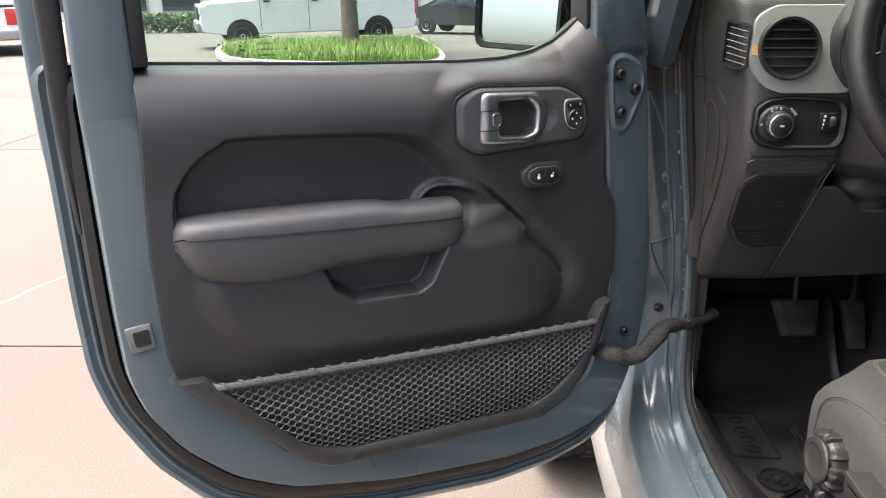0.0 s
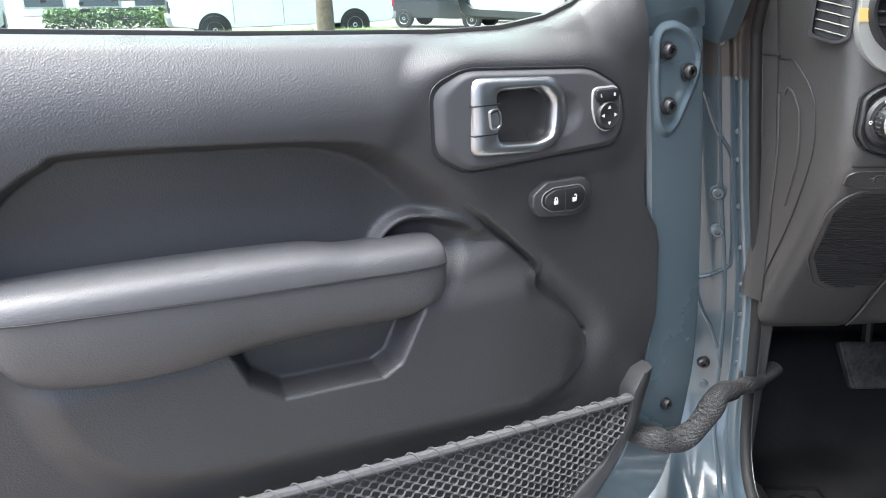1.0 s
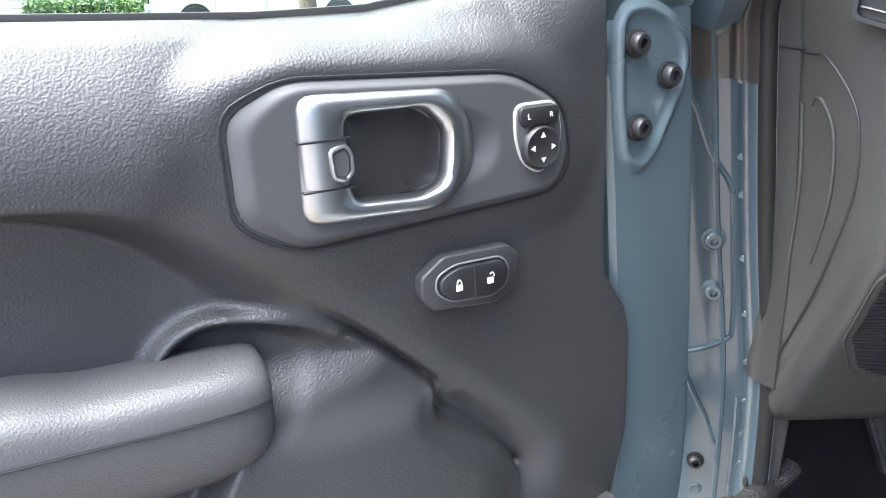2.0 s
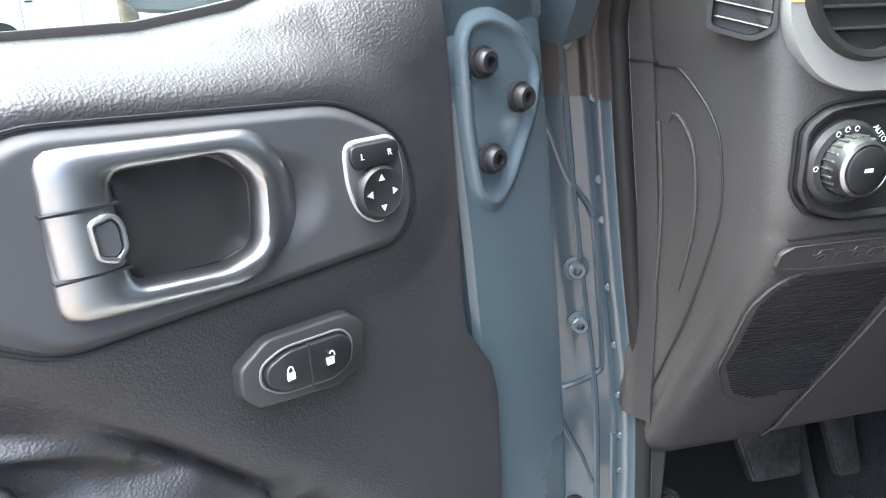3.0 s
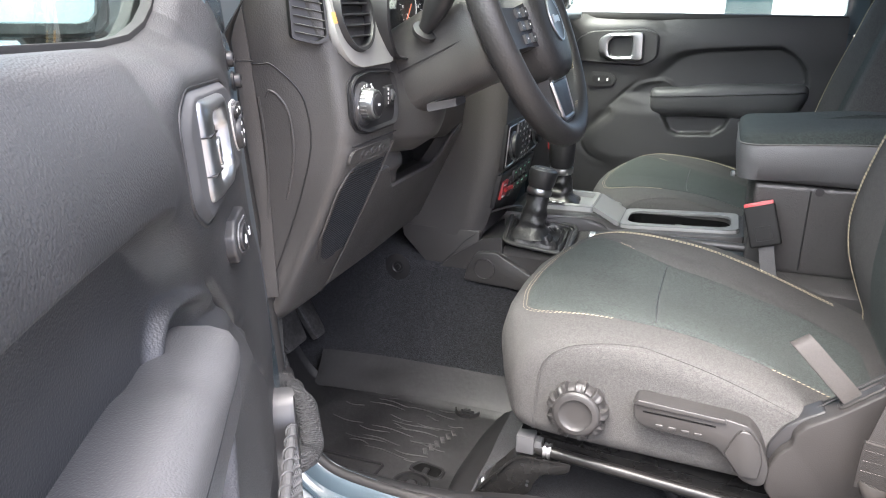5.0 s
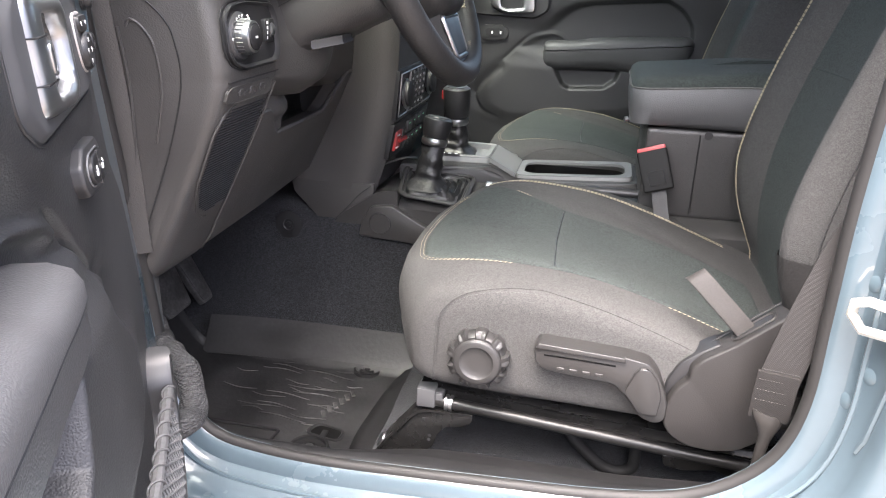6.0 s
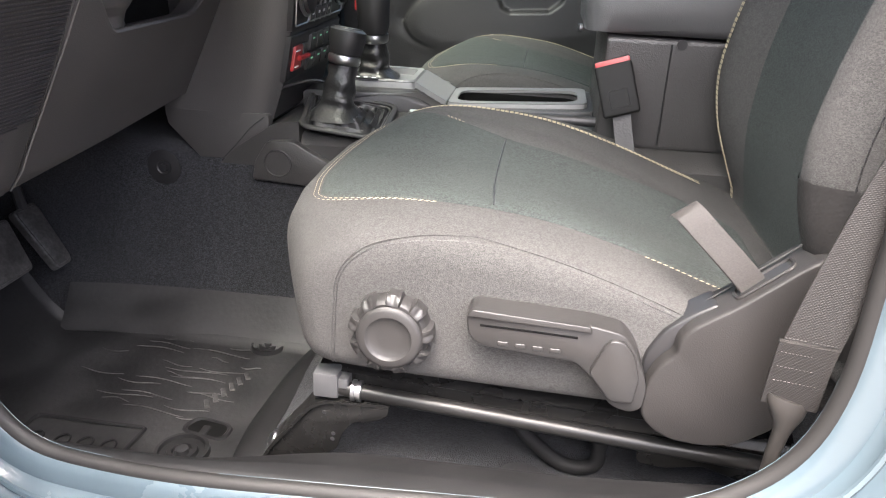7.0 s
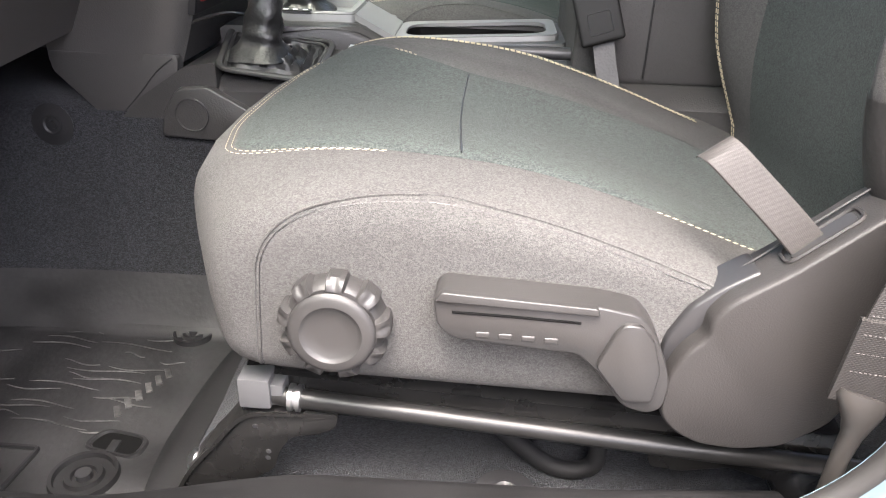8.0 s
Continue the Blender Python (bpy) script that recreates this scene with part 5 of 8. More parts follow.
for k in range(5):
    y = -0.026 + 0.013 * k
    h = math.sqrt(0.0380 ** 2 - y * y)
    b2 = box((-h, y - 0.0010, 0.003), (h, y + 0.0010, 0.0145), 0.0005)
    bmesh.ops.transform(b2, matrix=VM, verts=b2.verts)
    part("vent_blade", b2, SMOOTH, vt)
# ---- slim vent beside it
dv = [(0.437, 1.332), (0.456, 1.325), (0.465, 1.332), (0.466, 1.392), (0.440, 1.398)]
dv = rounded(dv, 0.004, 3)


def on_edge(x, z, d=0.0):
    """The rounded shoulder between flank and front."""
    t = (x - 0.437) / 0.033
    return (x - 0.003 - d * 0.5, 1.175 - 0.040 * t + 0.25 * (z - 1.33) * 0.5 - d * 0.8, z)


dvo = part("side_vent", loft([[on_edge(x, z, d) for x, z in lp] for lp, d in ((dv, -0.004), (dv, 0.004), ([(0.453 + (x - 0.453) * 0.86, 1.355 + (z - 1.355) * 0.90) for x, z in dv], 0.004), ([(0.453 + (x - 0.453) * 0.80, 1.355 + (z - 1.355) * 0.88) for x, z in dv], -0.006))], ring=False, caps=True), BLACK, dash, "slim black side vent")
for k in range(6):
    z = 1.334 + 0.0095 * k
    part("vent_blade", tube([on_edge(0.441, z + 0.006, 0.0), on_edge(0.464, z - 0.001, 0.001)], 0.0018, 6, flat=0.5), SMOOTH, dvo)

# ---- instrument hood and dials
CY = 1.185
HOOD = rounded([(0.577, 1.340), (0.602, 1.299), (0.66, 1.292), (0.86, 1.292), (0.905, 1.302), (0.930, 1.345), (0.930, 1.40), (0.900, 1.46), (0.85, 1.50), (0.66, 1.50), (0.606, 1.43), (0.576, 1.382)], 0.014)
hood = part("cluster_hood", loft([[(0.735 + (x - 0.735) * k, y, 1.385 + (z - 1.385) * k) for x, z in star(HOOD, 80, (0.735, 1.385))] for k, y in ((1.0, 1.26), (1.0, 1.126), (0.99, 1.117), (0.965, 1.115), (0.94, 1.122), (0.92, CY))]), BLACK, dash, "black hooded instrument cluster")
for cx, nn in ((0.662, 5), (0.815, 7)):
    dm = axis((cx, CY - 0.001, 1.368), (0, -1, 0.15), (1, 0, 0))
    g = part("gauge", lathe([(0.001, 0), (0.046, 0), (0.048, 0.003), (0.050, 0.0), (0.050, -0.002), (0.001, -0.002)], 40, dm), BLACK, hood, "round gauge with red needle")
    bm = bmesh.new()
    for i in range(25):
        a = radians(225 - 270 * i / 24)
        tube([tuple(dm @ Vector((r * math.cos(a), r * math.sin(a), 0.001))) for r in ((0.041 if i % 4 else 0.038), 0.045)], 0.0005, 4, bm=bm)
    part("ticks", bm, LIT_WHITE, g)
    for i in range(nn + 1):
        a = radians(225 - 270 * i / nn)
        lettering(str(i if nn == 5 else i * 20), 0.006, dm @ Matrix.Translation((0.032 * math.cos(a), 0.032 * math.sin(a), 0.001)), LIT_WHITE, g, "numeral", 0.0001)
    a = radians(222)
    part("needle", tube([tuple(dm @ Vector((0, 0, 0.003))), tuple(dm @ Vector((0.036 * math.cos(a), 0.036 * math.sin(a), 0.003)))], 0.0009, 5), LIT_RED, g)
    part("gauge_ring", tube([tuple(dm @ Vector((0.024 * math.cos(q), 0.024 * math.sin(q), 0.001))) for q in np.linspace(-2.5, 2.5, 30)], 0.0007, 5), LIT_WHITE, g)
lens = part("cluster_lens", prism(rounded([(0.610, 1.312), (0.900, 1.312), (0.900, 1.48), (0.640, 1.48), (0.600, 1.40), (0.600, 1.345)], 0.02), 1.168, 1.166, "xz"), LENS, hood)
lens.visible_shadow = False

# ---- lower dash under the column, open tray, centre stack
def column_cover(q, t):
    """The panel below the instruments, bulging round the column and rolling under into the pocket."""
    x = 0.614 + 0.345 * q
    swell = math.exp(-((x - 0.722) / 0.075) ** 2)
    z0 = lerp_table([(0, 1.305), (0.45, 1.235), (0.75, 1.190), (0.9, 1.168), (1.0, 1.160)], t)
    y0 = lerp_table([(0, 1.140), (0.45, 1.132), (0.75, 1.142), (0.9, 1.165), (1.0, 1.24)], t)
    side = float(sstep(0.80, 0.93, x))
    return (x, y0 - 0.045 * swell * math.sin(math.pi * min(1.0, t * 0.9)) - 0.010 * side * t, z0 - 0.018 * swell * t - 0.035 * side * t)


part("column_cover", sheet(column_cover, 44, 28, (0, 0.02, 0.004)), DASH, dash)
part("tray_back", box((0.612, 1.235, 1.075), (0.955, 1.275, 1.20), 0.002), BLACK, dash)
part("tray_cheek", prism(rounded([(1.172, 1.10), (1.160, 1.125), (1.150, 1.195), (1.20, 1.20), (1.26, 1.20), (1.26, 1.10)], 0.008), 0.602, 0.616, "yz", 0.004), DASH, dash)
boot = []
for k in range(15):
    q = k / 14
    z = 1.178 - 0.078 * q
    r = 0.058 - 0.020 * q + 0.004 * math.sin(q * 13)
    boot.append([(0.700 + r * 1.15 * math.cos(a) + 0.006 * noise.noise((math.cos(a) * 2, q * 5, 2.0)), 1.195 + r * 0.75 * math.sin(a) + 0.006 * noise.noise((math.sin(a) * 2, q * 5, 7.0)), z) for a in np.linspace(0, 2 * math.pi, 28, endpoint=False)])
part("column_boot", loft(boot), DASH, dash, "folded dark rubber column boot", smooth=60)


def tray_top(x):
    return 1.098 + 0.045 * float(sstep(0.690, 0.620, x)) + 0.060 * float(sstep(0.86, 0.935, x))


def bolster_pt(s, t):
    z1 = 0.946 + 0.03 * s
    x0 = lerp_table(XR, 1.0 + 0.1 * t) - 0.004
    x = x0 + (0.958 - x0) * s
    z = z1 + (tray_top(x) - z1) * t
    return (x, lerp_table(YF, z) + 0.005 - 0.006 * t, z)


part("lower_bolster", sheet(bolster_pt, 48, 24, (0, 0.03, 0.0)), DASH, dash)
part("tray_lip", tube([(x, lerp_table(YF, tray_top(x)) + 0.003, tray_top(x)) for x in np.linspace(0.604, 0.955, 50)], 0.004, 8), DASH, dash)
part("tray_floor", sheet(lambda s, t: (0.61 + 0.345 * s, 1.166 + 0.08 * t, 1.088 - 0.012 * math.sin(math.pi * t)), 8, 6), DASH, dash)
part("under_dash", box((0.46, 1.262, 0.985), (1.72, 1.56, 1.30), 0.01), BLACK, dash)
part("dash_top", loft([[(x, y, z) for x in np.linspace(0.40, 1.80, 12)] for y, z in ((1.20, 1.462), (1.22, 1.478), (1.30, 1.485), (1.55, 1.46), (1.60, 1.40), (1.60, 1.32), (1.30, 1.32), (1.21, 1.44))], closed=False, ring=True, caps=False), DASH, dash)
part("passenger_dash", prism(rounded([(1.19, 1.45), (1.135, 1.40), (1.14, 1.29), (1.17, 1.16), (1.20, 1.02), (1.27, 0.98), (1.30, 1.45)], 0.02), 1.23, 1.785, "yz", 0.01), DASH, dash)
part("passenger_fascia", prism(rounded([(1.128, 1.30), (1.120, 1.34), (1.126, 1.40), (1.15, 1.41), (1.15, 1.30)], 0.008), 1.24, 1.765, "yz", 0.006), SILVER, dash, "satin silver passenger fascia")
part("grab_rail", tube(smooth_line([(1.27, 1.13, 1.335), (1.28, 1.088, 1.338), (1.33, 1.080, 1.34), (1.68, 1.080, 1.34), (1.73, 1.088, 1.338), (1.745, 1.13, 1.335)], 4), 0.014, 10), SILVER, dash)
pvm = axis((1.70, 1.115, 1.375), (0, -1, 0.1), (1, 0, 0))
part("far_vent", lathe([(0.030, -0.03), (0.032, 0.006), (0.037, 0.008), (0.038, 0.0), (0.038, -0.03)], 32, pvm), BLACK, dash)
part("fascia_skirt", prism(rounded([(1.258, 0.928), (1.190, 0.858), (1.128, 0.864), (1.111, 0.905), (1.099, 0.936), (1.099, 0.952), (1.26, 0.952)], 0.006), 0.972, 0.9537, "yz", 0.002), DASH, dash, "dark plastic skirt under the centre stack")
part("skirt_joint", tube(smooth_line([(0.953, 1.186, 0.868), (0.953, 1.15, 0.905), (0.953, 1.128, 0.93), (0.953, 1.105, 0.948)], 3), 0.0008, 5), BLACK, dash)
# centre stack
stk = [(0.955, 1.26), (0.953, 1.11), (0.958, 1.075), (0.972, 1.060), (1.21, 1.060), (1.224, 1.075), (1.23, 1.26)]


def stack(z):
    d = lerp_table([(0.85, 0.075), (0.95, 0.035), (1.02, 0.012), (1.10, 0.0), (1.20, -0.006), (1.30, -0.01), (1.46, 0.02)], z)
    g = lerp_table([(0.85, 0.0), (1.0, 0.0), (1.46, -0.02)], z)
    return [(x + (g if x < 1.1 else -g), y + (d if y < 1.2 else 0), z) for x, y in stk]


part("centre_fascia", loft([stack(z) for z in (0.94, 0.96, 1.0, 1.05, 1.10, 1.15, 1.2, 1.3, 1.4, 1.462)]), DASH, dash, "dark centre stack")


def on_stack(x, z, d=0.0):
    return (x, 1.060 + lerp_table([(0.85, 0.075), (0.95, 0.035), (1.02, 0.012), (1.10, 0.0), (1.20, -0.006), (1.46, 0.02)], z) - d, z)


def stack_plate(name, x0, x1, z0, z1, d, material, parent, label="", r=0.004):
    pts = rounded([(x0, z0), (x1, z0), (x1, z1), (x0, z1)], r, 2)
    return part(name, loft([[on_stack(x, z, q) for x, z in pts] for q in (-0.004, d)] + [[on_stack((x0 + x1) / 2 + (x - (x0 + x1) / 2) * 0.97, (z0 + z1) / 2 + (z - (z0 + z1) / 2) * 0.97, d + 0.0012) for x, z in pts]]), material, parent, label)


hv = stack_plate("climate_panel", 0.963, 1.217, 1.070, 1.160, 0.004, BLACK, dash, "black climate panel with silver framed dials")
for x in (0.999, 1.178):
    dmm = axis(on_stack(x, 1.115, 0.004), (0, -1, 0.05), (1, 0, 0))
    part("climate_dial", lathe([(0.001, 0), (0.024, 0), (0.023, 0.014), (0.018, 0.016), (0.001, 0.015)], 32, dmm), BLACK, hv)
    part("dial_ring", lathe([(0.024, 0.002), (0.027, 0.004), (0.0275, 0.007), (0.0245, 0.008)], 32, dmm), CHROME, hv)
for x in (1.045, 1.075, 1.10, 1.128):
    for z in (1.088, 1.112, 1.136):
        stack_plate("climate_button", x - 0.010, x + 0.010, z - 0.009, z + 0.009, 0.007, SMOOTH, hv, r=0.002)
        part("button_mark", loft([[on_stack(a, b, q) for a, b in ((x - 0.004, z - 0.002), (x + 0.004, z - 0.002), (x + 0.004, z + 0.002), (x - 0.004, z + 0.002))] for q in (0.007, 0.0086)]), WHITE, hv)
    part("silver_strip", loft([[on_stack(a, b, q) for a, b in ((x + 0.0115, 1.075), (x + 0.0135, 1.075), (x + 0.0135, 1.15), (x + 0.0115, 1.15))] for q in (0.004, 0.008)]), CHROME, hv)
for x0, x1 in ((0.969, 1.029), (1.034, 1.139), (1.144, 1.211)):
    part("panel_frame", tube([on_stack(x, z, 0.0062) for x, z in rounded([(x0, 1.077), (x1, 1.077), (x1, 1.153), (x0, 1.153)], 0.006)], 0.0013, 6, closed=True), CHROME, hv)
rs = stack_plate("switch_bank", 0.963, 1.217, 0.998, 1.064, 0.004, BLACK, dash, "black switch bank with a red rocker")
stack_plate("red_switch", 0.976, 1.010, 1.012, 1.048, 0.007, RED, rs, "red axle-lock rocker", 0.003)
part("red_toggle", tube([on_stack(0.990, 1.03, 0.010), on_stack(1.022, 1.03, 0.014)], 0.004, 8), RED, rs)
for z in (1.018, 1.041):
    stack_plate("switch_mark", 0.980, 0.994, z - 0.001, z + 0.001, 0.0087, WHITE, rs, "", 0.0005)
stack_plate("lock_button", 1.014, 1.032, 1.012, 1.048, 0.0075, SMOOTH, rs, "", 0.002)
for x in (1.060, 1.095, 1.130, 1.165):
    for z in (1.015, 1.045):
        stack_plate("stack_button", x - 0.014, x + 0.014, z - 0.012, z + 0.012, 0.0075, SMOOTH, rs, r=0.002)
        part("button_light", loft([[on_stack(a, b, q) for a, b in ((x - 0.004, z + 0.004), (x + 0.004, z + 0.004), (x + 0.004, z + 0.006), (x - 0.004, z + 0.006))] for q in (0.007, 0.0092)]), LIT_GREEN, rs)

# ================================================================ steering column and wheel
WC, WT = Vector((0.722, 0.968, 1.362)), radians(24)
WM = axis(WC, (0, -math.cos(WT), math.sin(WT)), (1, 0, 0))        # z toward the driver
col = thing("steering_column", "dark plastic steering column shroud with stalks", "steering column")
secs = []
for d, rx, ry, dz in ((0.050, 0.060, 0.056, 0), (0.054, 0.080, 0.070, -0.004), (0.060, 0.083, 0.073, -0.005), (0.09, 0.080, 0.071, -0.006), (0.14, 0.078, 0.069, -0.010), (0.25, 0.074, 0.064, -0.016)):
    lp = []
    for i in range(32):
        a = 2 * math.pi * i / 32
        ca, sa = math.cos(a), math.sin(a)
        k = 1 / (abs(ca) ** 3.2 + abs(sa) ** 3.2) ** (1 / 3.2)
        lp.append(tuple(WM @ Vector((rx * ca * k, ry * sa * k + dz, -d))))
    secs.append(lp)
part("shroud", loft(secs), DASH, col)
part("shroud_collar", lathe([(0.050, -0.052), (0.078, -0.050), (0.080, -0.040), (0.074, -0.022), (0.05, -0.02)], 40, WM), BLACK, col)
for k in range(2):
    part("shroud_joint", tube([tuple(WM @ Vector(((-0.081 if k == 0 else 0.081) * (1 - 0.03 * q), -0.006 - 0.006 * q, -0.06 - 0.14 * q))) for q in np.linspace(0, 1, 6)], 0.0008, 5), BLACK, col)
part("tilt_lever", loft([[(x, y, z) for x, y, z in ((0.640 + q * 0.5, 1.085 - q, 1.236 - h), (0.690, 1.070 - q, 1.243 - h), (0.700, 1.060 - q, 1.246 - h), (0.690, 1.045 - q, 1.246 - h), (0.665, 1.05 - q, 1.243 - h))] for q, h in ((0, 0), (0.0, 0.008), (0.002, 0.011))]), BLACK, col)
part("stalk", tube(smooth_line([(0.640, 1.090, 1.335), (0.634, 1.078, 1.352), (0.627, 1.064, 1.375), (0.621, 1.050, 1.400), (0.617, 1.042, 1.415)], 3), [0.0075, 0.008, 0.009, 0.011, 0.013, 0.0145, 0.0155, 0.016, 0.016, 0.015, 0.0145, 0.013, 0.010], 12, flat=1.35), BLACK, col, "black turn-signal stalk")
part("stalk_ring", lathe([(0.010, 0), (0.018, 0.002), (0.018, 0.008), (0.010, 0.010)], 24, axis((0.643, 1.092, 1.330), (-0.35, -0.55, 0.8))), BLACK, col)

wheel_ob = thing("steering_wheel", "black leather steering wheel with gold stitching, on the column", "steering wheel")
R = 0.186
ring = [tuple(WM @ Vector((R * math.cos(2 * math.pi * i / 96), R * (0.985 if math.sin(2 * math.pi * i / 96) < 0 else 1) * math.sin(2 * math.pi * i / 96), 0.0))) for i in range(96)]
part("rim", tube(ring, 0.0165, 14, closed=True, flat=1.12), VINYL, wheel_ob, "black leather rim")
HM = WM @ Matrix.Translation((-0.002, -0.026, 0.004))            # the hub sits below the rim's middle
hubp = rounded([(-0.074, -0.035), (-0.048, -0.080), (0.048, -0.080), (0.074, -0.035), (0.078, 0.030), (0.050, 0.058), (-0.050, 0.058), (-0.078, 0.030)], 0.030, 5)
part("horn_pad", loft([[tuple(HM @ Vector((p[0] * s, p[1] * s, z))) for p in star(hubp, 48, (0, 0))] for s, z in ((0.85, -0.035), (1.0, -0.02), (1.0, 0.004), (0.97, 0.016), (0.88, 0.025), (0.72, 0.0295), (0.45, 0.031))]), VINYL, wheel_ob)
bd = part("badge", lathe([(0.001, 0.030), (0.030, 0.030), (0.031, 0.032), (0.029, 0.0335), (0.027, 0.0325), (0.001, 0.0325)], 40, HM), SMOOTH, wheel_ob, "round silver-rimmed badge")
part("badge_rim", tube([tuple(HM @ Vector((0.0305 * math.cos(a), 0.0305 * math.sin(a), 0.032))) for a in np.linspace(0, 2 * math.pi, 40, endpoint=False)], 0.0016, 6, closed=True), CHROME, bd)
for x, h in ((-0.013, 0.011), (-0.005, 0.007), (0.004, 0.007), (0.012, 0.009)):
    part("badge_bar", loft([[tuple(HM @ Vector((x + a, b, q))) for a, b in ((-0.003, -h / 2), (0.003, -h / 2), (0.003, h / 2), (-0.003, h / 2))] for q in (0.032, 0.0345)]), CHROME, bd)
for a0 in (0.06, math.pi - 0.06):
    c, s = math.cos(a0), math.sin(a0)
    sgn = 1 if c > 0 else -1
    sp_ = part("spoke", loft([[tuple(HM @ Vector((sgn * x, y, z))) for x, y, z in q] for q in (
        [(0.055, -0.03, -0.012), (0.055, 0.032, -0.012), (0.055, 0.032, 0.016), (0.055, -0.03, 0.016)],
        [(0.11, -0.026, -0.012), (0.11, 0.026, -0.012), (0.11, 0.026, 0.010), (0.11, -0.026, 0.010)],
        [(0.176, -0.026, -0.010), (0.176, 0.028, -0.010), (0.176, 0.028, 0.006), (0.176, -0.026, 0.006)])]), BLACK, wheel_ob, "black switch spoke")
    for i in range(2):
        for j in range(3):
            part("spoke_button", loft([[tuple(HM @ Vector((sgn * (0.083 + 0.024 * i + a), -0.016 + 0.017 * j + b, q))) for a, b in ((-0.009, -0.006), (0.009, -0.006), (0.009, 0.006), (-0.009, 0.006))] for q in (0.008, 0.0165 - 0.003 * i)]), SMOOTH, sp_)
            part("spoke_mark", loft([[tuple(HM @ Vector((sgn * (0.083 + 0.024 * i + a), -0.016 + 0.017 * j + b, q))) for a, b in ((-0.002, -0.001), (0.002, -0.001), (0.002, 0.001), (-0.002, 0.001))] for q in (0.016 - 0.003 * i, 0.0168 - 0.003 * i)]), WHITE, sp_)
lsp = part("lower_spoke", loft([[tuple(WM @ Vector(p)) for p in ((-hx, y, z0), (hx, y, z0), (hx, y, z1), (-hx, y, z1))] for hx, y, z0, z1 in ((0.050, -0.090, -0.014, 0.010), (0.044, -0.115, -0.012, 0.008), (0.036, -0.14, -0.010, 0.006), (0.046, -0.172, -0.010, 0.004))]), SMOOTH, wheel_ob, "dark lower spoke with silver frame")
fr_ = rounded([(-0.047, -0.104), (0.047, -0.104), (0.034, -0.160), (-0.034, -0.160)], 0.008)
part("spoke_frame", tube([tuple(WM @ Vector((x, y, 0.0095 + (y + 0.104) * 0.045))) for x, y in fr_], 0.0032, 6, closed=True), CHROME, lsp)
part("spoke_pad", loft([[tuple(WM @ Vector((x * s, -0.132 + (y + 0.132) * s, z + (y + 0.104) * 0.045))) for x, y in fr_] for s, z in ((0.92, 0.006), (0.86, 0.0115), (0.6, 0.0125))]), BLACK, lsp)
bm = bmesh.new()
for a1, a2 in ((-0.62, -0.12), (-0.12 + 0.35, 0.9), (-1.35, -1.05), (math.pi + 0.12, math.pi + 0.62)):
    k = int(abs(a2 - a1) * R / 0.006)
    for i in range(k):
        a = a1 + (a2 - a1) * i / k
        b = a + 0.030
        for u, w in ((a, b), (b, a)):
            tube([tuple(WM @ Vector(((R - 0.0165) * math.cos(u), (R - 0.0165) * math.sin(u), -0.006 + 0.014))), tuple(WM @ Vector(((R - 0.0172) * math.cos((u + w) / 2), (R - 0.0172) * math.sin((u + w) / 2), 0.004))), tuple(WM @ Vector(((R - 0.0165) * math.cos(w), (R - 0.0165) * math.sin(w), -0.004)))], 0.0009, 4, bm=bm)
part("rim_stitching", bm, THREAD, wheel_ob, "gold cross stitching", kind="stuff")

# ================================================================ seats
from mathutils.bvhtree import BVHTree


def stitches(path, length, gap, r, bm):
    """Short threads along a path."""
    P = [Vector(p) for p in path]
    acc, on, cur = 0.0, True, [P[0]]
    for i in range(len(P) - 1):
        d = (P[i + 1] - P[i]).length
        pos = 0.0
        while pos < d:
            need = (length if on else gap) - acc
            if pos + need <= d:
                pos += need
                q = P[i].lerp(P[i + 1], pos / d)
                if on:
                    cur.append(q)
                    if len(cur) > 1 and (cur[0] - cur[-1]).length > 1e-5:
                        tube([tuple(c) for c in cur], r, 4, bm=bm)
                cur, on, acc = [q], not on, 0.0
            else:
                acc += d - pos
                pos = d
                if on:
                    cur.append(P[i + 1])
    return bm


PROF = smooth_line([(0.430, 0.850), (0.414, 0.872), (0.432, 0.888), (0.52, 0.922), (0.60, 0.951), (0.68, 0.974), (0.75, 0.984), (0.82, 0.986), (0.870, 0.976), (0.904, 0.955), (0.917, 0.924), (0.915, 0.880), (0.905, 0.850), (0.86, 0.841), (0.72, 0.836), (0.58, 0.832), (0.50, 0.832), (0.430, 0.850)], 5)[:-1]
ST = [(0.476, 0.62, 0.0), (0.478, 0.80, 0.0), (0.483, 0.90, -0.001), (0.490, 0.965, -0.001), (0.502, 0.998, -0.001), (0.511, 1.01, -0.001), (0.522, 1.015, -0.001), (0.540, 1.01, -0.002), (0.556, 1.01, -0.004), (0.566, 1.01, -0.006), (0.576, 1.01, -0.007), (0.60, 1.01, -0.010), (0.66, 1.01, -0.016), (0.735, 1.01, -0.020), (0.81, 1.01, -0.016), (0.87, 1.01, -0.006),
      (0.902, 1.01, 0.0), (0.908, 1.005, -0.002), (0.914, 1.01, 0.001), (0.945, 1.005, 0.0), (0.96, 0.985, -0.003), (0.978, 0.95, -0.003), (0.988, 0.89, 0), (0.992, 0.80, 0), (0.994, 0.62, 0)]


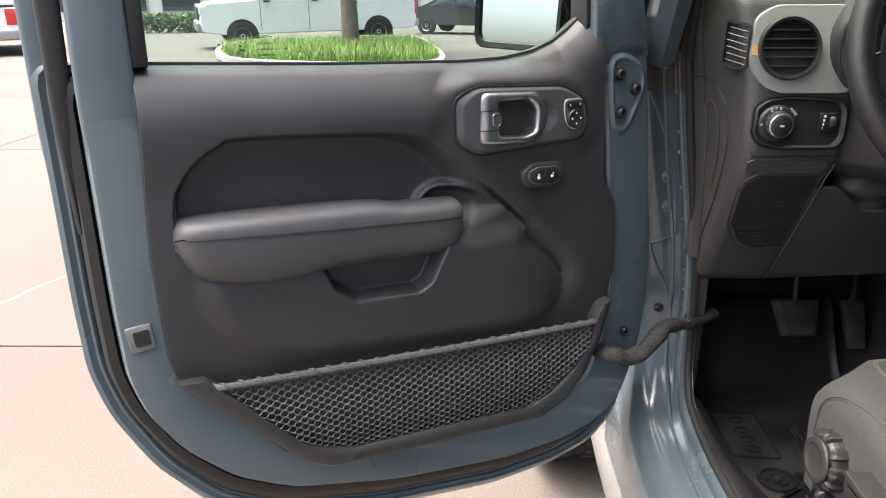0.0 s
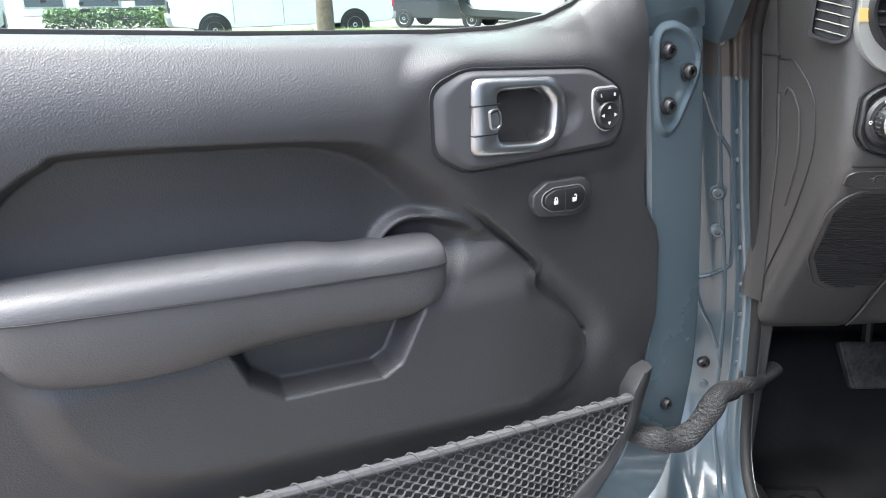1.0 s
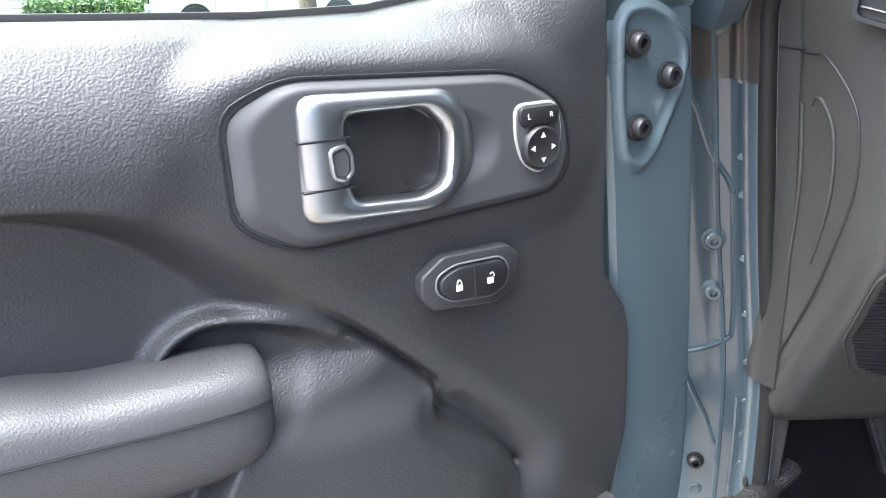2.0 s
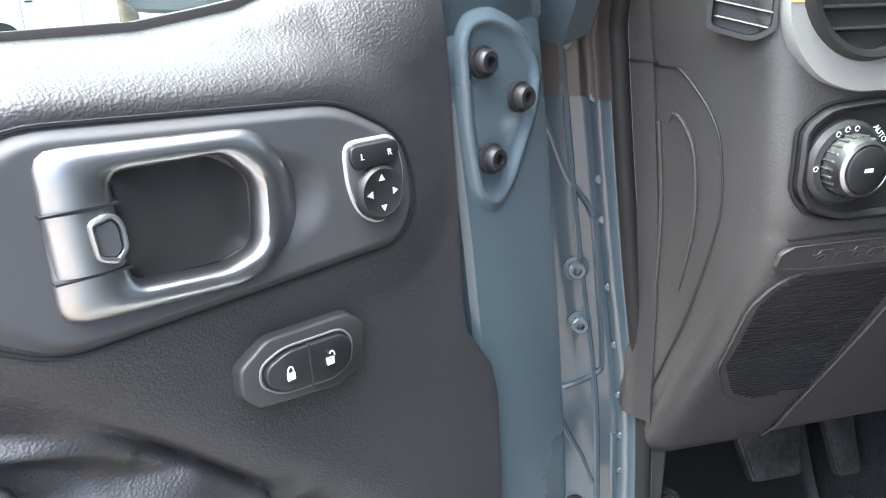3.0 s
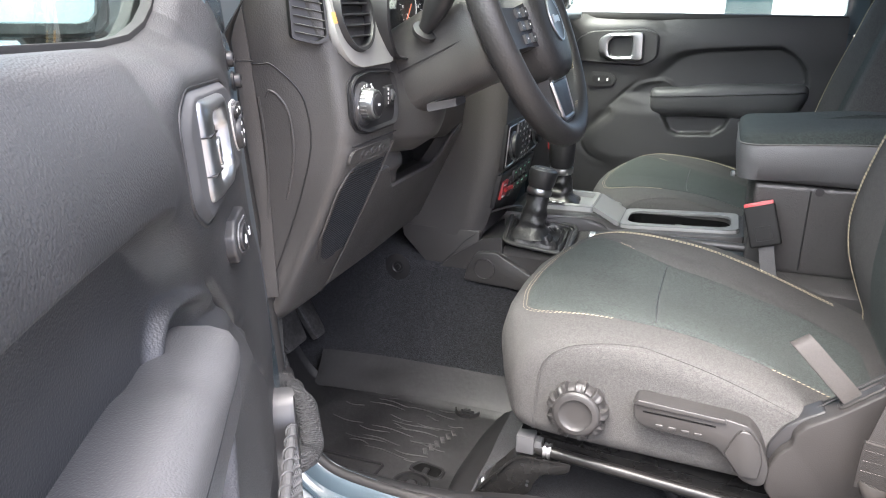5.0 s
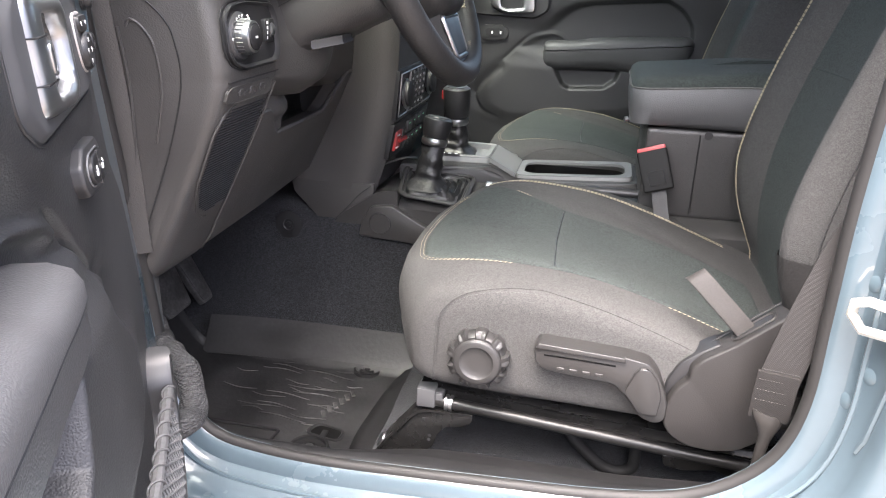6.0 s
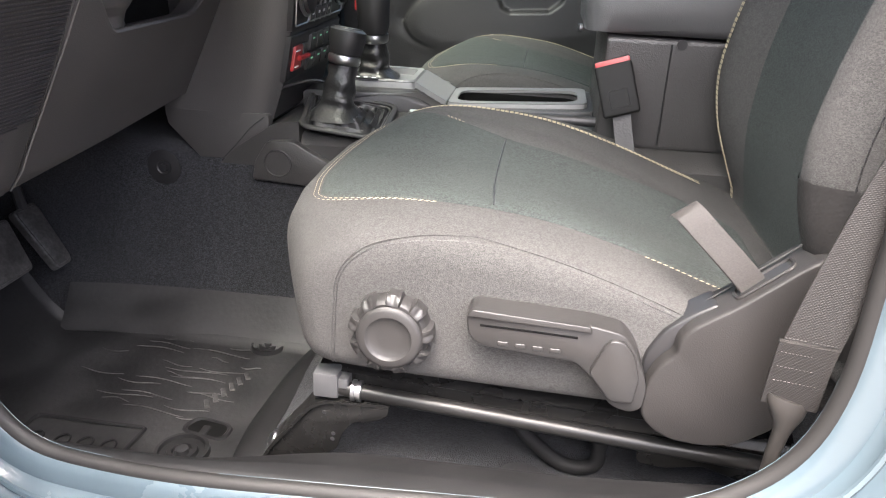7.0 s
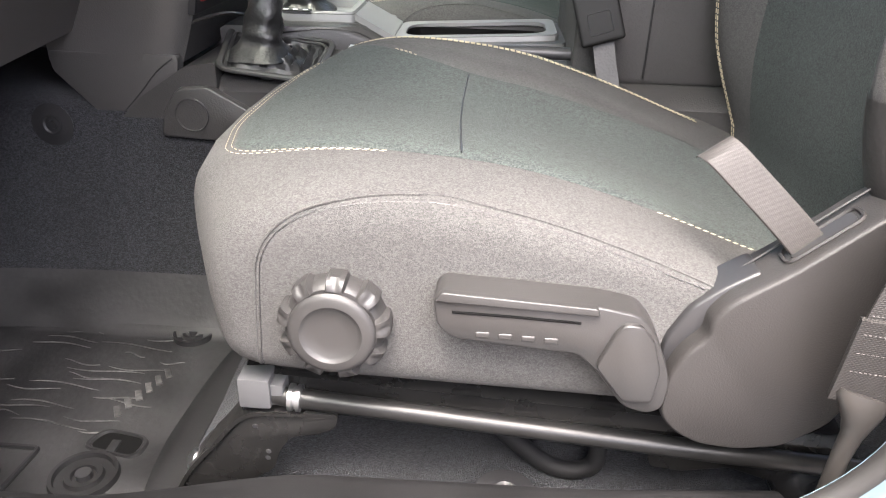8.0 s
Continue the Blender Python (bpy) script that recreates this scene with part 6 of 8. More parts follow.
def cushion_pt(x, sc, dz, p):
    cy, cz = 0.68, 0.900
    xb = float(np.interp(p[0], [0.45, 0.52, 0.60, 0.736, 0.82, 0.89], [0.765, 0.785, 0.815, 0.865, 0.905, 0.935]))
    if p[1] > 0.87:
        x = float(np.interp(x, [0.40, 0.572, 0.908, 0.952, 1.1], [0.40, 0.572, xb, 0.952, 1.1]))
    y, z = p
    z2 = cz + (z - cz) * sc
    y2 = cy + (y - cy) * (0.25 * sc + 0.75 if sc < 1 else sc)
    if z > 0.893:
        z2 += dz * float(sstep(0.893, 0.93, z)) * float(sstep(0.925, 0.86, y))
    # the nose is rounded in plan towards both flanks
    side = min(x - 0.476, 0.994 - x)
    tip = float(np.interp(side, [0.0, 0.007, 0.024, 0.044, 0.084, 0.124, 0.18, 0.26], [0.884, 0.897, 0.908, 0.917, 0.934, 0.950, 0.960, 0.963]))
    now = cy + (0.917 - cy) * (0.25 * sc + 0.75 if sc < 1 else sc)
    y2 += (tip - now) * float(sstep(0.72, 0.9, y))
    return (x, y2, z2)


def seat(name, label, dx, driver):
    ob = thing(name, label, "car seat", pose(dx, 0, 0), "front seats")
    n = len(PROF)
    grid = [[cushion_pt(x, sc, dz, p) for p in PROF] for x, sc, dz in ST]
    if driver:
        grid = [[tuple(set_in(Vector(p))) for p in row] for row in grid]
    top_k = [k for k in range(n) if PROF[k][1] > 0.893 and PROF[k][0] < 0.878]
    k0, k1 = min(top_k), max(top_k)

    bm = bmesh.new()
    vs = [[bm.verts.new(p) for p in row] for row in grid]
    for a in range(len(vs) - 1):
        for k in range(n):
            bm.faces.new((vs[a][k], vs[a + 1][k], vs[a + 1][(k + 1) % n], vs[a][(k + 1) % n]))
    bm.faces.new(vs[0])
    bm.faces.new(vs[-1][::-1])
    tree = BVHTree.FromBMesh(bm)
    cu = part("cushion", bm, FAB_SIDE, ob, "grey cloth seat cushion", smooth=60)

    def over(x, y, up=0.0):
        """The point of the cushion's top at x, y, lifted a little."""
        hit = tree.ray_cast(Vector((x, y, 1.2)), Vector((0, 0, -1)))[0]
        return (x, y, 0.9) if hit is None else tuple(hit + Vector((0, 0, up)))

    def beside(y, z, up=0.0):
        hit = tree.ray_cast(Vector((0.2, y, z)), Vector((1, 0, 0)))[0]
        return over(0.545, y, up) if hit is None or hit.x > 0.55 else tuple(hit + Vector((-up, 0, 0)))

    # green-grey insert: a cloth panel with rounded corners, sunk at its border
    plan = rounded([(0.568, 0.462), (0.568, 0.66), (0.568, 0.80), (0.570, 0.862), (0.596, 0.914), (0.68, 0.932), (0.77, 0.932), (0.86, 0.916), (0.920, 0.880), (0.856, 0.79), (0.815, 0.73), (0.800, 0.64), (0.780, 0.462)], 0.03, 6)
    P = [set_in(Vector((p[0], p[1], 0.962))).xy if driver else Vector((p[0], p[1])) for p in plan]
    fine = []
    for i in range(len(P)):
        q = P[(i + 1) % len(P)]
        m_ = max(1, int((q - P[i]).length / 0.006))
        fine += [P[i].lerp(q, j / m_) for j in range(m_)]
    mid = Vector((0.690, 0.72))
    bm = bmesh.new()
    rings = []
    for f_, up in ((1.0, 0.0003), (0.99, 0.0014), (0.975, 0.0022), (0.94, 0.0026), (0.86, 0.0028), (0.74, 0.0028), (0.6, 0.0028), (0.45, 0.0028), (0.3, 0.0028), (0.15, 0.0028)):
        rings.append([bm.verts.new(over(*(mid + (p - mid) * f_), up)) for p in fine])
    for r0, r1 in zip(rings, rings[1:]):
        for i in range(len(fine)):
            j = (i + 1) % len(fine)
            bm.faces.new((r0[i], r0[j], r1[j], r1[i]))
    hub = bm.verts.new(over(*mid, 0.0028))
    for i in range(len(fine)):
        bm.faces.new((rings[-1][i], rings[-1][(i + 1) % len(fine)], hub))
    part("cushion_insert", bm, FAB_TOP, cu, "dark green-grey cloth insert", smooth=60)
    part("insert_seam", tube([over(x, 0.739 + 0.006 * math.sin((x - 0.586) * 11), 0.0028) for x in np.linspace(0.598 if driver else 0.571, 0.815, 20)], 0.0009, 6), BLACK, cu)
    # gold stitching: round the front of the insert and along the far bolster
    bm = bmesh.new()
    ring = [p for p in fine]
    k_ = [i for i in range(len(ring)) if ring[i].y > 0.79 and ring[i].x < 0.88]
    for g in (1.012, 1.034):
        stitches([over(*(mid + (ring[i] - mid) * g), 0.0008) for i in k_], 0.0036, 0.0028, 0.0003, bm)
        stitches([over(*(mid + (ring[i] - mid) * (g if g < 1.02 else 1.03)), 0.0008) for i in range(len(ring)) if 0.47 < ring[i].y < 0.60 and ring[i].x < 0.60], 0.0036, 0.0028, 0.0003, bm)
    for o in (-0.006, 0.002):
        stitches([over(p[0] + o, p[1], 0.0008) for p in grid[19][k0 + 2:k1 + 3]], 0.0050, 0.0016, 0.0006, bm)
    part("gold_stitching", bm, THREAD, cu, "gold contrast stitching", kind="stuff")
    seam = smooth_line([(0.871, 0.846), (0.869, 0.88), (0.867, 0.915), (0.864, 0.938), (0.853, 0.957), (0.832, 0.971), (0.805, 0.978), (0.776, 0.981), (0.742, 0.980), (0.707, 0.974), (0.672, 0.966), (0.635, 0.955), (0.60, 0.943), (0.56, 0.928)], 8)
    if driver:
        seam = [set_in(Vector((0.480, y, z))).yz for y, z in seam]
    part("side_seam", tube([beside(y, z, 0.0004) for y, z in seam], 0.0010, 6), FAB_SIDE, cu)
    bm = bmesh.new()
    for o in (0.0034,):
        line = []
        for i, (y, z) in enumerate(seam):
            j = min(i, len(seam) - 2)
            t = Vector((seam[j + 1][0] - seam[j][0], seam[j + 1][1] - seam[j][1])).normalized()
            line.append(beside(y - t.y * o, z + t.x * o, 0.0006))
        stitches(line, 0.0036, 0.0018, 0.0004, bm)
    part("side_stitching", bm, BLACK, cu, kind="stuff")
    # ---- backrest
    BP = smooth_line([(0.40, 0.86), (0.430, 0.865), (0.455, 0.89), (0.466, 0.96), (0.464, 1.04), (0.456, 1.12), (0.436, 1.21), (0.408, 1.31), (0.385, 1.41), (0.366, 1.52), (0.36, 1.57), (0.315, 1.575), (0.290, 1.54), (0.30, 1.44), (0.325, 1.30), (0.35, 1.15), (0.365, 1.0), (0.375, 0.92), (0.40, 0.86)], 4)[:-1]
    BS = [(0.500, 0.55, 0.010), (0.502, 0.80, 0.022), (0.508, 0.92, 0.033), (0.520, 0.98, 0.056), (0.536, 1.0, 0.062), (0.556, 1.0, 0.054), (0.580, 1.0, 0.028), (0.590, 1.0, 0.013), (0.60, 1.0, 0.010), (0.66, 1.0, 0.0), (0.735, 1.0, -0.003), (0.81, 1.0, 0.0), (0.87, 1.0, 0.010), (0.88, 1.0, 0.013), (0.89, 1.0, 0.022), (0.914, 1.0, 0.042), (0.934, 1.0, 0.050), (0.952, 0.98, 0.046), (0.964, 0.92, 0.036), (0.972, 0.80, 0.022), (0.974, 0.55, 0.010)]
    m = len(BP)
    bg = []
    for x, sc, dy in BS:
        row = []
        for y, z in BP:
            axis_y = 0.405 - 0.20 * (z - 0.93)
            front = y > axis_y
            y2 = axis_y + (y - axis_y) * sc + (dy * float(sstep(0.86, 1.08, z)) * float(sstep(1.58, 1.35, z)) if front else 0)
            taper = 1 - 0.16 * float(sstep(1.2, 1.55, z))
            row.append((0.735 + (x - 0.735) * taper, y2 - 0.030 * float(sstep(0.86, 0.90, z)) - 0.05 * max(0.0, z - 1.0), z))
        bg.append(row)
    ja, jb = 7, 13
    f0 = min(range(m), key=lambda k: (BP[k][0] - 0.455) ** 2 + (BP[k][1] - 0.89) ** 2)
    f1 = min(range(m), key=lambda k: (BP[k][0] - 0.366) ** 2 + (BP[k][1] - 1.52) ** 2)
    bm = bmesh.new()
    vs = [[bm.verts.new(p) for p in row] for row in bg]
    for a in range(len(vs) - 1):
        for k in range(m):
            if ja <= a < jb and f0 <= k < f1:
                continue
            bm.faces.new((vs[a][k], vs[a + 1][k], vs[a + 1][(k + 1) % m], vs[a][(k + 1) % m]))
    bm.faces.new(vs[0])
    bm.faces.new(vs[-1][::-1])
    bk = part("backrest", bm, FAB_SIDE, ob, "grey cloth backrest", smooth=60)
    bm = bmesh.new()
    vs = [[bm.verts.new(bg[i][k]) for k in range(f0, f1 + 1)] for i in range(ja, jb + 1)]
    for a in range(len(vs) - 1):
        for b in range(len(vs[0]) - 1):
            bm.faces.new((vs[a][b], vs[a + 1][b], vs[a + 1][b + 1], vs[a][b + 1]))
    part("back_insert", bm, FAB_TOP, bk, "dark green-grey cloth insert", smooth=60)
    bm = bmesh.new()
    for i in (16,):
        for o in (-0.011, -0.004):
            stitches([(p[0] + o, p[1] + 0.0022, p[2] + 0.0005) for p in bg[i][f0:f1 + 1]], 0.0050, 0.0016, 0.0006, bm)
    part("gold_stitching", bm, THREAD, bk, kind="stuff")
    bm = bmesh.new()
    stitches([(p[0] - 0.0005, p[1], p[2]) for p in bg[2][f0:f1 + 1]], 0.005, 0.003, 0.0008, bm)
    part("side_stitching", bm, BLACK, bk, kind="stuff")
    kk = min(range(f0, f1), key=lambda k: abs(BP[k][1] - 1.21))
    part("back_seam", tube([(bg[i][kk][0], bg[i][kk][1] + 0.0002, bg[i][kk][2]) for i in range(ja, jb + 1)], 0.0006, 6), FAB_TOP, bk)
    # black vinyl foot of the outer bolster
    bm = bmesh.new()
    lo_ = [k for k in range(f0, f1) if BP[k][1] < 1.045]
    rows = range(1, 6)
    vs = [[bm.verts.new((bg[i][k][0] - 0.0025, bg[i][k][1] + 0.003, bg[i][k][2])) for k in lo_] for i in rows]
    back = [bm.verts.new((bg[1][k][0] - 0.0025, bg[1][k][1] - 0.05, bg[1][k][2])) for k in lo_]
    vs = [back] + vs
    for a in range(len(vs) - 1):
        for b in range(len(lo_) - 1):
            bm.faces.new((vs[a][b], vs[a + 1][b], vs[a + 1][b + 1], vs[a][b + 1]))
    part("bolster_guard", bm, VINYL, bk, "black vinyl bolster guard", smooth=60)
    if driver:
        seat_fittings(ob)
    return ob


def set_in(p):
    """The door-side flank sits further in than its pattern."""
    k = 1 + 0.082 * (1 - float(sstep(0.492, 0.64, p.x))) * float(sstep(1.12, 0.99, p.z))
    c = Vector((-0.10, 0.70, 1.23))
    return c + (p - c) * k


def seat_fittings(ob):
    # ---- height knob: dished face inside a lugged sleeve
    km = axis((0.523, 0.822, 0.868), (-1, 0, 0.06), (0, -1, 0))
    face = [(0.0005, 0.0236), (0.010, 0.0238), (0.0185, 0.0243), (0.0205, 0.0258), (0.0220, 0.0268), (0.0270, 0.0262), (0.0300, 0.0248), (0.0310, 0.0230)]
    tall = [(0.0316, 0.0222), (0.0345, 0.0218), (0.0380, 0.0196), (0.0402, 0.0160), (0.0406, 0.0080), (0.0400, 0.0)]
    slack = [(0.0316, 0.0185), (0.0335, 0.0168), (0.0350, 0.0140), (0.0362, 0.0100), (0.0368, 0.0050), (0.0370, 0.0)]
    loops = []
    for j in range(len(tall)):
        lp = []
        for i in range(216):
            a = 2 * math.pi * i / 216
            ph = (a * 9 / (2 * math.pi) + 0.35) % 1.0 - 0.5
            g = float(sstep(0.30, 0.24, abs(ph))) * (1 - 0.30 * math.exp(-(ph / 0.10) ** 2) * (1 if j in (1, 2) else 0))
            r, z = (slack[j][c] + (tall[j][c] - slack[j][c]) * g for c in (0, 1))
            lp.append(tuple(km @ Vector((r * math.cos(a), r * math.sin(a), z))))
        loops.append(lp)
    kb = part("height_knob", loft(loops), KNOBS, ob, "lugged black plastic height knob", smooth=35)
    part("knob_face", lathe(face, 72, km), KNURL, kb, "finely knurled dished face")
    # ---- recline handle
    hp = [(0.752, 0.902), (0.746, 0.910), (0.700, 0.9075), (0.641, 0.904), (0.614, 0.899), (0.602, 0.885), (0.592, 0.862), (0.587, 0.845), (0.589, 0.824), (0.600, 0.819), (0.617, 0.824), (0.637, 0.851), (0.652, 0.866), (0.680, 0.868), (0.738, 0.873), (0.749, 0.882)]
    h = part("recline_handle", prism(rounded(hp, 0.006, 3), 0.526, 0.497, "yz", 0.0035), KNOBS, ob, "grey-black plastic recline handle")
    part("handle_lip", prism(rounded([(0.751, 0.9035), (0.746, 0.9105), (0.643, 0.9045), (0.641, 0.8985), (0.700, 0.9010), (0.745, 0.9030)], 0.002), 0.500, 0.4935, "yz", 0.0018), KNOBS, h)
    part("handle_pad", prism(rounded([(0.630, 0.886), (0.624, 0.8945), (0.613, 0.8935), (0.6025, 0.880), (0.596, 0.858), (0.5985, 0.832), (0.619, 0.832), (0.640, 0.859)], 0.004), 0.500, 0.4925, "yz", 0.0028), KNOBS, h)
    # A near-black line paints the shade of the grip's groove.
    part("handle_groove", tube([(0.4968, y, z) for y, z in ((0.739, 0.8945), (0.700, 0.8935), (0.653, 0.8915))], 0.0010, 6), RECESS_SHADE, h)
    for k in range(4):
        y = 0.718 - 0.0155 * k
        part("grip_rib", box((0.4963, y - 0.0050, 0.8752 - 0.0006 * k), (0.500, y + 0.0050, 0.8800 - 0.0006 * k), 0.0014, 3), KNOBS, h)
    # ---- side shield over the recliner: broad face, flat top facet with a slot, small inner piece
    sp = [(0.590, 0.817), (0.589, 0.846), (0.580, 0.868), (0.567, 0.882), (0.567, 0.895), (0.558, 0.909), (0.524, 0.934), (0.477, 0.976), (0.452, 0.992), (0.446, 0.95), (0.450, 0.86), (0.471, 0.815), (0.500, 0.793), (0.530, 0.788), (0.559, 0.791), (0.579, 0.802)]
    sh = part("side_shield", prism(rounded(sp, 0.008, 4), 0.545, 0.501, "yz", 0.006, 4), SHIELD, ob, "dark plastic recliner shield", smooth=50)
    part("inner_shell", prism(rounded([(0.592, 0.846), (0.590, 0.870), (0.577, 0.896), (0.556, 0.914), (0.535, 0.928), (0.530, 0.90), (0.565, 0.850)], 0.006), 0.546, 0.517, "yz", 0.004), BLACK, sh)
    tz = Vector((0, -0.747, 0.665))                                  # along the top facet
    nz = Vector((0, 0.665, 0.747))
    sc = Vector((0.521, 0.503, 0.9530))
    ring = rounded([(-0.0085, -0.027), (0.0085, -0.027), (0.0085, 0.027), (-0.0085, 0.027)], 0.006)
    part("slot_rim", tube([tuple(sc + Vector((1, 0, 0)) * a + tz * b + nz * 0.0006) for a, b in ring], 0.0016, 6, closed=True), SHIELD, sh)
    part("strap_slot", loft([[tuple(sc + Vector((1, 0, 0)) * a * 0.75 + tz * b * 0.85 + nz * d) for a, b in ring] for d in (-0.004, 0.0008)]), BLACK, sh)
    part("shield_seam", tube([tuple(Vector((0.533, 0.545, 0.9195)) + tz * q + nz * 0.0004) for q in np.linspace(-0.02, 0.10, 8)], 0.0009, 5), SHIELD, sh)
    # ---- pull strap standing out of the slot
    pp = smooth_line([(0.520, 0.500, 0.930), (0.520, 0.509, 0.944), (0.524, 0.527, 0.962), (0.531, 0.548, 0.981), (0.539, 0.566, 0.997), (0.548, 0.573, 1.001), (0.558, 0.572, 0.996)], 4)
    part("pull_strap", loft([[(x - 0.002, y + 0.0088, z - 0.0062), (x - 0.001, y + 0.0096, z - 0.0070), (x + 0.001, y - 0.0088, z + 0.0064), (x + 0.0, y - 0.0096, z + 0.0072)] for x, y, z in pp]), WEB, ob, "brown-grey webbing pull strap")
    # ---- slide rail and brackets
    rl = part("slide_rail", tube([(0.549, 0.905, 0.779), (0.545, 0.87, 0.776), (0.535, 0.55, 0.758), (0.53, 0.42, 0.752)], 0.0082, 14), RAILMETAL, ob, "glossy black slide rail")
    part("rail_channel", loft([[(0.556, y, z - 0.014), (0.549, y, z - 0.011), (0.549, y, z - 0.007), (0.556, y, z - 0.003), (0.556, y, z + 0.012), (0.551, y, z + 0.016), (0.56, y, z + 0.020), (0.60, y, z + 0.020), (0.60, y, z - 0.014)] for y, z in ((0.905, 0.779), (0.70, 0.7665), (0.43, 0.752))]), GLOSS, rl)
    cp = part("rail_cap", box((0.536, 0.882, 0.769), (0.566, 0.908, 0.797), 0.0025), BEZEL, rl, "grey plastic rail end cap")
    part("cap_step", box((0.539, 0.872, 0.771), (0.562, 0.883, 0.791), 0.002), BEZEL, cp)
    part("rail_clip", lathe([(0.0080, -0.0055), (0.0112, -0.0050), (0.0112, -0.0015), (0.0095, -0.0010), (0.0095, 0.0010), (0.0112, 0.0015), (0.0112, 0.0050), (0.0080, 0.0055)], 20, axis((0.5452, 0.864, 0.7758), (0, 1, 0.05))), STEEL, rl)
    web = rounded([(0.905, 0.758), (0.829, 0.764), (0.831, 0.750), (0.848, 0.742), (0.868, 0.739), (0.880, 0.722), (0.885, 0.703), (0.918, 0.680), (0.952, 0.663), (0.970, 0.661), (0.966, 0.684), (0.932, 0.726)], 0.006, 3)
    ft = part("front_foot", prism(web, 0.549, 0.540, "yz", 0.0018), GLOSS, ob, "glossy black pressed steel seat foot")
    rim = smooth_line([(0.829, 0.764), (0.870, 0.762), (0.905, 0.757), (0.934, 0.724), (0.955, 0.698), (0.970, 0.672), (0.978, 0.652)], 4)
    part("foot_flange", loft([[(0.537, y, z), (0.537, y + 0.002, z + 0.003), (0.575, y + 0.002, z + 0.003), (0.575, y, z)] for y, z in rim]), GLOSS, ft)
    for y, z in ((0.898, 0.748), (0.889, 0.722), (0.890, 0.715)):
        part("foot_hole", lathe([(0.0004, 0.0004), (0.0022, 0.0004), (0.0024, 0)], 10, axis((0.5398, y, z), (-1, 0, 0))), BLACK, ft)
    part("foot_bolt", lathe([(0.001, 0.003), (0.006, 0.003), (0.0075, 0.001), (0.0095, 0.001), (0.010, 0)], 16, axis((0.556, 0.962, 0.693), (-0.35, 0.72, 0.6))), STEEL, ft)
    part("rear_foot", prism(rounded([(0.578, 0.741), (0.574, 0.724), (0.548, 0.721), (0.510, 0.728), (0.47, 0.715), (0.45, 0.66), (0.43, 0.66), (0.43, 0.745)], 0.004), 0.585, 0.549, "yz", 0.003), GLOSS, ob)
    part("seat_pan", box((0.560, 0.45, 0.790), (0.93, 0.885, 0.835), 0.006), BLACK, ob)


seat("driver_seat", "grey cloth driver's seat with green-grey inserts and gold stitching", 0.0, True)
seat("passenger_seat", "grey cloth passenger seat with green-grey inserts, beside the console", 1.488 - 0.735, False)

# ---------------------------------------------------------------- belt and buckle
belt = thing("seat_belt", "brown-grey webbing seat belt hanging from the door pillar", "seat belt")


def ribbon(path, width, thick, wdir):
    w = Vector(wdir).normalized()
    loops = []
    P = [Vector(p) for p in path]
    for i, p in enumerate(P):
        t = (P[min(i + 1, len(P) - 1)] - P[max(i - 1, 0)]).normalized()
        ww = (w - t * w.dot(t)).normalized()
        nn = t.cross(ww)
        wd = width[i] if isinstance(width, list) else width
        loops.append([tuple(p + ww * (wd / 2 * a) + nn * (thick / 2 * b)) for a, b in ((-1, -1), (1, -1), (1, 1), (-1, 1))])
    return loft(loops)


bp = smooth_line([(0.447, 0.488, 0.882), (0.442, 0.488, 0.905), (0.438, 0.486, 0.94), (0.437, 0.474, 1.0), (0.436, 0.456, 1.07), (0.434, 0.440, 1.12), (0.430, 0.418, 1.18), (0.42, 0.40, 1.30), (0.40, 0.39, 1.45)], 5)
part("webbing", ribbon(bp, 0.040, 0.0018, (0.15, 1, 0.25)), BELTWEB, belt)
part("end_fold", ribbon([(0.4465, 0.488, 0.879), (0.441, 0.489, 0.905), (0.4365, 0.489, 0.940)], 0.041, 0.0045, (0.15, 1, 0.25)), BELTWEB, belt)
bm = bmesh.new()
for k in range(4):
    stitches([(0.4340 + 0.001 * k, 0.508, 0.946 - 0.013 * k), (0.4335 + 0.001 * k, 0.470, 0.942 - 0.013 * k)], 0.0016, 0.0012, 0.00035, bm)
part("belt_stitching", bm, WEB, belt)
ANCHOR = mat("grey_anchor_plastic", (0.019, 0.0175, 0.016), 0.45, var=0.1, scale=30)
ab = [[(x + rx * math.cos(q), y + ry * math.sin(q), z - (y + ry * math.sin(q) - 0.482) * -0.25) for q in np.linspace(0, 2 * math.pi, 20, endpoint=False)] for x, y, z, rx, ry in ((0.447, 0.489, 0.884, 0.007, 0.0165), (0.447, 0.489, 0.879, 0.008, 0.017), (0.447, 0.488, 0.870, 0.008, 0.014), (0.448, 0.487, 0.860, 0.007, 0.0095), (0.449, 0.487, 0.850, 0.006, 0.0068), (0.451, 0.488, 0.83, 0.005, 0.006), (0.453, 0.489, 0.78, 0.005, 0.006))]
part("anchor_stem", loft(ab), ANCHOR, belt, "grey plastic belt anchor stem")

buckle = thing("belt_buckle", "black belt buckle with red release button beside the seat", "belt buckle")
BM = axis((0.962, 0.602, 1.020), (-0.95, 0.10, 0.24), (0.02, -1, 0.30))
b2 = box((-0.025, -0.036, -0.012), (0.025, 0.034, 0.012), 0.004, 3)
bmesh.ops.transform(b2, matrix=BM, verts=b2.verts)
part("buckle_body", b2, mat("matt_black_plastic", (0.008, 0.008, 0.008), 0.6, var=0.1, scale=20, spec=0.2), buckle)
b2 = box((-0.0235, 0.030, -0.0105), (0.0235, 0.040, 0.0105), 0.002, 2)
bmesh.ops.transform(b2, matrix=BM, verts=b2.verts)
part("release_button", b2, RED, buckle, "red release button")
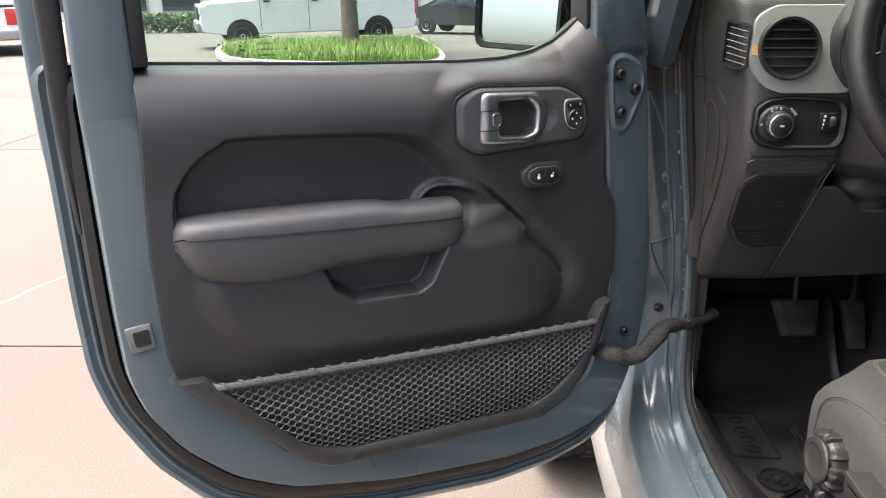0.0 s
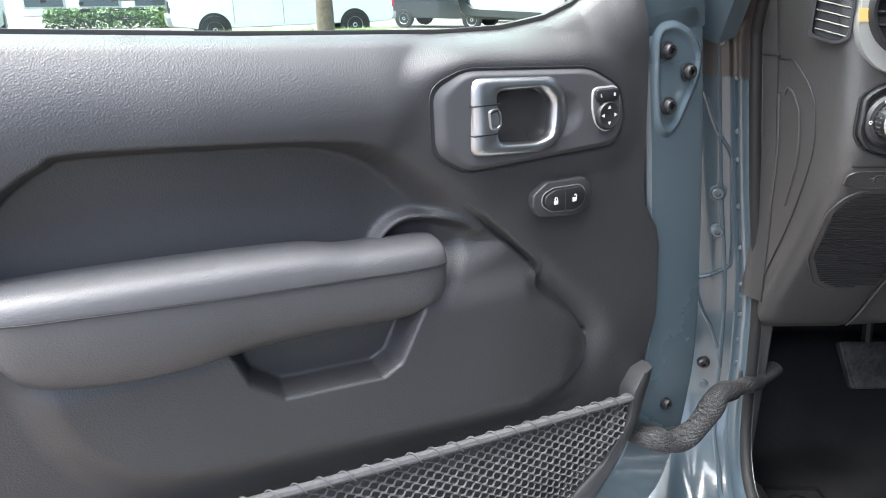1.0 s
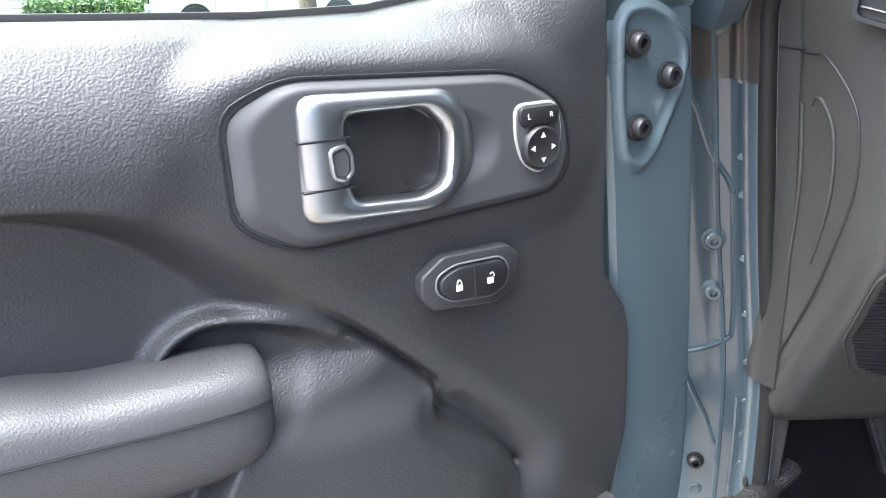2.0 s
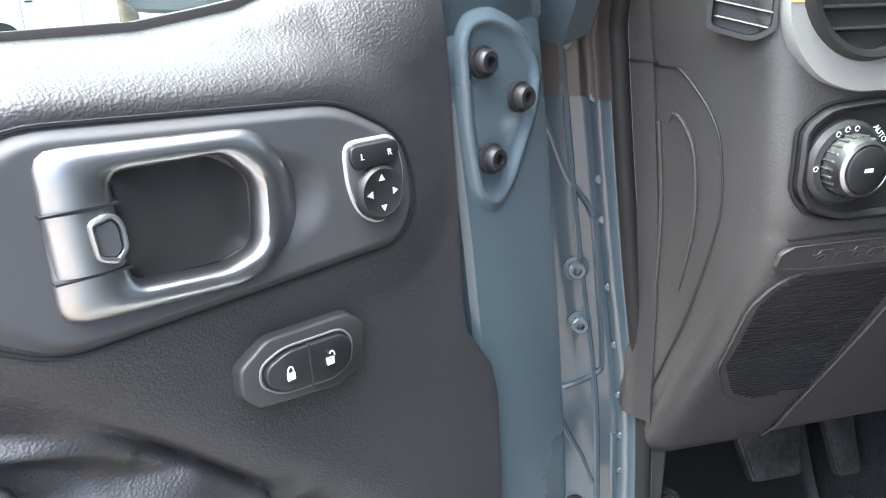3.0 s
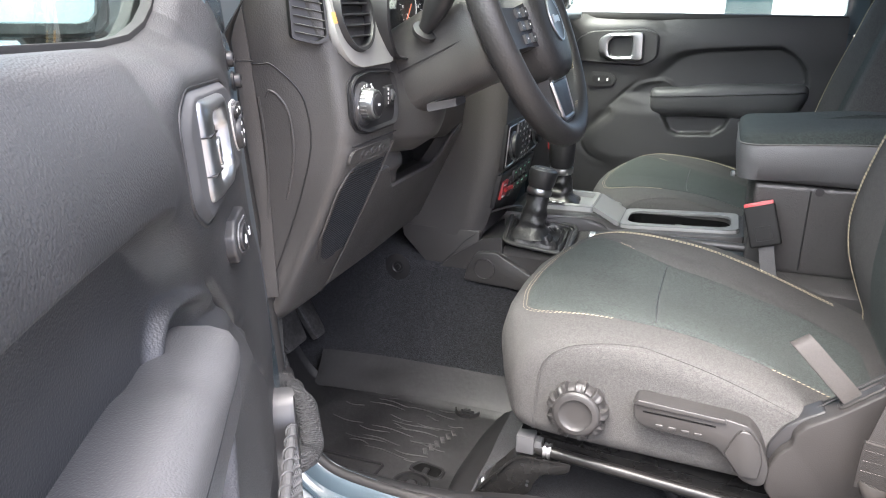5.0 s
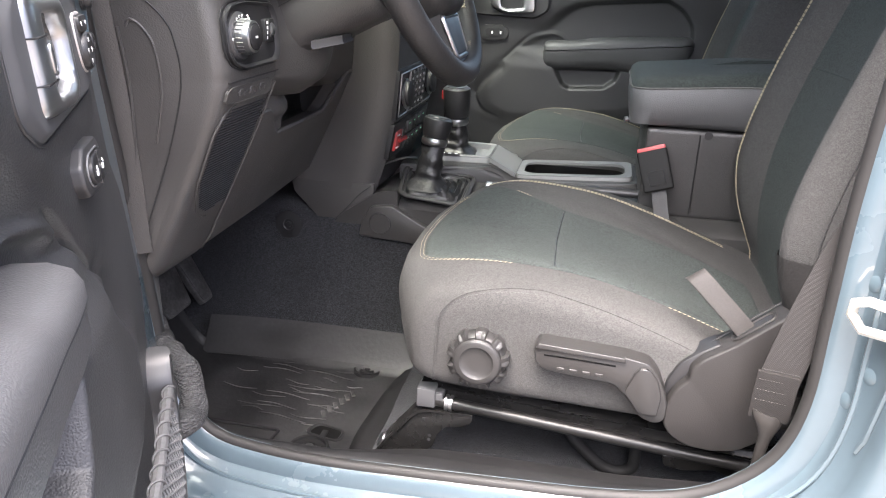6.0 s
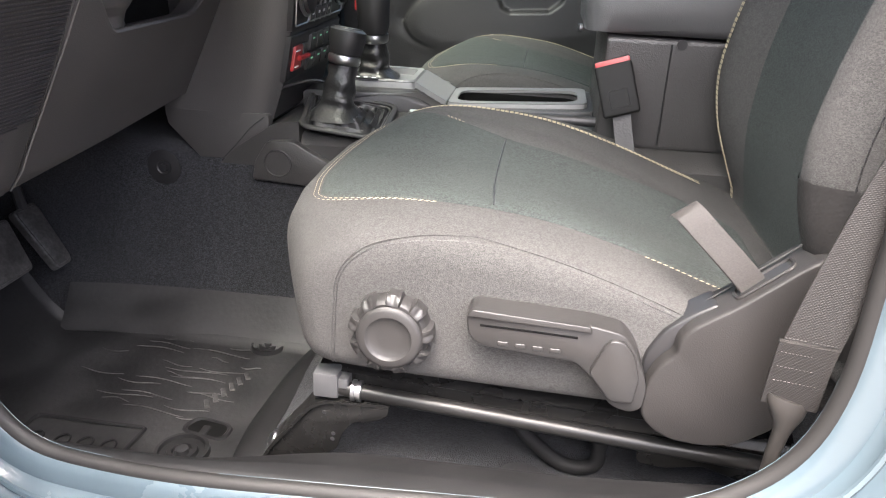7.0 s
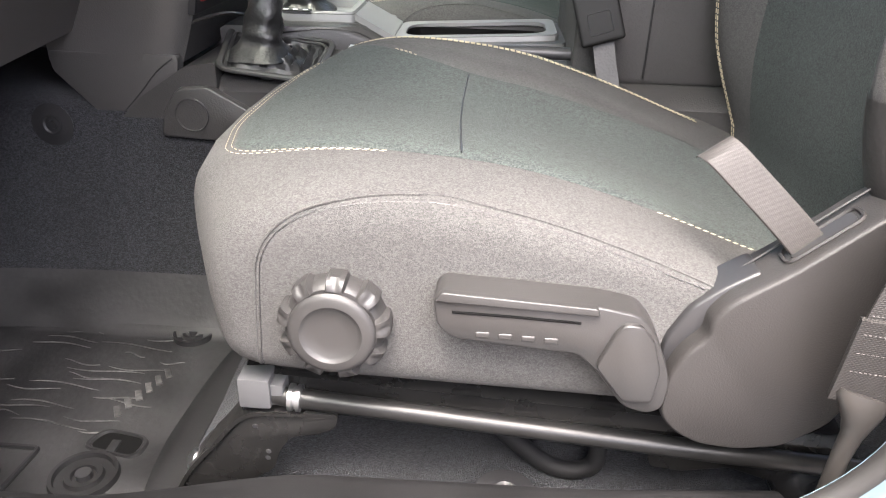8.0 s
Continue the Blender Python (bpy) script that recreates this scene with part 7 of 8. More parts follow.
part("buckle_label", tube([tuple(BM @ Vector((x, y, 0.0122))) for x, y in rounded([(-0.013, -0.026), (0.013, -0.026), (0.013, -0.002), (-0.013, -0.002)], 0.002)], 0.0006, 4, closed=True), SMOOTH, buckle)
part("buckle_strap", ribbon([tuple(BM @ Vector(p)) for p in ((0, -0.030, 0), (-0.003, -0.06, 0.001), (-0.006, -0.11, 0.004))], 0.024, 0.003, tuple(BM.to_3x3() @ Vector((1, 0, 0)))), VINYL, buckle)

# ================================================================ centre console
con = thing("centre_console", "dark centre console with cup holders and padded armrest box", "console")
part("console_base", prism(rounded([(1.20, 0.852), (1.15, 0.90), (1.09, 0.940), (1.052, 0.946), (1.052, 0.838), (1.12, 0.838)], 0.006), 0.950, 1.104, "yz", 0.005), CONSOLE, con, "dark plastic console base")
part("console_flank", prism([(0.950, 0.80), (0.950, 0.912), (0.962, 0.925), (1.055, 0.945), (1.104, 0.945), (1.104, 0.80)], 0.20, 1.0515, "xz", 0.004), CONSOLE, con)
part("console_core", prism(rounded([(1.20, 0.852), (1.15, 0.90), (1.09, 0.948), (1.05, 0.962), (0.866, 0.962), (0.862, 0.905), (0.630, 0.900), (0.622, 0.955), (0.20, 0.95), (0.20, 0.80), (1.12, 0.838)], 0.004), 1.1045, 1.255, "yz", 0.003), CONSOLE, con)
part("side_skirt", prism(rounded([(1.124, 0.855), (1.118, 0.885), (1.099, 0.915), (1.060, 0.919), (1.004, 0.888), (0.94, 0.855), (0.94, 0.842), (1.04, 0.851)], 0.006), 0.955, 0.937, "yz", 0.004), CONSOLE, con)
part("round_cap", lathe([(0.001, 0), (0.019, 0), (0.020, 0.0015), (0.0205, 0.0), (0.0205, -0.003), (0.001, -0.003)], 32, axis((0.9365, 1.082, 0.884), (-1, 0, 0))), CONSOLE, con)
part("cap_groove", tube([(0.9362, 1.082 + 0.0205 * math.cos(a), 0.884 + 0.0205 * math.sin(a)) for a in np.linspace(0, 2 * math.pi, 36, endpoint=False)], 0.0008, 5, closed=True), BLACK, con)
# raised centre with shifter plate
top = rounded([(1.035, 1.075), (1.055, 0.90), (1.075, 0.87), (1.075, 0.62), (1.24, 0.62), (1.25, 0.90), (1.235, 1.075)], 0.012, 4)
part("side_blade", tube(smooth_line([(0.960, 1.15, 0.958), (0.975, 1.09, 0.985), (1.0, 1.055, 0.995), (1.03, 1.04, 0.99)], 4), 0.006, 8, flat=0.4), CONSOLE, con)
sb = rounded([(1.085, 1.045), (1.095, 0.905), (1.215, 0.905), (1.225, 1.045)], 0.012, 4)
part("shift_bezel", loft([[(1.155 + (x - 1.155) * s, 0.975 + (y - 0.975) * s, z) for x, y in sb] for s, z in ((1, 0.968), (1, 0.982), (0.95, 0.987), (0.82, 0.986), (0.78, 0.976))]), FRAME, con, "satin grey shifter bezel")
part("bezel_rim", tube([(1.155 + (x - 1.155) * 0.985, 0.975 + (y - 0.975) * 0.985, 0.984) for x, y in sb], 0.0007, 6, closed=True), BEZEL, con)
gm = part("gate_marks", box((1.088, 0.965, 0.9865), (1.102, 1.02, 0.988), 0.0005), BLACK, con)
for i in range(4):
    part("gear_mark", box((1.093, 0.970 + 0.013 * i, 0.988), (1.097, 0.976 + 0.013 * i, 0.9886)), LIT_ORANGE if i == 3 else LIT_WHITE, gm)


def deck(y):
    """The console's top steps down behind the shifter."""
    return -0.026 * float(sstep(0.900, 0.862, y)) + 0.055 * max(0.0, 0.85 - y)


# cup holders
ct = rounded([(1.095, 0.855), (1.095, 0.63), (1.225, 0.63), (1.225, 0.855)], 0.018, 5)
hole = rounded([(1.115, 0.842), (1.115, 0.645), (1.207, 0.645), (1.207, 0.842)], 0.030, 5)
cc = (1.16, 0.7425)
o_, i_ = star(ct, 72, cc), star(hole, 72, cc)
tp_ = star(top, 72, cc)
part("console_top", loft([[(x, y, z + deck(y) * (z > 0.94)) for x, y in lp] for lp, z in [(tp_, 0.93), (tp_, 0.970)] + [([(a[0] + (b[0] - a[0]) * q, a[1] + (b[1] - a[1]) * q) for a, b in zip(tp_, i_)], 0.974) for q in np.linspace(0.03, 1.0, 16)] + [(i_, 0.93)]], ring=True), CONSOLE, con)
part("cup_tray", loft([[(x, y, z + deck(y)) for x, y in lp] for lp, z in ((o_, 0.965), (o_, 0.979), ([(cc[0] + (x - cc[0]) * 0.97, cc[1] + (y - cc[1]) * 0.98) for x, y in o_], 0.982), (i_, 0.981), (i_, 0.976))], ring=True), FRAME, con, "satin grey cup holder tray")
part("deck_slope", sheet(lambda s, t: (1.10 + 0.115 * s, 0.906 - 0.052 * t, 0.9845 - 0.0275 * t), 2, 4, (0, 0.002, -0.008)), FRAME, con, "satin grey slope ahead of the cup holders")
part("side_joint", tube(smooth_line([(1.0405, 0.998, 0.966), (1.0475, 0.946, 0.9725), (1.0535, 0.905, 0.9705), (1.0605, 0.885, 0.963), (1.065, 0.872, 0.953)], 4), 0.0009, 5), BLACK, con)
part("cup_edge", tube([(cc[0] + (x - cc[0]) * 0.985, cc[1] + (y - cc[1]) * 0.99, 0.981 + deck(cc[1] + (y - cc[1]) * 0.99)) for x, y in o_], 0.0006, 6, closed=True), BEZEL, con)
# The shade down in the cup well is put into the liner's and floor's colour.
part("cup_liner", loft([[(cc[0] + (x - cc[0]) * q, cc[1] + (y - cc[1]) * r, z) for x, y in i_] for q, r, z in ((0.999, 0.999, 0.952), (0.985, 0.99, 0.940), (0.92, 0.95, 0.902))], caps=False), RECESS_SHADE, con, "cup holder liner, blackened with painted shade")
part("cup_floor", prism(hole, 0.899, 0.9035, "xy"), RECESS_SHADE, con)
part("cup_divider", box((1.116, 0.735, 0.902), (1.206, 0.752, 0.938), 0.005), CONSOLE, con)
part("divider_post", box((1.118, 0.728, 0.902), (1.150, 0.758, 0.952), 0.006), SMOOTH, con)
# armrest box
part("bin", prism(rounded([(0.99, 0.93), (1.23, 0.93), (1.235, 1.088), (0.985, 1.088)], 0.01), 0.20, 0.622, "xz", 0.006), CONSOLE, con, "grained armrest bin")
part("bin_joint", tube([(0.9865, 0.535, 0.94), (0.9845, 0.535, 1.08)], 0.0012, 5), BLACK, con)
part("bin_catch", lathe([(0.001, 0), (0.007, 0), (0.007, 0.003), (0.001, 0.003)], 16, axis((0.986, 0.522, 1.080), (-1, 0, 0))), BLACK, con)
lid = []
for s, z in ((0.90, 1.090), (0.96, 1.092), (0.99, 1.104), (1.0, 1.130), (1.0, 1.161), (0.97, 1.168), (0.80, 1.170), (0.4, 1.171)):
    lp = rounded([(0.978, 0.655), (0.972, 0.45), (0.978, 0.17), (1.242, 0.17), (1.248, 0.45), (1.242, 0.655)], 0.035, 5)
    lid.append([(1.11 + (x - 1.11) * s, 0.43 + (y - 0.43) * s, z - 0.012 * float(sstep(0.45, 0.66, y)) * (1 if z > 1.1 else 0)) for x, y in lp])
lb = part("armrest_lid", loft(lid), TRIM_SOFT, con, "padded charcoal vinyl armrest lid", smooth=60)
part("lid_welt", tube([(1.11 + (x - 1.11) * 1.003, 0.43 + (y - 0.43) * 1.003, 1.164 - 0.012 * float(sstep(0.45, 0.66, y))) for x, y in rounded([(0.978, 0.655), (0.972, 0.45), (0.978, 0.17), (1.242, 0.17), (1.248, 0.45), (1.242, 0.655)], 0.035, 5)], 0.0014, 5, closed=True), GREYTHREAD, lb)
part("lid_pad", loft([[(1.11 + (x - 1.11) * s, 0.43 + (y - 0.43) * s, z - 0.012 * float(sstep(0.45, 0.66, y))) for x, y in rounded([(0.978, 0.655), (0.972, 0.45), (0.978, 0.17), (1.242, 0.17), (1.248, 0.45), (1.242, 0.655)], 0.035, 5)] for s, z in ((1.0, 1.165), (0.992, 1.174), (0.955, 1.181), (0.80, 1.186), (0.4, 1.188))]), FAB_TOP, lb, "green-grey cloth lid pad", smooth=60)
part("latch_knob", lathe([(0.001, 0), (0.005, 0.001), (0.005, 0.006), (0.001, 0.007)], 12, axis((1.02, 0.655, 1.092), (-0.3, 1, 0))), STEEL, con)

# ================================================================ levers


def lever(name, label, base, tip, r, boot_r, ring, cf):
    ob = thing(name, label, "gear lever")
    b, t = Vector(base), Vector(tip)
    d = (t - b).normalized()
    L = (t - b).length
    m = axis(b, d, (1, 0, 0))
    loops = []
    for i in range(29):
        k = i / 28
        rr = 0.0200 + 0.0060 * (1 - k) + (boot_r - 0.026) * (1 - k) ** 8 + 0.0025 * math.sin(k * 19) * max(0, 1 - k * 2.0)
        lp = []
        for j in range(28):
            a = 2 * math.pi * j / 28
            fold = 0.0050 * noise.noise((math.cos(a) * 1.6, math.sin(a) * 1.6, k * 5 + len(name))) + 0.0010 * math.sin(k * 15 + 4.0 * math.sin(a + len(name)))
            w = rr + fold * (1 - 0.5 * k)
            sq = 1 / (abs(math.cos(a)) ** 4 + abs(math.sin(a)) ** 4) ** 0.25
            sq = 1 + (sq - 1) * (1 - k)
            ctr = b + d * (L * (cf + 0.02) * k)
            lp.append((ctr.x + w * sq * math.cos(a), ctr.y + w * sq * math.sin(a), ctr.z))
        loops.append(lp)
    bt = part("boot", loft(loops), LEATHER, ob, "creased black leather boot", smooth=70)
    bm = bmesh.new()
    stitches([loops[i][22] for i in range(29)], 0.004, 0.003, 0.0007, bm)
    part("boot_stitching", bm, GREYTHREAD, bt)
    part("collar", lathe([(0.012, L * cf), (0.0215, L * (cf + 0.01)), (0.0240, L * (cf + 0.03)), (0.0245, L * (cf + 0.08)), (0.0235, L * (cf + 0.11)), (0.012, L * (cf + 0.12))], 28, m), CHROME, ob, "chrome collar")
    k = part("grip", lathe([(0.015, L * (cf + 0.11)), (0.0225, L * (cf + 0.12)), (0.0255, L * (cf + 0.20)), (0.0275, L * 0.92), (0.0270, L * 0.965), (0.0225, L * 0.99), (0.001, L)], 28, m), BLACK, ob, "black grip")
    part("grip_cap", lathe([(0.001, L * 0.985), (0.0215, L * 0.985), (0.0205, L * 1.002), (0.001, L * 1.006)], 24, m), SMOOTH, k)
    if ring:
        b2 = box((-0.006, 0.020, L * 0.80), (0.006, 0.030, L * 0.93), 0.003)
        bmesh.ops.transform(b2, matrix=m, verts=b2.verts)
        part("lock_button", b2, RED, k, "red lock button")
    return ob


lever("transfer_lever", "short black gear lever with leather boot, on the console", (1.004, 1.012, 0.944), (1.022, 0.993, 1.073), 0.02, 0.040, False, 0.585)
lever("shift_lever", "black gear lever with chrome collar, on the console", (1.155, 0.985, 0.978), (1.146, 0.986, 1.112), 0.02, 0.042, True, 0.42)
tl = bpy.data.objects["transfer_lever"]
PLATE = rounded([(0.946, 1.048), (0.946, 0.93), (1.050, 0.925), (1.052, 1.060)], 0.018, 5)


def sink(x, y):
    """The boot's bed leans towards the seat and falls to the rear."""
    return 0.930 + 0.26 * max(0.0, x - 0.946) + 0.10 * (y - 1.0)


for q, r, dz in ((1.0, 0.0045, 0.006), (0.90, 0.0028, 0.003)):
    part("boot_plate", tube([(1.0 + (x - 1.0) * q, 0.995 + (y - 0.995) * q, sink(x, y) + dz) for x, y in PLATE], r, 8, closed=True, flat=0.7), KNOBS, tl, "dark satin boot plate")
skirt = []
for k in range(12):
    q = 0.90 - 0.052 * k
    skirt.append([(1.002 + (x - 1.0) * q + 0.004 * noise.noise((i * 0.25, k * 0.5, 1.0)), 0.999 + (y - 0.995) * q + 0.004 * noise.noise((i * 0.25, k * 0.5, 5.0)), sink(x, y) * (1 - k / 14) + 0.952 * k / 14 + 0.0045 * math.sin(k * 2.1) + 0.0050 * noise.noise((i * 0.4, k * 0.5, 9.0))) for i, (x, y) in enumerate(star(PLATE, 72, (1.0, 0.995)))])
part("boot_skirt", loft(skirt), LEATHER, tl, "folded black leather boot skirt", smooth=70)
hb = thing("handbrake", "dark handbrake lever with silver button, lying beside the console", "handbrake")
part("grip", tube(smooth_line([(1.020, 0.50, 0.955), (1.015, 0.62, 0.960), (1.005, 0.78, 0.961), (0.998, 0.884, 0.956)], 4), 0.009, 12, flat=0.9), SMOOTH, hb)
part("button", lathe([(0.001, 0), (0.008, 0), (0.009, 0.010), (0.006, 0.013), (0.001, 0.013)], 16, axis((0.998, 0.884, 0.956), (-0.05, 1, -0.05))), CHROME, hb, "silver release button")

# ================================================================ pedals, mat, strap


def rim_pad(wd, ht, m):
    """A worn rubber pad, crowned and a little proud of its plate."""
    lp = rounded([(-wd * 0.33, -ht * 0.46), (wd * 0.33, -ht * 0.46), (wd * 0.46, ht * 0.46), (-wd * 0.46, ht * 0.46)], 0.008)
    return loft([[tuple(m @ Vector((x * q, y * q, z))) for x, y in lp] for q, z in ((1.0, 0.005), (0.98, 0.0085), (0.90, 0.0095), (0.5, 0.0105))])


ped = thing("pedals", "dark rubber foot pedals hung under the dashboard", "pedals")
for x, z, wd, ht, nm in ((0.728, 0.792, 0.098, 0.076, "brake_pedal"), (0.872, 0.757, 0.050, 0.105, "throttle_pedal")):
    y = 1.400 if nm == "brake_pedal" else 1.44
    m = axis((x, y, z), (0, -0.86, 0.5), (1, 0, 0))
    b2 = prism(rounded([(-wd * 0.36, -ht / 2), (wd * 0.36, -ht / 2), (wd * 0.5, ht / 2), (-wd * 0.5, ht / 2)], 0.008), -0.006, 0.006, "xy", 0.003)
    bmesh.ops.transform(b2, matrix=m, verts=b2.verts)
    p = part(nm, b2, DUSTY, ped)
    part("pad_face", rim_pad(wd, ht, m), DUSTY, p)
    part("pedal_arm", tube([tuple(m @ Vector((0, ht * 0.3, -0.006))), (x, y + 0.03, z + 0.10), (x, y + 0.03, 1.0)], 0.008, 8), BLACK, ped)

MZ = 0.622
fm = thing("floor_mat", "scuffed black rubber floor mat with wavy ribs in the footwell", "floor mat")


def mat_pt(s, t):
    """s across (sill to tunnel), t from the rear to the firewall."""
    x = 0.500 + 0.350 * s
    y = 0.965 + 0.56 * t
    z = MZ + 0.012 * sstep(0.10, 0.0, s) + 0.010 * sstep(0.96, 1.0, s) + 0.16 * sstep(0.72, 1.0, t) ** 1.5
    return (x, y, float(z))


part("mat_sheet", sheet(mat_pt, 60, 60, (0, 0, -0.006)), MATRUB, fm)
part("tunnel_lip", sheet(lambda s, t: (0.844 + 0.046 * s - 0.02 * t ** 4, 0.985 + 0.42 * t, MZ + 0.004 + 0.060 * s ** 1.2), 6, 24, (0.006, 0, -0.004)), MATRUB, fm, "raised tunnel-side wall of the mat")
bm = bmesh.new()
rr = random.Random(4)
for i in range(26):
    x, y0 = 0.655 + 0.0078 * i + 0.004 * rr.random(), 1.045 + 0.15 * rr.random() + 0.10 * (0.86 - 0.0078 * i - 0.655)
    L, ph = 0.025 + 0.07 * rr.random(), rr.random() * 6
    if i % 7 == 3:
        y0 += 0.13
    tube([(x + 0.08 * q * L + 0.0035 * math.sin(ph + q * 4.5), y0 + L * q, MZ + 0.0006) for q in np.linspace(0, 1, 12)], [0.0011 * math.sin(math.pi * (0.08 + 0.84 * q)) for q in np.linspace(0, 1, 12)], 6, bm=bm)
# Ribs are paler than the mat: dust and a painted sheen in one colour.
part("wavy_ribs", bm, DUSTY, fm, "dusty wavy moulded ribs, their sheen put into the colour", kind="stuff")
for i in range(6):
    b2 = box((-0.0035, -0.009, -0.001), (0.0035, 0.009, 0.0022), 0.001)
    bmesh.ops.transform(b2, matrix=pose(0.692 + 0.0145 * i, 1.107 - 0.0055 * i, MZ, 0, 0, -62), verts=b2.verts)
    part("emboss_bar", b2, DUSTY, fm)
for (x, y), r in (((0.846, 1.079), 0.025), ((0.594, 1.094), 0.032)):
    pm = pose(x, y, MZ)
    pn = part("grommet", lathe([(0.001, 0.001), (r * 0.35, 0.0012), (r * 0.38, 0.005), (r * 0.55, 0.005), (r * 0.6, 0.001), (r * 0.85, 0.001), (r * 0.88, 0.006), (r, 0.006), (r * 1.04, 0.0), (0.001, -0.002)], 32, pm), RUBBER, fm)
    part("pin", lathe([(0.001, 0.0), (r * 0.25, 0.0), (r * 0.24, 0.007), (0.001, 0.007)], 16, pm), BLACK, pn)
so2 = rounded([(0.636, 1.112), (0.660, 1.102), (0.652, 1.058), (0.626, 1.060)], 0.011, 5)
slc = (0.6435, 1.083)
part("slot_rim", loft([[(slc[0] + (x - slc[0]) * q, slc[1] + (y - slc[1]) * q, z) for x, y in so2] for q, z in ((1.28, MZ), (1.22, MZ + 0.0028), (1.08, MZ + 0.0030), (1.0, MZ + 0.0012), (0.98, MZ - 0.002))], caps=False), RUBBER, fm)
# A near-black plate on the mat paints the dark inside of the slot.
part("slot_well", prism([(slc[0] + (x - slc[0]) * 1.02, slc[1] + (y - slc[1]) * 1.02) for x, y in so2], MZ - 0.002, MZ + 0.0008, "xy"), RECESS_SHADE, fm)
part("slot_bridge", box((0.628, 1.080, MZ), (0.646, 1.090, MZ + 0.0035), 0.0015), RUBBER, fm)
lg = rounded([(0.543, 1.165), (0.628, 1.158), (0.628, 1.305), (0.543, 1.31)], 0.006)
part("emboss_frame", tube([(x, y, MZ + 0.002) for x, y in lg], 0.0028, 6, closed=True), RUBBER, fm)
for i, y in enumerate((1.185, 1.215, 1.245, 1.28)):
    part("emboss_ring", tube([(0.585 + 0.013 * math.cos(a), y + 0.009 * math.sin(a), MZ + 0.003) for a in np.linspace(0, 2 * math.pi, 16, endpoint=False)], 0.0015, 5, closed=True), RUBBER, fm)
part("rear_lip", loft([[(x, y, MZ - 0.002), (x, y - 0.012, MZ + 0.010), (x, y - 0.024, MZ + 0.015), (x, y - 0.044, MZ + 0.014), (x, y - 0.052, MZ - 0.004)] for x, y in smooth_line([(0.52, 1.012), (0.573, 1.030), (0.64, 1.038), (0.705, 1.036), (0.78, 1.030), (0.844, 1.020), (0.90, 1.015)], 4)]), RUBBER, fm, "raised rear lip")

# carpet under the seat, with a floor pin
part("seat_carpet", sheet(lambda s, t: (0.50 + 0.45 * s, 0.42 + 0.57 * t, 0.656 + 0.018 * s + 0.006 * noise.noise((s * 6, t * 6, 3)) - 0.02 * float(sstep(0.92, 1.0, t))), 30, 30, (0, 0, -0.03)), CARPET, body, "charcoal carpet under the seat")
for p, nrm in (((0.556, 0.689, 0.676), (-0.05, 0, 1)), ((0.946, 1.267, 0.861), (-1, 0, 0.06))):
    q = part("floor_pin", lathe([(0.001, 0), (0.026, 0), (0.027, 0.002), (0.012, 0.003), (0.010, 0.001), (0.006, 0.001), (0.005, 0.004), (0.001, 0.004)], 28, axis(p, nrm)), BLACK, body, "black carpet retainer")
part("wire_loom", tube(smooth_line([(0.61, 0.712, 0.745), (0.600, 0.695, 0.715), (0.600, 0.674, 0.692), (0.600, 0.648, 0.672), (0.600, 0.624, 0.668), (0.600, 0.608, 0.678), (0.602, 0.606, 0.70), (0.61, 0.608, 0.745)], 5), 0.0085, 10), RUBBER, body)

# door check strap in its woven sleeve
ds = smooth_line([(0.262, 1.140, 0.866), (0.275, 1.112, 0.868), (0.295, 1.103, 0.868), (0.318, 1.110, 0.858), (0.346, 1.124, 0.864), (0.372, 1.146, 0.880), (0.392, 1.172, 0.884), (0.420, 1.198, 0.876), (0.448, 1.222, 0.866), (0.478, 1.246, 0.862), (0.51, 1.275, 0.862)], 5)
rr = random.Random(2)
strap = thing("door_check_strap", "black woven sleeve strap tying the open door to the body", "door strap")
part("sleeve", tube(ds, [0.0150 + 0.0008 * math.sin(i * 0.8) + 0.0008 * rr.random() - 0.003 * (i > 34) for i in range(len(ds))], 14, flat=0.8), STRAPCLOTH, strap)
part("door_cuff", tube(ds[6:13], [0.0160, 0.0170, 0.0172, 0.0172, 0.0170, 0.0165, 0.0158], 14, flat=0.8), STRAPCLOTH, strap)
part("end_clip", tube(ds[40:45], 0.0135, 12, flat=0.8), BLACK, strap, "black plastic end clip")
bm = tube([(0.4525, 1.262 + 0.016 * math.cos(a), 0.866 + 0.018 * math.sin(a)) for a in np.linspace(0, 2 * math.pi, 20, endpoint=False)], 0.005, 6, closed=True)
part("strap_grommet", bm, BLACK, body)

# hinge screws on the jamb, tape on the pillar, striker on the rear pillar
for x, y, z, r in ((0.399, 1.281, 1.125, 0.0085), (0.405, 1.282, 1.071, 0.0085)):
    bolt(body, axis((x, y, z), (-0.25, -1, 0), (1, 0, 0)), r, PAINT, 0.010, 1.35, "hinge_screw")
bolt(body, axis((0.409, 1.279, 0.872), (-0.25, -1, 0), (1, 0, 0)), 0.007, BLACK, 0.009, 1.3, "jamb_screw")
bolt(body, axis((0.412, 1.277, 0.838), (-0.25, -1, 0), (1, 0, 0)), 0.008, PAINT, 0.006, 1.3, "jamb_screw")
a_, b_ = jamb_at(1.44), jamb_at(1.283)
bm = loft([[on_jamb(i, j, 0.0022) for j in (0.6, 1.5, 2.5, 3.3, 4.0, 5.0, 6.0, 7.0, 8.0, 8.9)] for i in np.linspace(a_, b_, 16)], closed=False, caps=False)
part("film_tape", bm, TAPE, body, "brown protective film on the pillar")
for z in (1.332, 1.312):
    part("film_slot", lathe([(0.0005, 0.001), (0.004, 0.001), (0.0045, 0)], 12, axis(on_jamb(jamb_at(z), 4.5, 0.0024), (-0.3, -1, 0))), PAINT, body)
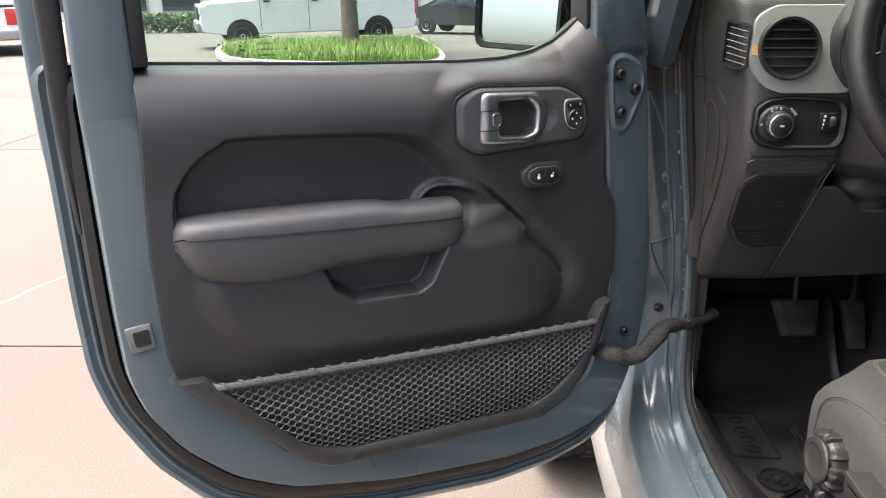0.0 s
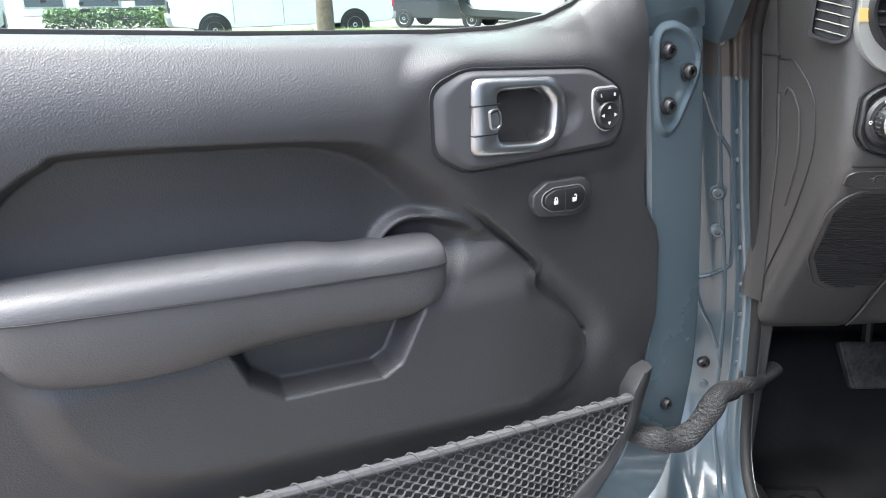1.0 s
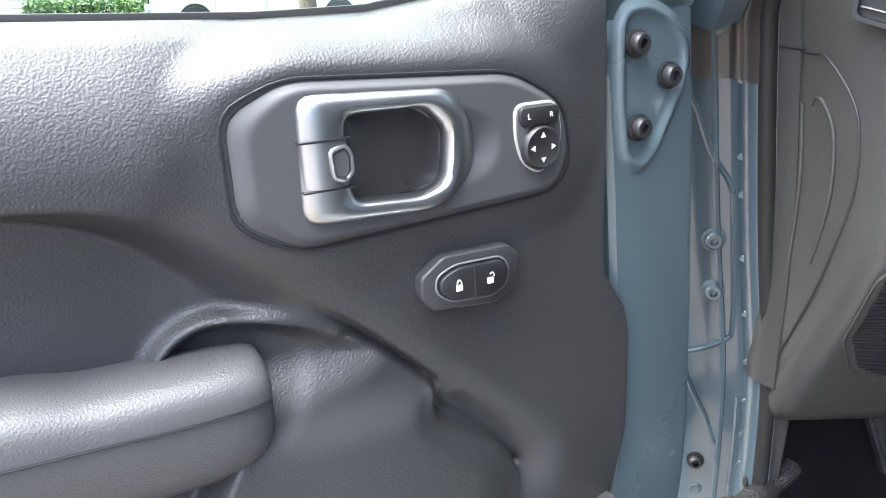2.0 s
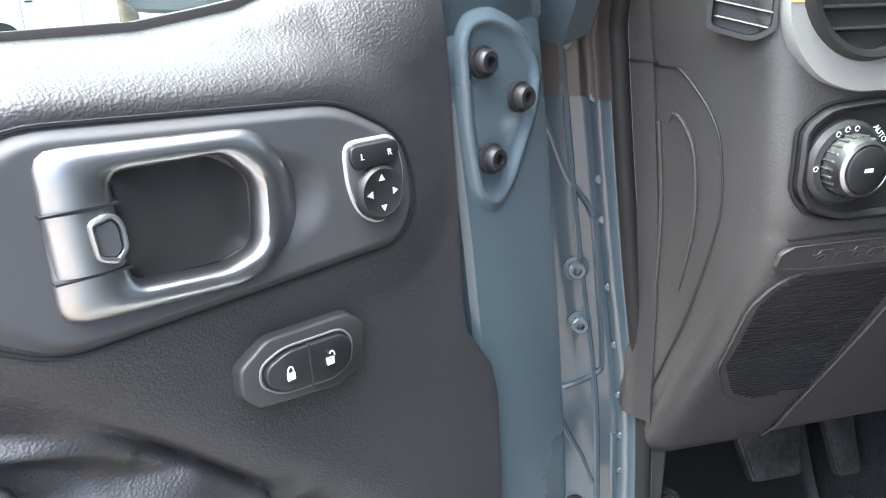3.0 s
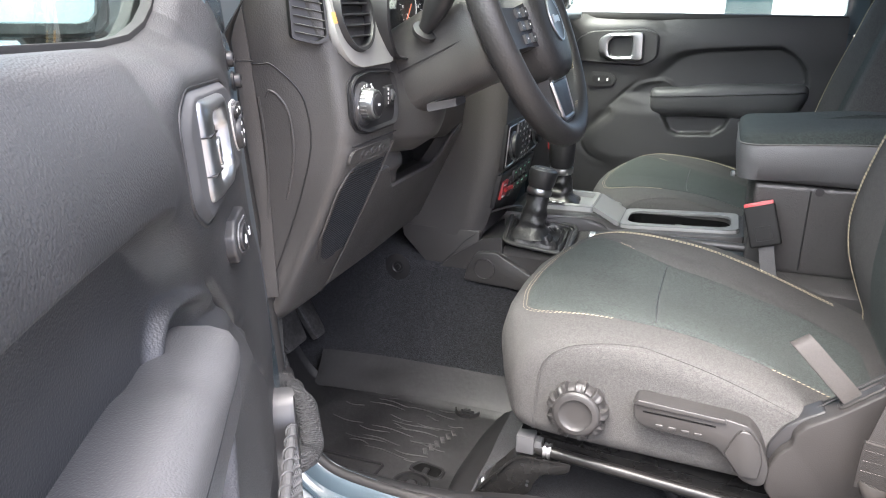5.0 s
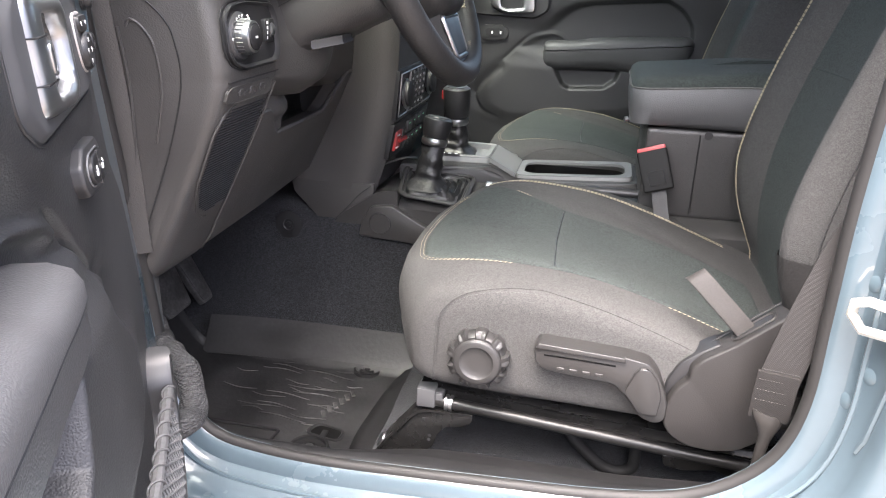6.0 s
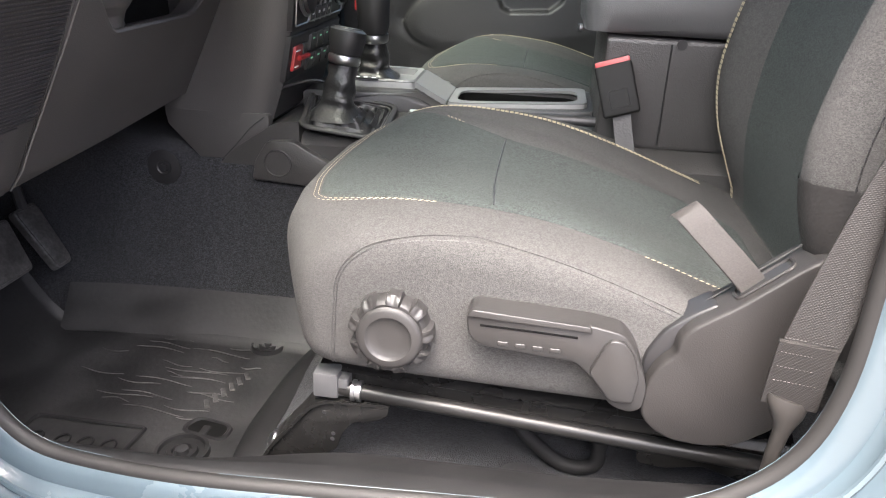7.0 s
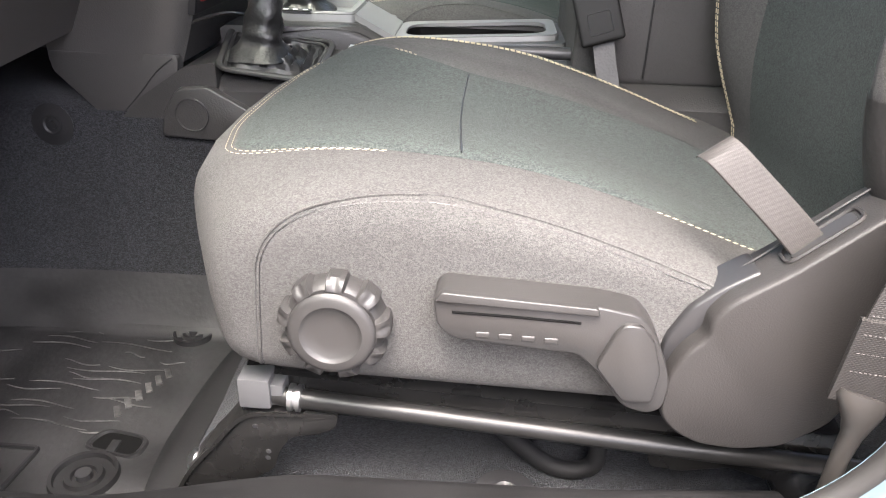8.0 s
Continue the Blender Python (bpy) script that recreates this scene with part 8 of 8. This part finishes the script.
strk = thing("door_striker", "pale zinc door striker loop screwed to the rear pillar", "door striker")
sx, sy, sz = 0.372, 0.412, 1.045
part("striker_plate", prism(rounded([(0.338, sz - 0.045), (0.352, sz + 0.050), (0.374, sz + 0.045), (0.374, sz - 0.04)], 0.008), 0.408, 0.416, "xz", 0.002), STRIKER, strk)
part("striker_loop", tube([(0.352, 0.414, sz + 0.012), (0.372, 0.445, sz + 0.014), (0.386, 0.452, sz + 0.006), (0.388, 0.452, sz - 0.006), (0.375, 0.445, sz - 0.016), (0.354, 0.414, sz - 0.014)], 0.005, 8), STRIKER, strk)
for dz in (0.030, -0.030):
    bolt(strk, axis((0.356, 0.417, sz + dz), (0.3, 1, 0), (1, 0, 0)), 0.009, STRIKER, 0.006, 1.2, "striker_screw")

# ================================================================ passenger door
pd = thing("passenger_door", "closed passenger door with charcoal trim, armrest and chrome handle", "car door")
PX = 1.770


def far_pt(u, w, v):
    """Driver-door layout mirrored onto the closed far door."""
    return (PX + w * 1.0, 1.16 + u * 1.0, 1.285 + v)


def far_panel():
    nu, nv = 200, 160
    bm = bmesh.new()
    U, V = np.meshgrid(np.linspace(-0.74, 0.04, nu + 1), np.linspace(-0.52, 0.055, nv + 1), indexing="ij")
    Wd = 0.5 * trim_w(U, V) - 0.005
    g = [[bm.verts.new(far_pt(U[i, j], Wd[i, j], V[i, j])) for j in range(nv + 1)] for i in range(nu + 1)]
    for i in range(nu):
        for j in range(nv):
            bm.faces.new((g[i][j], g[i + 1][j], g[i + 1][j + 1], g[i][j + 1]))
    return bm


part("trim_panel", far_panel(), TRIM, pd, smooth=60)
part("door_shell", box((PX + 0.035, 0.40, 0.72), (PX + 0.085, 1.24, 1.325), 0.01), PAINT, pd)
fa = part("armrest", loft([[far_pt(u, w, v) for (u, w, v) in q] for q in low_save]), TRIM_SOFT, pd, smooth=50)
part("armrest_cap", loft([[far_pt(u, w, v) for (u, w, v) in q] for q in cap_save]), TRIM_SOFT, fa, smooth=50)
fb_ = part("latch_bezel", loft([[far_pt(u, w, v) for u, v in lp] for lp, w in ((BEZ, -0.008), (BEZ, -0.020), ([(-0.185 + (u + 0.185) * 0.96, -0.026 + (v + 0.026) * 0.93) for u, v in BEZ], -0.024))]), SMOOTH, pd)
part("handle_pocket", loft([[far_pt(u, w, v) for u, v in HI] for w in (-0.022, -0.0250)]), BLACK, fb_)
hl = []
for k, w in ((0.0, -0.018), (0.0, -0.030), (0.10, -0.036), (0.5, -0.038), (0.9, -0.036), (1.0, -0.030), (1.0, -0.018)):
    hl.append([far_pt(u, w, v) for u, v in between(k)])
part("release_handle", loft(hl, ring=True), CHROME, fb_, "satin chrome release handle", smooth=35)
lks = part("lock_switch", loft([[far_pt(u, w, v) for u, v in LK] for w in (-0.008, -0.018)]), SMOOTH, pd)
part("lock_rocker", loft([[far_pt(-0.158 + (u + 0.158) * 0.7, w, -0.115 + (v + 0.115) * 0.55) for u, v in LK] for w in (-0.016, -0.020)]), BLACK, lks)
for u in (-0.170, -0.147):
    part("padlock_mark", box(far_pt(u - 0.002, -0.0212, -0.119), far_pt(u + 0.002, -0.0198, -0.112)), WHITE, lks)
part("belt_trim", box((PX + 0.0, 0.42, 1.325), (PX + 0.05, 1.20, 1.345), 0.006), SEAL, pd)
pg = part("window_glass", box((PX + 0.035, 0.42, 1.33), (PX + 0.039, 1.20, 1.70)), GLASS, pd)
pg.visible_shadow = False
part("rear_post", box((PX + 0.01, 0.38, 1.30), (PX + 0.06, 0.43, 1.70), 0.006), PAINT, pd)
pmr = thing("far_mirror", "black passenger-side door mirror", "mirror")
part("housing", box((1.93, 1.16, 1.345), (2.07, 1.24, 1.53), 0.02, 3), BLACK, pmr)
part("mirror_glass", box((1.94, 1.157, 1.36), (2.06, 1.161, 1.515), 0.001), MIRROR, pmr)
part("foot", box((1.80, 1.17, 1.335), (1.97, 1.22, 1.36), 0.008), BLACK, pmr)

# ================================================================ parking lot and neighbours


def lot_z(y):
    """The lot's height, falling away ahead of the car."""
    return GZ - FALL * max(0.0, y - 6.68)



def car_side(m, name, label, prof, glassprof, wheels, width, paint, wheel_r, lamps, category="car", doors=(), group="parked vehicles"):
    """A parked vehicle: side outline (x along it, z up) drawn over its width, with cabin glass, wheels and lamps."""
    ob = thing(name, label, category, m, group)
    h = width / 2
    pr = rounded(prof, 0.06, 3)
    ys = [(-h, 0.965), (-h * 0.97, 0.99), (-h * 0.90, 1.0), (h * 0.90, 1.0), (h * 0.97, 0.99), (h, 0.965)]
    zc = np.mean([p[1] for p in prof])
    part("body_shell", loft([[(x * (0.992 + 0.008 * (s - 0.965) / 0.035), y, zc + (z - zc) * s) for x, z in pr] for y, s in ys]), paint, ob)
    for sy in (-1, 1):
        for k, gp_ in enumerate(glassprof):
            part("side_window", prism(rounded(gp_, 0.04), sy * (h * 0.90), sy * (h + 0.004), "xz", 0.004), CARGLASS, ob)
        for x in wheels:
            part("wheel_arch", lathe([(0.01, 0), (wheel_r * 1.13, 0), (wheel_r * 1.13, 0.02), (0.01, 0.02)], 28, axis((x, sy * (h - 0.012), wheel_r * 1.05), (0, sy, 0))), BLACK, ob)
            wm = axis((x, sy * (h - 0.20), wheel_r), (0, sy, 0))
            w = part("wheel", lathe([(wheel_r * 0.55, 0.0), (wheel_r * 0.98, 0.0), (wheel_r, 0.03), (wheel_r, 0.20), (wheel_r * 0.96, 0.225), (wheel_r * 0.62, 0.228), (wheel_r * 0.60, 0.20)], 28, wm), TYRE, ob)
            part("rim", lathe([(0.01, 0.20), (0.06, 0.215), (wheel_r * 0.2, 0.20), (wheel_r * 0.5, 0.19), (wheel_r * 0.60, 0.222), (wheel_r * 0.60, 0.10), (0.01, 0.10)], 24, wm), STEEL, w)
        for x0, x1, z0, z1, mt in lamps:
            part("lamp", box((x0, sy * h * 0.62 if sy > 0 else -h * 1.003, z0), (x1, h * 1.003 if sy > 0 else -h * 0.62, z1), 0.02), mt, ob)
        for x0, z0, z1 in doors:
            part("door_gap", box((x0 - 0.006, sy * h * 1.0005 - 0.003, z0), (x0 + 0.006, sy * h * 1.0005 + 0.003, z1)), BLACK, ob)
            part("door_pull", box((x0 + 0.10, sy * (h + 0.012) - 0.012, z1 - 0.13), (x0 + 0.28, sy * (h + 0.012) + 0.012, z1 - 0.09), 0.008), BLACK, ob)
    return ob


REDLAMP = mat("red_lamp_lens", (0.5, 0.03, 0.03), 0.2, var=0.05, coat=0.5)
CLEARLAMP = mat("clear_lamp_lens", (0.7, 0.72, 0.74), 0.15, var=0.05, coat=0.5)
PICK = [(-2.42, 0.50), (-2.45, 0.72), (-2.40, 1.02), (-2.28, 1.14), (-1.30, 1.20), (-0.72, 1.72), (-0.50, 1.77), (0.62, 1.77), (0.78, 1.70), (0.86, 1.16), (2.36, 1.15), (2.42, 1.10), (2.44, 0.62), (2.38, 0.46), (1.95, 0.44), (-1.95, 0.42)]
PICKG = [[(-1.12, 1.24), (-0.66, 1.66), (-0.14, 1.68), (-0.14, 1.24)], [(-0.06, 1.24), (-0.06, 1.68), (0.62, 1.67), (0.74, 1.24)]]
TX, TZ = 1.24, 1.13
pick = car_side(pose(-4.45, 22.36, lot_z(21.4), 0, 0, 21.6), "pickup_truck", "white crew-cab pickup truck parked behind the grass island", [(x * TX, z * TZ - 0.06) for x, z in PICK], [[(x * TX, z * TZ) for x, z in g] for g in PICKG], (-1.58 * TX, 1.50 * TX), 2.0, CARWHITE, 0.38,
                ((-2.45 * TX, -2.28 * TX, 0.86 * TZ, 1.04 * TZ, CLEARLAMP), (2.38 * TX, 2.455 * TX, 0.74 * TZ, 1.08 * TZ, REDLAMP)), "pickup truck", ((-1.16 * TX, 0.5, 1.38), (-0.10 * TX, 0.5, 1.38), (0.80 * TX, 0.5, 1.31)))
part("bed_well", box((1.178, -0.820, 1.243), (2.902, 0.820, 1.309), 0.01), BLACK, pick)
part("front_bumper", box((-3.125, -0.930, 0.497), (-2.926, 0.930, 0.746), 0.03), CHROME, pick)
part("rear_bumper", box((2.926, -0.900, 0.497), (3.125, 0.900, 0.701), 0.03), CHROME, pick)
part("grille", box((-3.069, -0.600, 0.814), (-3.001, 0.600, 1.130), 0.02), BLACK, pick)
for sy in (-1, 1):
    part("door_mirror", box((-1.42, sy * 1.11 - 0.11, 1.36), (-1.28, sy * 1.11 + 0.11, 1.60), 0.03), BLACK, pick)
p2 = copy_thing(pick, pose(-13.0, 21.2, lot_z(21.2), 0, 0, -65))
tagged(p2, "white pickup truck seen from behind, parked across the lot")
p3 = copy_thing(pick, pose(-15.9, 22.0, lot_z(22.0), 0, 0, -65))
tagged(p3, "white pickup truck seen from behind, parked across the lot")
p4 = copy_thing(pick, pose(10.0, 6.5, lot_z(6.5), 0, 0, 80))
tagged(p4, "white pickup truck parked beyond the passenger side")
SED = [(-2.2, 0.35), (-2.25, 0.60), (-2.15, 0.80), (-1.1, 0.92), (-0.45, 1.38), (0.65, 1.42), (1.55, 1.02), (2.15, 0.95), (2.22, 0.60), (2.15, 0.35)]
SEDG = [[(-0.95, 0.96), (-0.42, 1.32), (0.06, 1.34), (0.06, 0.96)], [(0.14, 0.96), (0.14, 1.34), (0.62, 1.35), (1.20, 1.0)]]
car_side(pose(0.3, 29.5, lot_z(29.5), 0, 0, 155), "parked_car", "dark parked saloon car behind the pickup", SED, SEDG, (-1.4, 1.35), 1.8, CARBLACK, 0.33, ((-2.24, -2.1, 0.62, 0.74, CLEARLAMP), (2.1, 2.21, 0.7, 0.85, REDLAMP)), "car", ((-0.98, 0.4, 0.94), (0.10, 0.4, 0.94)))
car_side(pose(3.4, 33.0, lot_z(33.0), 0, 0, 155), "parked_car", "silver parked saloon car further along the lot", SED, SEDG, (-1.4, 1.35), 1.8, POLE, 0.33, ((-2.24, -2.1, 0.62, 0.74, CLEARLAMP), (2.1, 2.21, 0.7, 0.85, REDLAMP)), "car", ((-0.98, 0.4, 0.94), (0.10, 0.4, 0.94)))
TEAL = mat("teal_car_paint", (0.02, 0.30, 0.36), 0.3, var=0.05, coat=0.8)
car_side(pose(15.5, 12.5, lot_z(12.5), 0, 0, 90), "parked_car", "teal parked saloon car beyond the passenger side", SED, SEDG, (-1.4, 1.35), 1.8, TEAL, 0.33, ((-2.24, -2.1, 0.62, 0.74, CLEARLAMP), (2.1, 2.21, 0.7, 0.85, REDLAMP)), "car", ((-0.98, 0.4, 0.94), (0.10, 0.4, 0.94)))

# ---- grass island
ISL = smooth_line([(-5.6, 17.8), (-5.25, 16.4), (-4.4, 15.0), (-2.3, 14.25), (-0.7, 14.4), (-0.35, 14.9), (-0.45, 16.5), (-0.9, 19.0), (-1.4, 20.2), (-3.2, 20.0), (-5.2, 19.2), (-5.6, 17.8)], 6)[:-1]
isl = thing("grass_island", "kerbed parking-lot island overgrown with long bright grass", "grass island")
ic = (-2.8, 17.0)
part("kerb", loft([[(ic[0] + (x - ic[0]) * s, ic[1] + (y - ic[1]) * s, z) for x, y in ISL] for s, z in ((1.02, lot_z(ic[1] + (y - ic[1]) * s) - 0.05), (1.02, lot_z(ic[1] + (y - ic[1]) * s) + 0.045), (1.012, lot_z(ic[1] + (y - ic[1]) * s) + 0.06), (0.975, lot_z(ic[1] + (y - ic[1]) * s) + 0.06), (0.97, lot_z(ic[1] + (y - ic[1]) * s) - 0.02))], ring=True), KERB, isl, "concrete kerb")
part("soil", loft([[(ic[0] + (x - ic[0]) * s, ic[1] + (y - ic[1]) * s, z) for x, y in ISL] for s, z in ((0.985, lot_z(ic[1] + (y - ic[1]) * s) + 0.0), (0.98, lot_z(ic[1] + (y - ic[1]) * s) + 0.045), (0.5, lot_z(ic[1] + (y - ic[1]) * s) + 0.05), (0.05, lot_z(ic[1] + (y - ic[1]) * s) + 0.055))]), SOIL, isl)


def blades(outline, count, hmin, hmax, width, zf, seed, lean=0.35):
    rg = np.random.RandomState(seed)
    P = np.array(outline)
    lo_, hi_ = P.min(0), P.max(0)
    vs, fs = [], []
    made = 0
    while made < count:
        q = lo_ + (hi_ - lo_) * rg.rand(400, 2)
        q = q[sdf(q[:, 0], q[:, 1], [tuple(p) for p in P]) < -0.05]
        for x, y in q:
            if made >= count:
                break
            a, h = rg.rand() * 6.283, hmin + (hmax - hmin) * rg.rand()
            dx, dy = math.cos(a), math.sin(a)
            l = lean * h * (0.4 + rg.rand())
            b = len(vs)
            z = zf(x, y)
            w = width * (0.7 + 0.6 * rg.rand())
            vs += [(x - dy * w, y + dx * w, z), (x + dy * w, y - dx * w, z), (x + dx * l * 0.35 - dy * w * 0.7, y + dy * l * 0.35 + dx * w * 0.7, z + h * 0.6), (x + dx * l * 0.35 + dy * w * 0.7, y + dy * l * 0.35 - dx * w * 0.7, z + h * 0.6), (x + dx * l, y + dy * l, z + h)]
            fs += [(b, b + 1, b + 3, b + 2), (b + 2, b + 3, b + 4)]
            made += 1
    return vs, fs


def stuff(name, vs, fs, material, label, category, parent=None):
    me = bpy.data.meshes.new(name)
    me.from_pydata(vs, [], fs)
    me.materials.append(material)
    ob = new(name, me)
    if parent:
        ob.parent = parent
        return tagged(ob, label, kind="stuff")
    return tagged(ob, label, category, kind="stuff")


vs, fs = blades([(ic[0] + (x - ic[0]) * 0.97, ic[1] + (y - ic[1]) * 0.97) for x, y in ISL], 22000, 0.16, 0.46, 0.010, lambda x, y: lot_z(y) + 0.04, 3)
stuff("long_grass", vs, fs, GRASS, "long bright green grass on the island", "grass")

# ---- tree on the island
tree = thing("tree", "grey-brown parking-lot tree standing on the grass island", "tree", pose(-2.62, 18.2, lot_z(18.2) + 0.04))
tr = smooth_line([(0, 0, -0.1), (0.01, 0, 0.4), (0.0, 0.02, 1.2), (-0.03, 0.0, 2.2), (0.0, 0.02, 3.2), (0.05, 0.0, 4.3)], 4)
part("trunk", tube(tr, [0.34 - 0.10 * min(1, i / 4) - 0.006 * i for i in range(len(tr))], 14), BARK, tree)
rg = np.random.RandomState(5)
tips = []
for k in range(9):
    a, z0 = k * 2.4, 2.3 + 0.22 * k
    e = (2.0 * math.cos(a) * (0.7 + 0.5 * rg.rand()), 2.0 * math.sin(a) * (0.7 + 0.5 * rg.rand()), z0 + 1.4 + rg.rand())
    path = smooth_line([(0, 0, z0), (e[0] * 0.4, e[1] * 0.4, z0 + 0.7), e], 4)
    part("limb", tube(path, [0.09 - 0.007 * i for i in range(len(path))], 8), BARK, tree)
    tips += [e, tuple(0.5 * (np.array(e) + np.array((e[0] * 0.4, e[1] * 0.4, z0 + 0.7))))]
vs, fs = [], []
for tip in tips:
    for _ in range(260):
        d = rg.normal(0, 0.55, 3)
        c = np.array(tip) + d
        a, b_ = rg.normal(0, 1, 3), rg.normal(0, 1, 3)
        a, b_ = a / np.linalg.norm(a) * 0.09, b_ / np.linalg.norm(b_) * 0.05
        i = len(vs)
        vs += [tuple(c - a), tuple(c + b_), tuple(c + a), tuple(c - b_)]
        fs.append((i, i + 1, i + 2, i + 3))
stuff("crown", vs, fs, LEAF, "", "", tree)

# ---- hedge, shop front, poles
vs, fs = [], []
rg = np.random.RandomState(8)
for _ in range(5000):
    c = np.array([-16.0 + 9.0 * rg.rand(), 31.5 + 0.9 * rg.rand(), lot_z(32.0) + 0.75 * rg.rand() ** 0.7])
    a, b_ = rg.normal(0, 1, 3), rg.normal(0, 1, 3)
    a, b_ = a / np.linalg.norm(a) * 0.10, b_ / np.linalg.norm(b_) * 0.06
    i = len(vs)
    vs += [tuple(c - a), tuple(c + b_), tuple(c + a), tuple(c - b_)]
    fs.append((i, i + 1, i + 2, i + 3))
stuff("hedge", vs, fs, LEAF, "low clipped green hedge along the lot", "hedge")


def shop(m, label, w, hgt, bays, wide=0.38):
    ob = thing("shop_building", label, "building", m)
    part("wall", box((-w / 2, 0, 0), (w / 2, 8, hgt), 0.03), WALLPALE, ob)
    part("roof", box((-w / 2 - 0.3, -0.3, hgt), (w / 2 + 0.3, 8.3, hgt + 0.35), 0.03), KERB, ob)
    for i in range(bays):
        x = -w / 2 + w * (i + 0.5) / bays
        f_ = part("window", box((x - w / bays * wide, -0.06, 0.5), (x + w / bays * wide, 0.05, 2.7), 0.02), POLE, ob)
        part("pane", box((x - w / bays * (wide - 0.03), -0.075, 0.58), (x + w / bays * (wide - 0.03), -0.062, 2.62)), CARGLASS, f_)


shop(pose(-6, 52, lot_z(52)), "long pale shop building far across the lot", 44, 4.4, 12)
shop(pose(34, 10, lot_z(34), 0, 0, -90), "long pale shop building beyond the passenger side", 50, 4.6, 5, 0.12)
for i, (x, y) in enumerate(((-8.2, 36.0), (-3.9, 40.0), (7.0, 38.0), (-11.0, -24.0), (2.0, -30.0))):
    lp = thing("light_pole", "grey steel parking-lot light pole", "light pole", pose(x, y, lot_z(y)), "light poles")
    part("shaft", tube([(0, 0, 0), (0, 0, 4), (0, 0, 8.5)], [0.11, 0.09, 0.07], 10), POLE, lp)
    part("base", lathe([(0.01, 0), (0.28, 0), (0.28, 0.7), (0.24, 0.75), (0.01, 0.75)], 20), KERB, lp)
    part("lamp_head", box((-0.5, -0.15, 8.45), (0.5, 0.15, 8.6), 0.03), POLE, lp)

# ---- concrete slabs with open joints, and one crack
slab_me = None
S = 3.82
for i in range(-5, 5):
    for j in range(-2, 6):
        x0, y0 = -0.55 + S * i, 2.86 + S * (j - 1)
        if slab_me is None:
            bm = box((0.006, 0.006, -0.10), (S - 0.006, S - 0.006, 0.0), 0.005, 2)
            slab_me = bpy.data.meshes.new("slab")
            bm.to_mesh(slab_me)
            bm.free()
            slab_me.materials.append(CONCRETE)
        o = new("slab", slab_me)
        tilt = math.atan(FALL) if y0 >= 6 else 0.0
        o.matrix_world = pose(x0, y0, lot_z(y0) + 0.010, -math.degrees(tilt))
        o.parent = ground
rr = random.Random(6)
ck = [(-2.02 - 0.055 * k + 0.02 * rr.uniform(-1, 1), 3.80 - 0.22 * k * 0.5 + 0.03 * rr.uniform(-1, 1), GZ + 0.0105) for k in range(-2, 9)]
bm = loft([[(x - 0.008 - 0.004 * rr.random(), y, z), (x + 0.008 + 0.004 * rr.random(), y, z), (x, y, z + 0.0006)] for x, y, z in ck])
part("crack_filler", bm, mat("grey_crack_filler", (0.20, 0.18, 0.16), 0.9, var=0.2, scale=20), ground)
